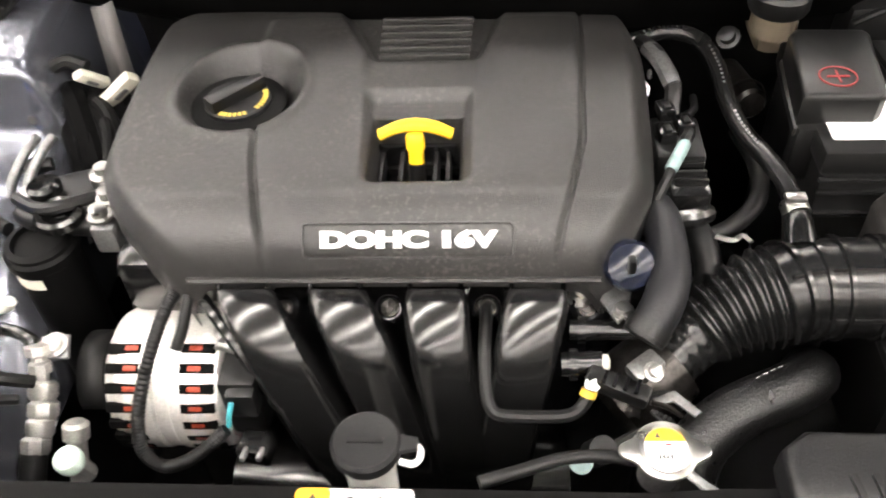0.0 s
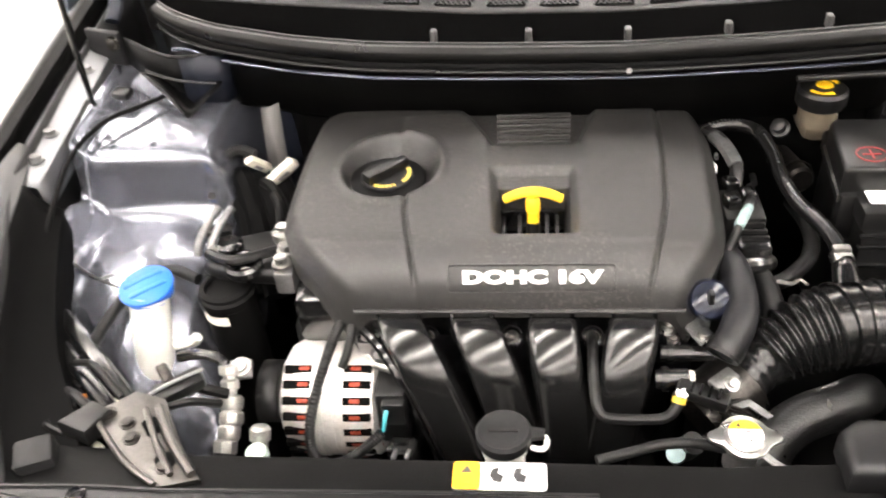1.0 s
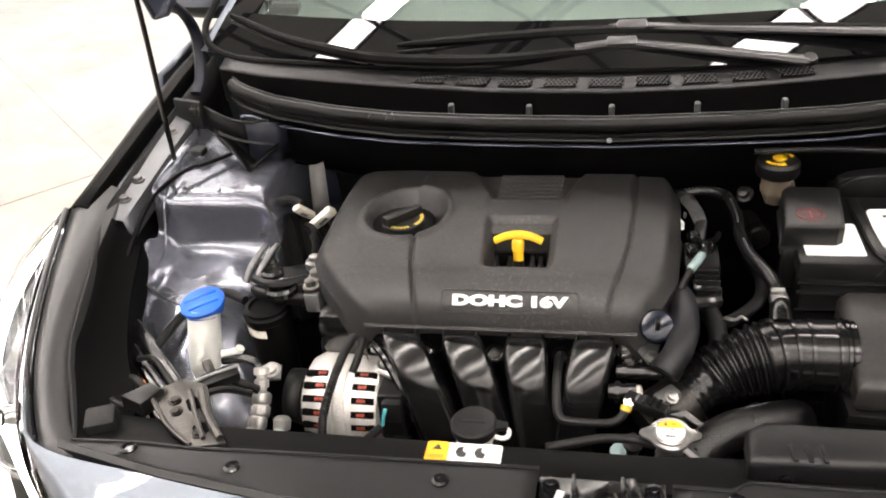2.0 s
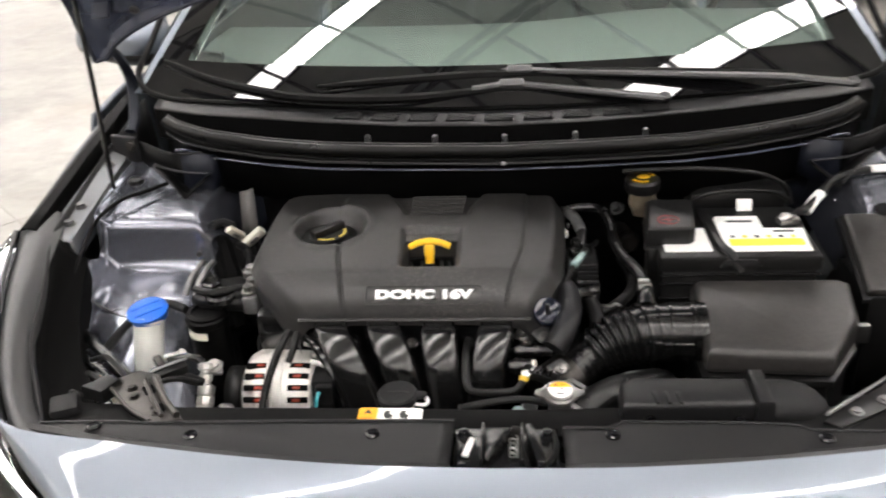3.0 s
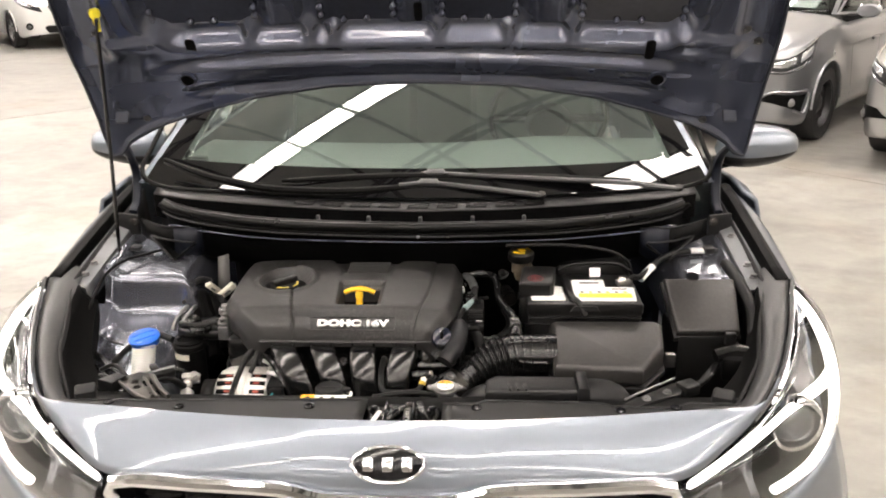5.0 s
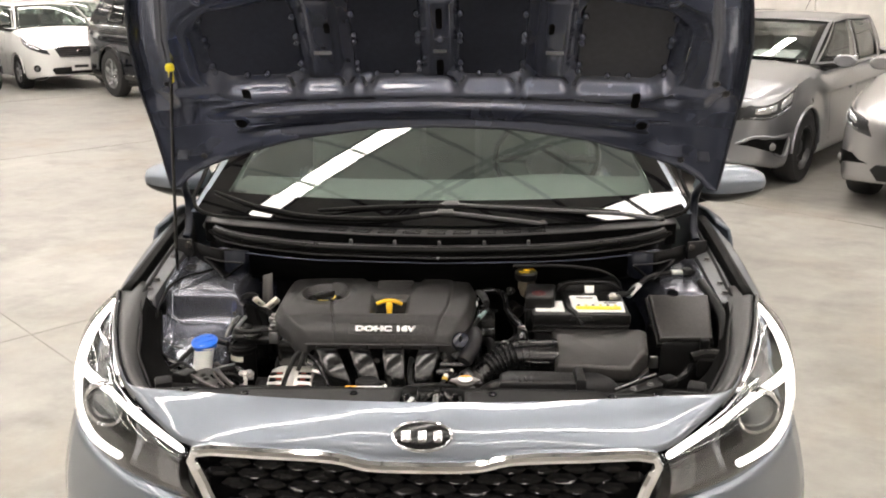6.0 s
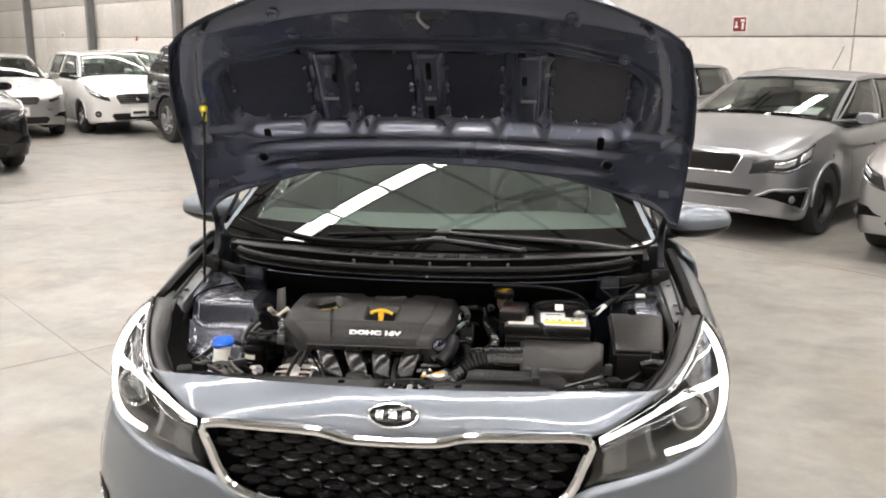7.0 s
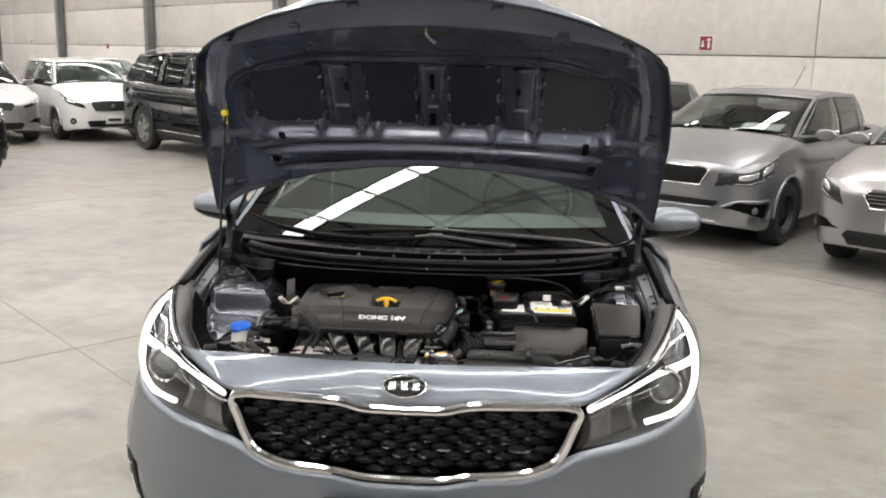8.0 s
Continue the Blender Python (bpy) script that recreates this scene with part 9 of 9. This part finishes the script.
# ---- battery and its cover ----
bat = thing("battery", (0.372, 0.59, 0.70), "black car battery with white and yellow labels on its top", "battery")
part("case", box(BM(), (0.356, 0.582, 0.815), (0.228, 0.166, 0.21), 0.006), PLASTIC, bat)
part("lid", box(BM(), (0.356, 0.582, 0.923), (0.236, 0.172, 0.026), 0.005), PLASTIC, bat)
for z in (0.906, 0.892, 0.866):
    part("front_rib", box(BM(), (0.356, 0.4965, z), (0.234, 0.006, 0.004), 0.0015), GLOSSBLACK, bat)
part("handle_slot", prism(BM(), [(-0.03, -0.006), (0.03, -0.006), (0.022, 0.006), (-0.022, 0.006)], -0.002, 0.003, 0.001, Matrix.Translation((0.356, 0.4955, 0.926)) @ rot(90).to_4x4()), MATT, bat)
lb = part("top_label", prism(BM(), [(0.338, 0.512), (0.462, 0.511), (0.468, 0.585), (0.408, 0.587), (0.409, 0.630), (0.344, 0.630), (0.339, 0.622)], 0.9362, 0.9372, 0.0), WHITE, bat, "white label with a yellow band")
part("yellow_band", prism(BM(), rounded(0.347, 0.528, 0.457, 0.550, 0.003), 0.9375, 0.9380, 0.0), material("lemon_label", (0.85, 0.70, 0.04), 0.5), lb)
for k in range(6):
    part("pictogram", prism(BM(), rounded(0.352 + 0.018 * k, 0.554, 0.359 + 0.018 * k, 0.562, 0.002), 0.9375, 0.9380, 0.0), LABELYEL if k % 2 else INK, lb)
part("printed_bar", prism(BM(), rounded(0.356, 0.607, 0.396, 0.613, 0.001), 0.9375, 0.9380, 0.0), INK, lb)
part("printed_bar", prism(BM(), rounded(0.420, 0.572, 0.452, 0.578, 0.001), 0.9375, 0.9380, 0.0), INK, lb)
part("side_label", prism(BM(), rounded(0.248, 0.513, 0.318, 0.59, 0.003), 0.9362, 0.9372, 0.0), WHITE, bat)
part("hold_down", tube(BM(), [(0.326, 0.655, 0.937), (0.328, 0.58, 0.941), (0.331, 0.525, 0.941), (0.343, 0.502, 0.936), (0.356, 0.493, 0.912)], 0.008, 8, 4, flat=0.6), PLASTIC, bat)
neg = part("negative_post", lathe(BM(), [(0.009, 0), (0.009, 0.014), (0.006, 0.018), (0, 0.018)], Matrix.Translation((0.446, 0.606, 0.934)), 14), ALU, bat)
part("post_clamp", box(BM(), (0.449, 0.603, 0.942), (0.032, 0.020, 0.012), 0.003, rot(0, 0, 15)), STEEL, neg)
part("battery_tag", box(BM(), (0.394, 0.655, 0.945), (0.024, 0.004, 0.020), 0.001, rot(-25)), WHITE, bat)
conduit("battery_cable", "black battery cable with a white clamp sleeve", [(0.452, 0.608, 0.943), (0.475, 0.638, 0.940), (0.497, 0.668, 0.930), (0.525, 0.700, 0.938), (0.56, 0.735, 0.952), (0.62, 0.76, 0.957), (0.69, 0.77, 0.955)], 0.0065, RUBBER)
sleeve = thing("cable_sleeve", (0.515, 0.69, 0.93), "white plastic sleeve round the battery cable", "cable sleeve")
part("sleeve", tube(BM(), [(0.497, 0.668, 0.924), (0.515, 0.690, 0.934), (0.530, 0.705, 0.941)], 0.0095, 10, 4, flat=0.7), WHITE, sleeve)
part("sleeve_end", tube(BM(), [(0.625, 0.762, 0.958), (0.655, 0.767, 0.957)], 0.0095, 10, 1, flat=0.7), WHITE, sleeve)

pos = thing("terminal_cover", (0.275, 0.62, 0.90), "black battery terminal cover with a red plus sign in a ring", "terminal cover")
tm = Matrix.Translation((0.275, 0.602, 0.015)) @ Matrix.Rotation(radians(-2), 4, 'Z')
part("hood", prism(BM(), [(-0.050, -0.067), (0.014, -0.066), (0.022, -0.058), (0.030, 0.032), (0.024, 0.040), (-0.036, 0.040), (-0.043, 0.030)], 0.916, 0.950, 0.0055, tm, 3), PLASTIC, pos)
part("skirt", prism(BM(), [(-0.052, -0.070), (0.016, -0.069), (0.025, -0.060), (0.033, 0.034), (0.026, 0.043), (-0.038, 0.043), (-0.046, 0.032)], 0.908, 0.918, 0.003, tm, 2), PLASTIC, pos)
part("side_leg", box(BM(), (0.236, 0.540, 0.905), (0.026, 0.022, 0.06), 0.006), PLASTIC, pos)
ring = [(0.258 + 0.0158 * math.cos(2 * math.pi * k / 28), 0.564 + 0.0145 * math.sin(2 * math.pi * k / 28), 0.9655) for k in range(28)]
rg = part("plus_ring", tube(BM(), ring + ring[:1], 0.0008, 6, 1, caps=False), RED, pos, "red printed plus sign")
part("plus_bar", box(BM(), (0.258, 0.564, 0.9656), (0.019, 0.0016, 0.0010), 0.0), RED, rg)
part("plus_bar", box(BM(), (0.258, 0.564, 0.9657), (0.0016, 0.018, 0.0010), 0.0), RED, rg)

# ---- brake fluid reservoir ----
brk = thing("brake_fluid_reservoir", (0.225, 0.70, 0.88), "aged beige brake fluid reservoir with a black and yellow cap", "reservoir")
part("tank", box(BM(), (0.240, 0.708, 0.932), (0.042, 0.062, 0.046), 0.014), SMOKED, brk)
part("neck", lathe(BM(), [(0.020, -0.03), (0.020, 0.0)], Matrix.Translation((0.233, 0.680, 0.968)), 20), SMOKED, brk)
bc = part("cap", lathe(BM(), [(0.027, -0.008), (0.029, -0.004), (0.029, 0.010), (0.026, 0.014), (0.012, 0.015), (0, 0.015)], Matrix.Translation((0.233, 0.680, 0.972)), 28), PLASTIC, brk, "black cap with yellow print")
part("yellow_mark", lathe(BM(), [(0, 0.0162), (0.0095, 0.0158), (0.010, 0.0152)], Matrix.Translation((0.235, 0.682, 0.972)), 18), YELLOW, bc)
for a0, step, n, w in ((215, 12, 7, 0.003), (20, 14, 3, 0.004)):
    for k in range(n):
        a = radians(a0 + step * k)
        part("yellow_print", box(BM(), (0.233 + 0.019 * math.cos(a), 0.680 + 0.019 * math.sin(a), 0.9872), (0.0045, w, 0.001), 0.0, rot(0, 0, math.degrees(a))), YELLOW, bc)
part("master_cylinder", lathe(BM(), [(0, -0.05), (0.015, -0.05), (0.016, 0.02), (0.013, 0.024), (0, 0.024)], along((0.206, 0.640, 0.893), (0.12, -1, 0.15)), 22), DARKSTEEL, brk)
part("cylinder_ring", lathe(BM(), [(0.0185, -0.004), (0.0195, 0.0), (0.0185, 0.004)], along((0.207, 0.633, 0.894), (0.12, -1, 0.15)), 22), DARKSTEEL, brk)
part("pipe_nut", bolt(BM(), (0.196, 0.690, 0.925), (-0.4, -0.5, 0.7), 0.008, 0.014), PLASTIC, brk)
part("booster", lathe(BM(), [(0, -0.02), (0.07, -0.018), (0.085, 0.0), (0.085, 0.03), (0.07, 0.05)], along((0.20, 0.775, 0.90), (0, -1, 0.1)), 32), GLOSSBLACK, brk)
booster2 = thing("ecu_cover", (0.40, 0.74, 0.86), "curved black cover on the bulkhead behind the battery", "cover")
part("cover", box(BM(), (0.40, 0.745, 0.90), (0.17, 0.07, 0.09), 0.02), PLASTIC, booster2)
part("cover_rib", tube(BM(), [(0.32, 0.705, 0.93), (0.35, 0.700, 0.948), (0.40, 0.698, 0.952), (0.45, 0.700, 0.948), (0.48, 0.705, 0.93)], 0.004, 8, 5), PLASTIC, booster2)
conduit("bonnet_cable", "black cable along the bulkhead to the wing", [(0.20, 0.675, 1.0), (0.32, 0.68, 1.0), (0.42, 0.69, 0.985), (0.47, 0.705, 0.955), (0.485, 0.71, 0.92)], 0.004, RUBBER)

# ---- fuse box ----
fuse = thing("fuse_box", (0.61, 0.55, 0.72), "matt black fuse box with a sloping lid beside the wing", "fuse box")
fm = Matrix.Translation((0.608, 0.552, 0.912)) @ rot(27.5).to_4x4()
part("lid", prism(BM(), [(-0.066, -0.072), (0.062, -0.072), (0.080, 0.072), (-0.072, 0.072)], -0.016, 0.004, 0.007, fm, 3), SATIN, fuse)
part("lid_rim", prism(BM(), [(-0.070, -0.077), (0.066, -0.077), (0.084, 0.077), (-0.076, 0.077)], -0.026, -0.014, 0.003, fm, 2), PLASTIC, fuse)
part("case", prism(BM(), [(0.548, 0.490), (0.668, 0.490), (0.680, 0.615), (0.540, 0.615)], 0.70, 0.870, 0.008), PLASTIC, fuse)
part("latch", box(BM(), (0.648, 0.478, 0.870), (0.022, 0.014, 0.026), 0.003), PLASTIC, fuse)
part("hinge_notch", lathe(BM(), [(0, 0), (0.014, 0.0), (0.014, 0.006), (0, 0.006)], fm @ Matrix.Translation((-0.01, 0.076, -0.002)), 16), FRIT, fuse)
conduit("cable", "black wiring loom below the fuse box", [(0.66, 0.48, 0.85), (0.668, 0.42, 0.855), (0.655, 0.36, 0.85), (0.62, 0.32, 0.835), (0.57, 0.29, 0.81)], 0.011, RUBBER)
conduit("cable", "black loom clipped along the wing rail", [(0.69, 0.70, 0.95), (0.695, 0.60, 0.94), (0.70, 0.52, 0.915), (0.685, 0.45, 0.885)], 0.012, RUBBER)
horn = thing("bracket_block", (0.61, 0.40, 0.80), "black bracket block on the inner wing", "bracket")
part("block", box(BM(), (0.640, 0.41, 0.845), (0.05, 0.06, 0.05), 0.01, rot(0, 0, -15)), BLACKTRIM, horn)
part("pipe", tube(BM(), [(0.60, 0.405, 0.865), (0.635, 0.41, 0.872), (0.665, 0.405, 0.872)], 0.014, 10, 4), GLOSSBLACK, horn)
# added dark box, fills the shaded gap low in the bay
part("dark_filler", box(BM(), (0.50, 0.33, 0.60), (0.22, 0.2, 0.3), 0.03), RUBBER, horn)
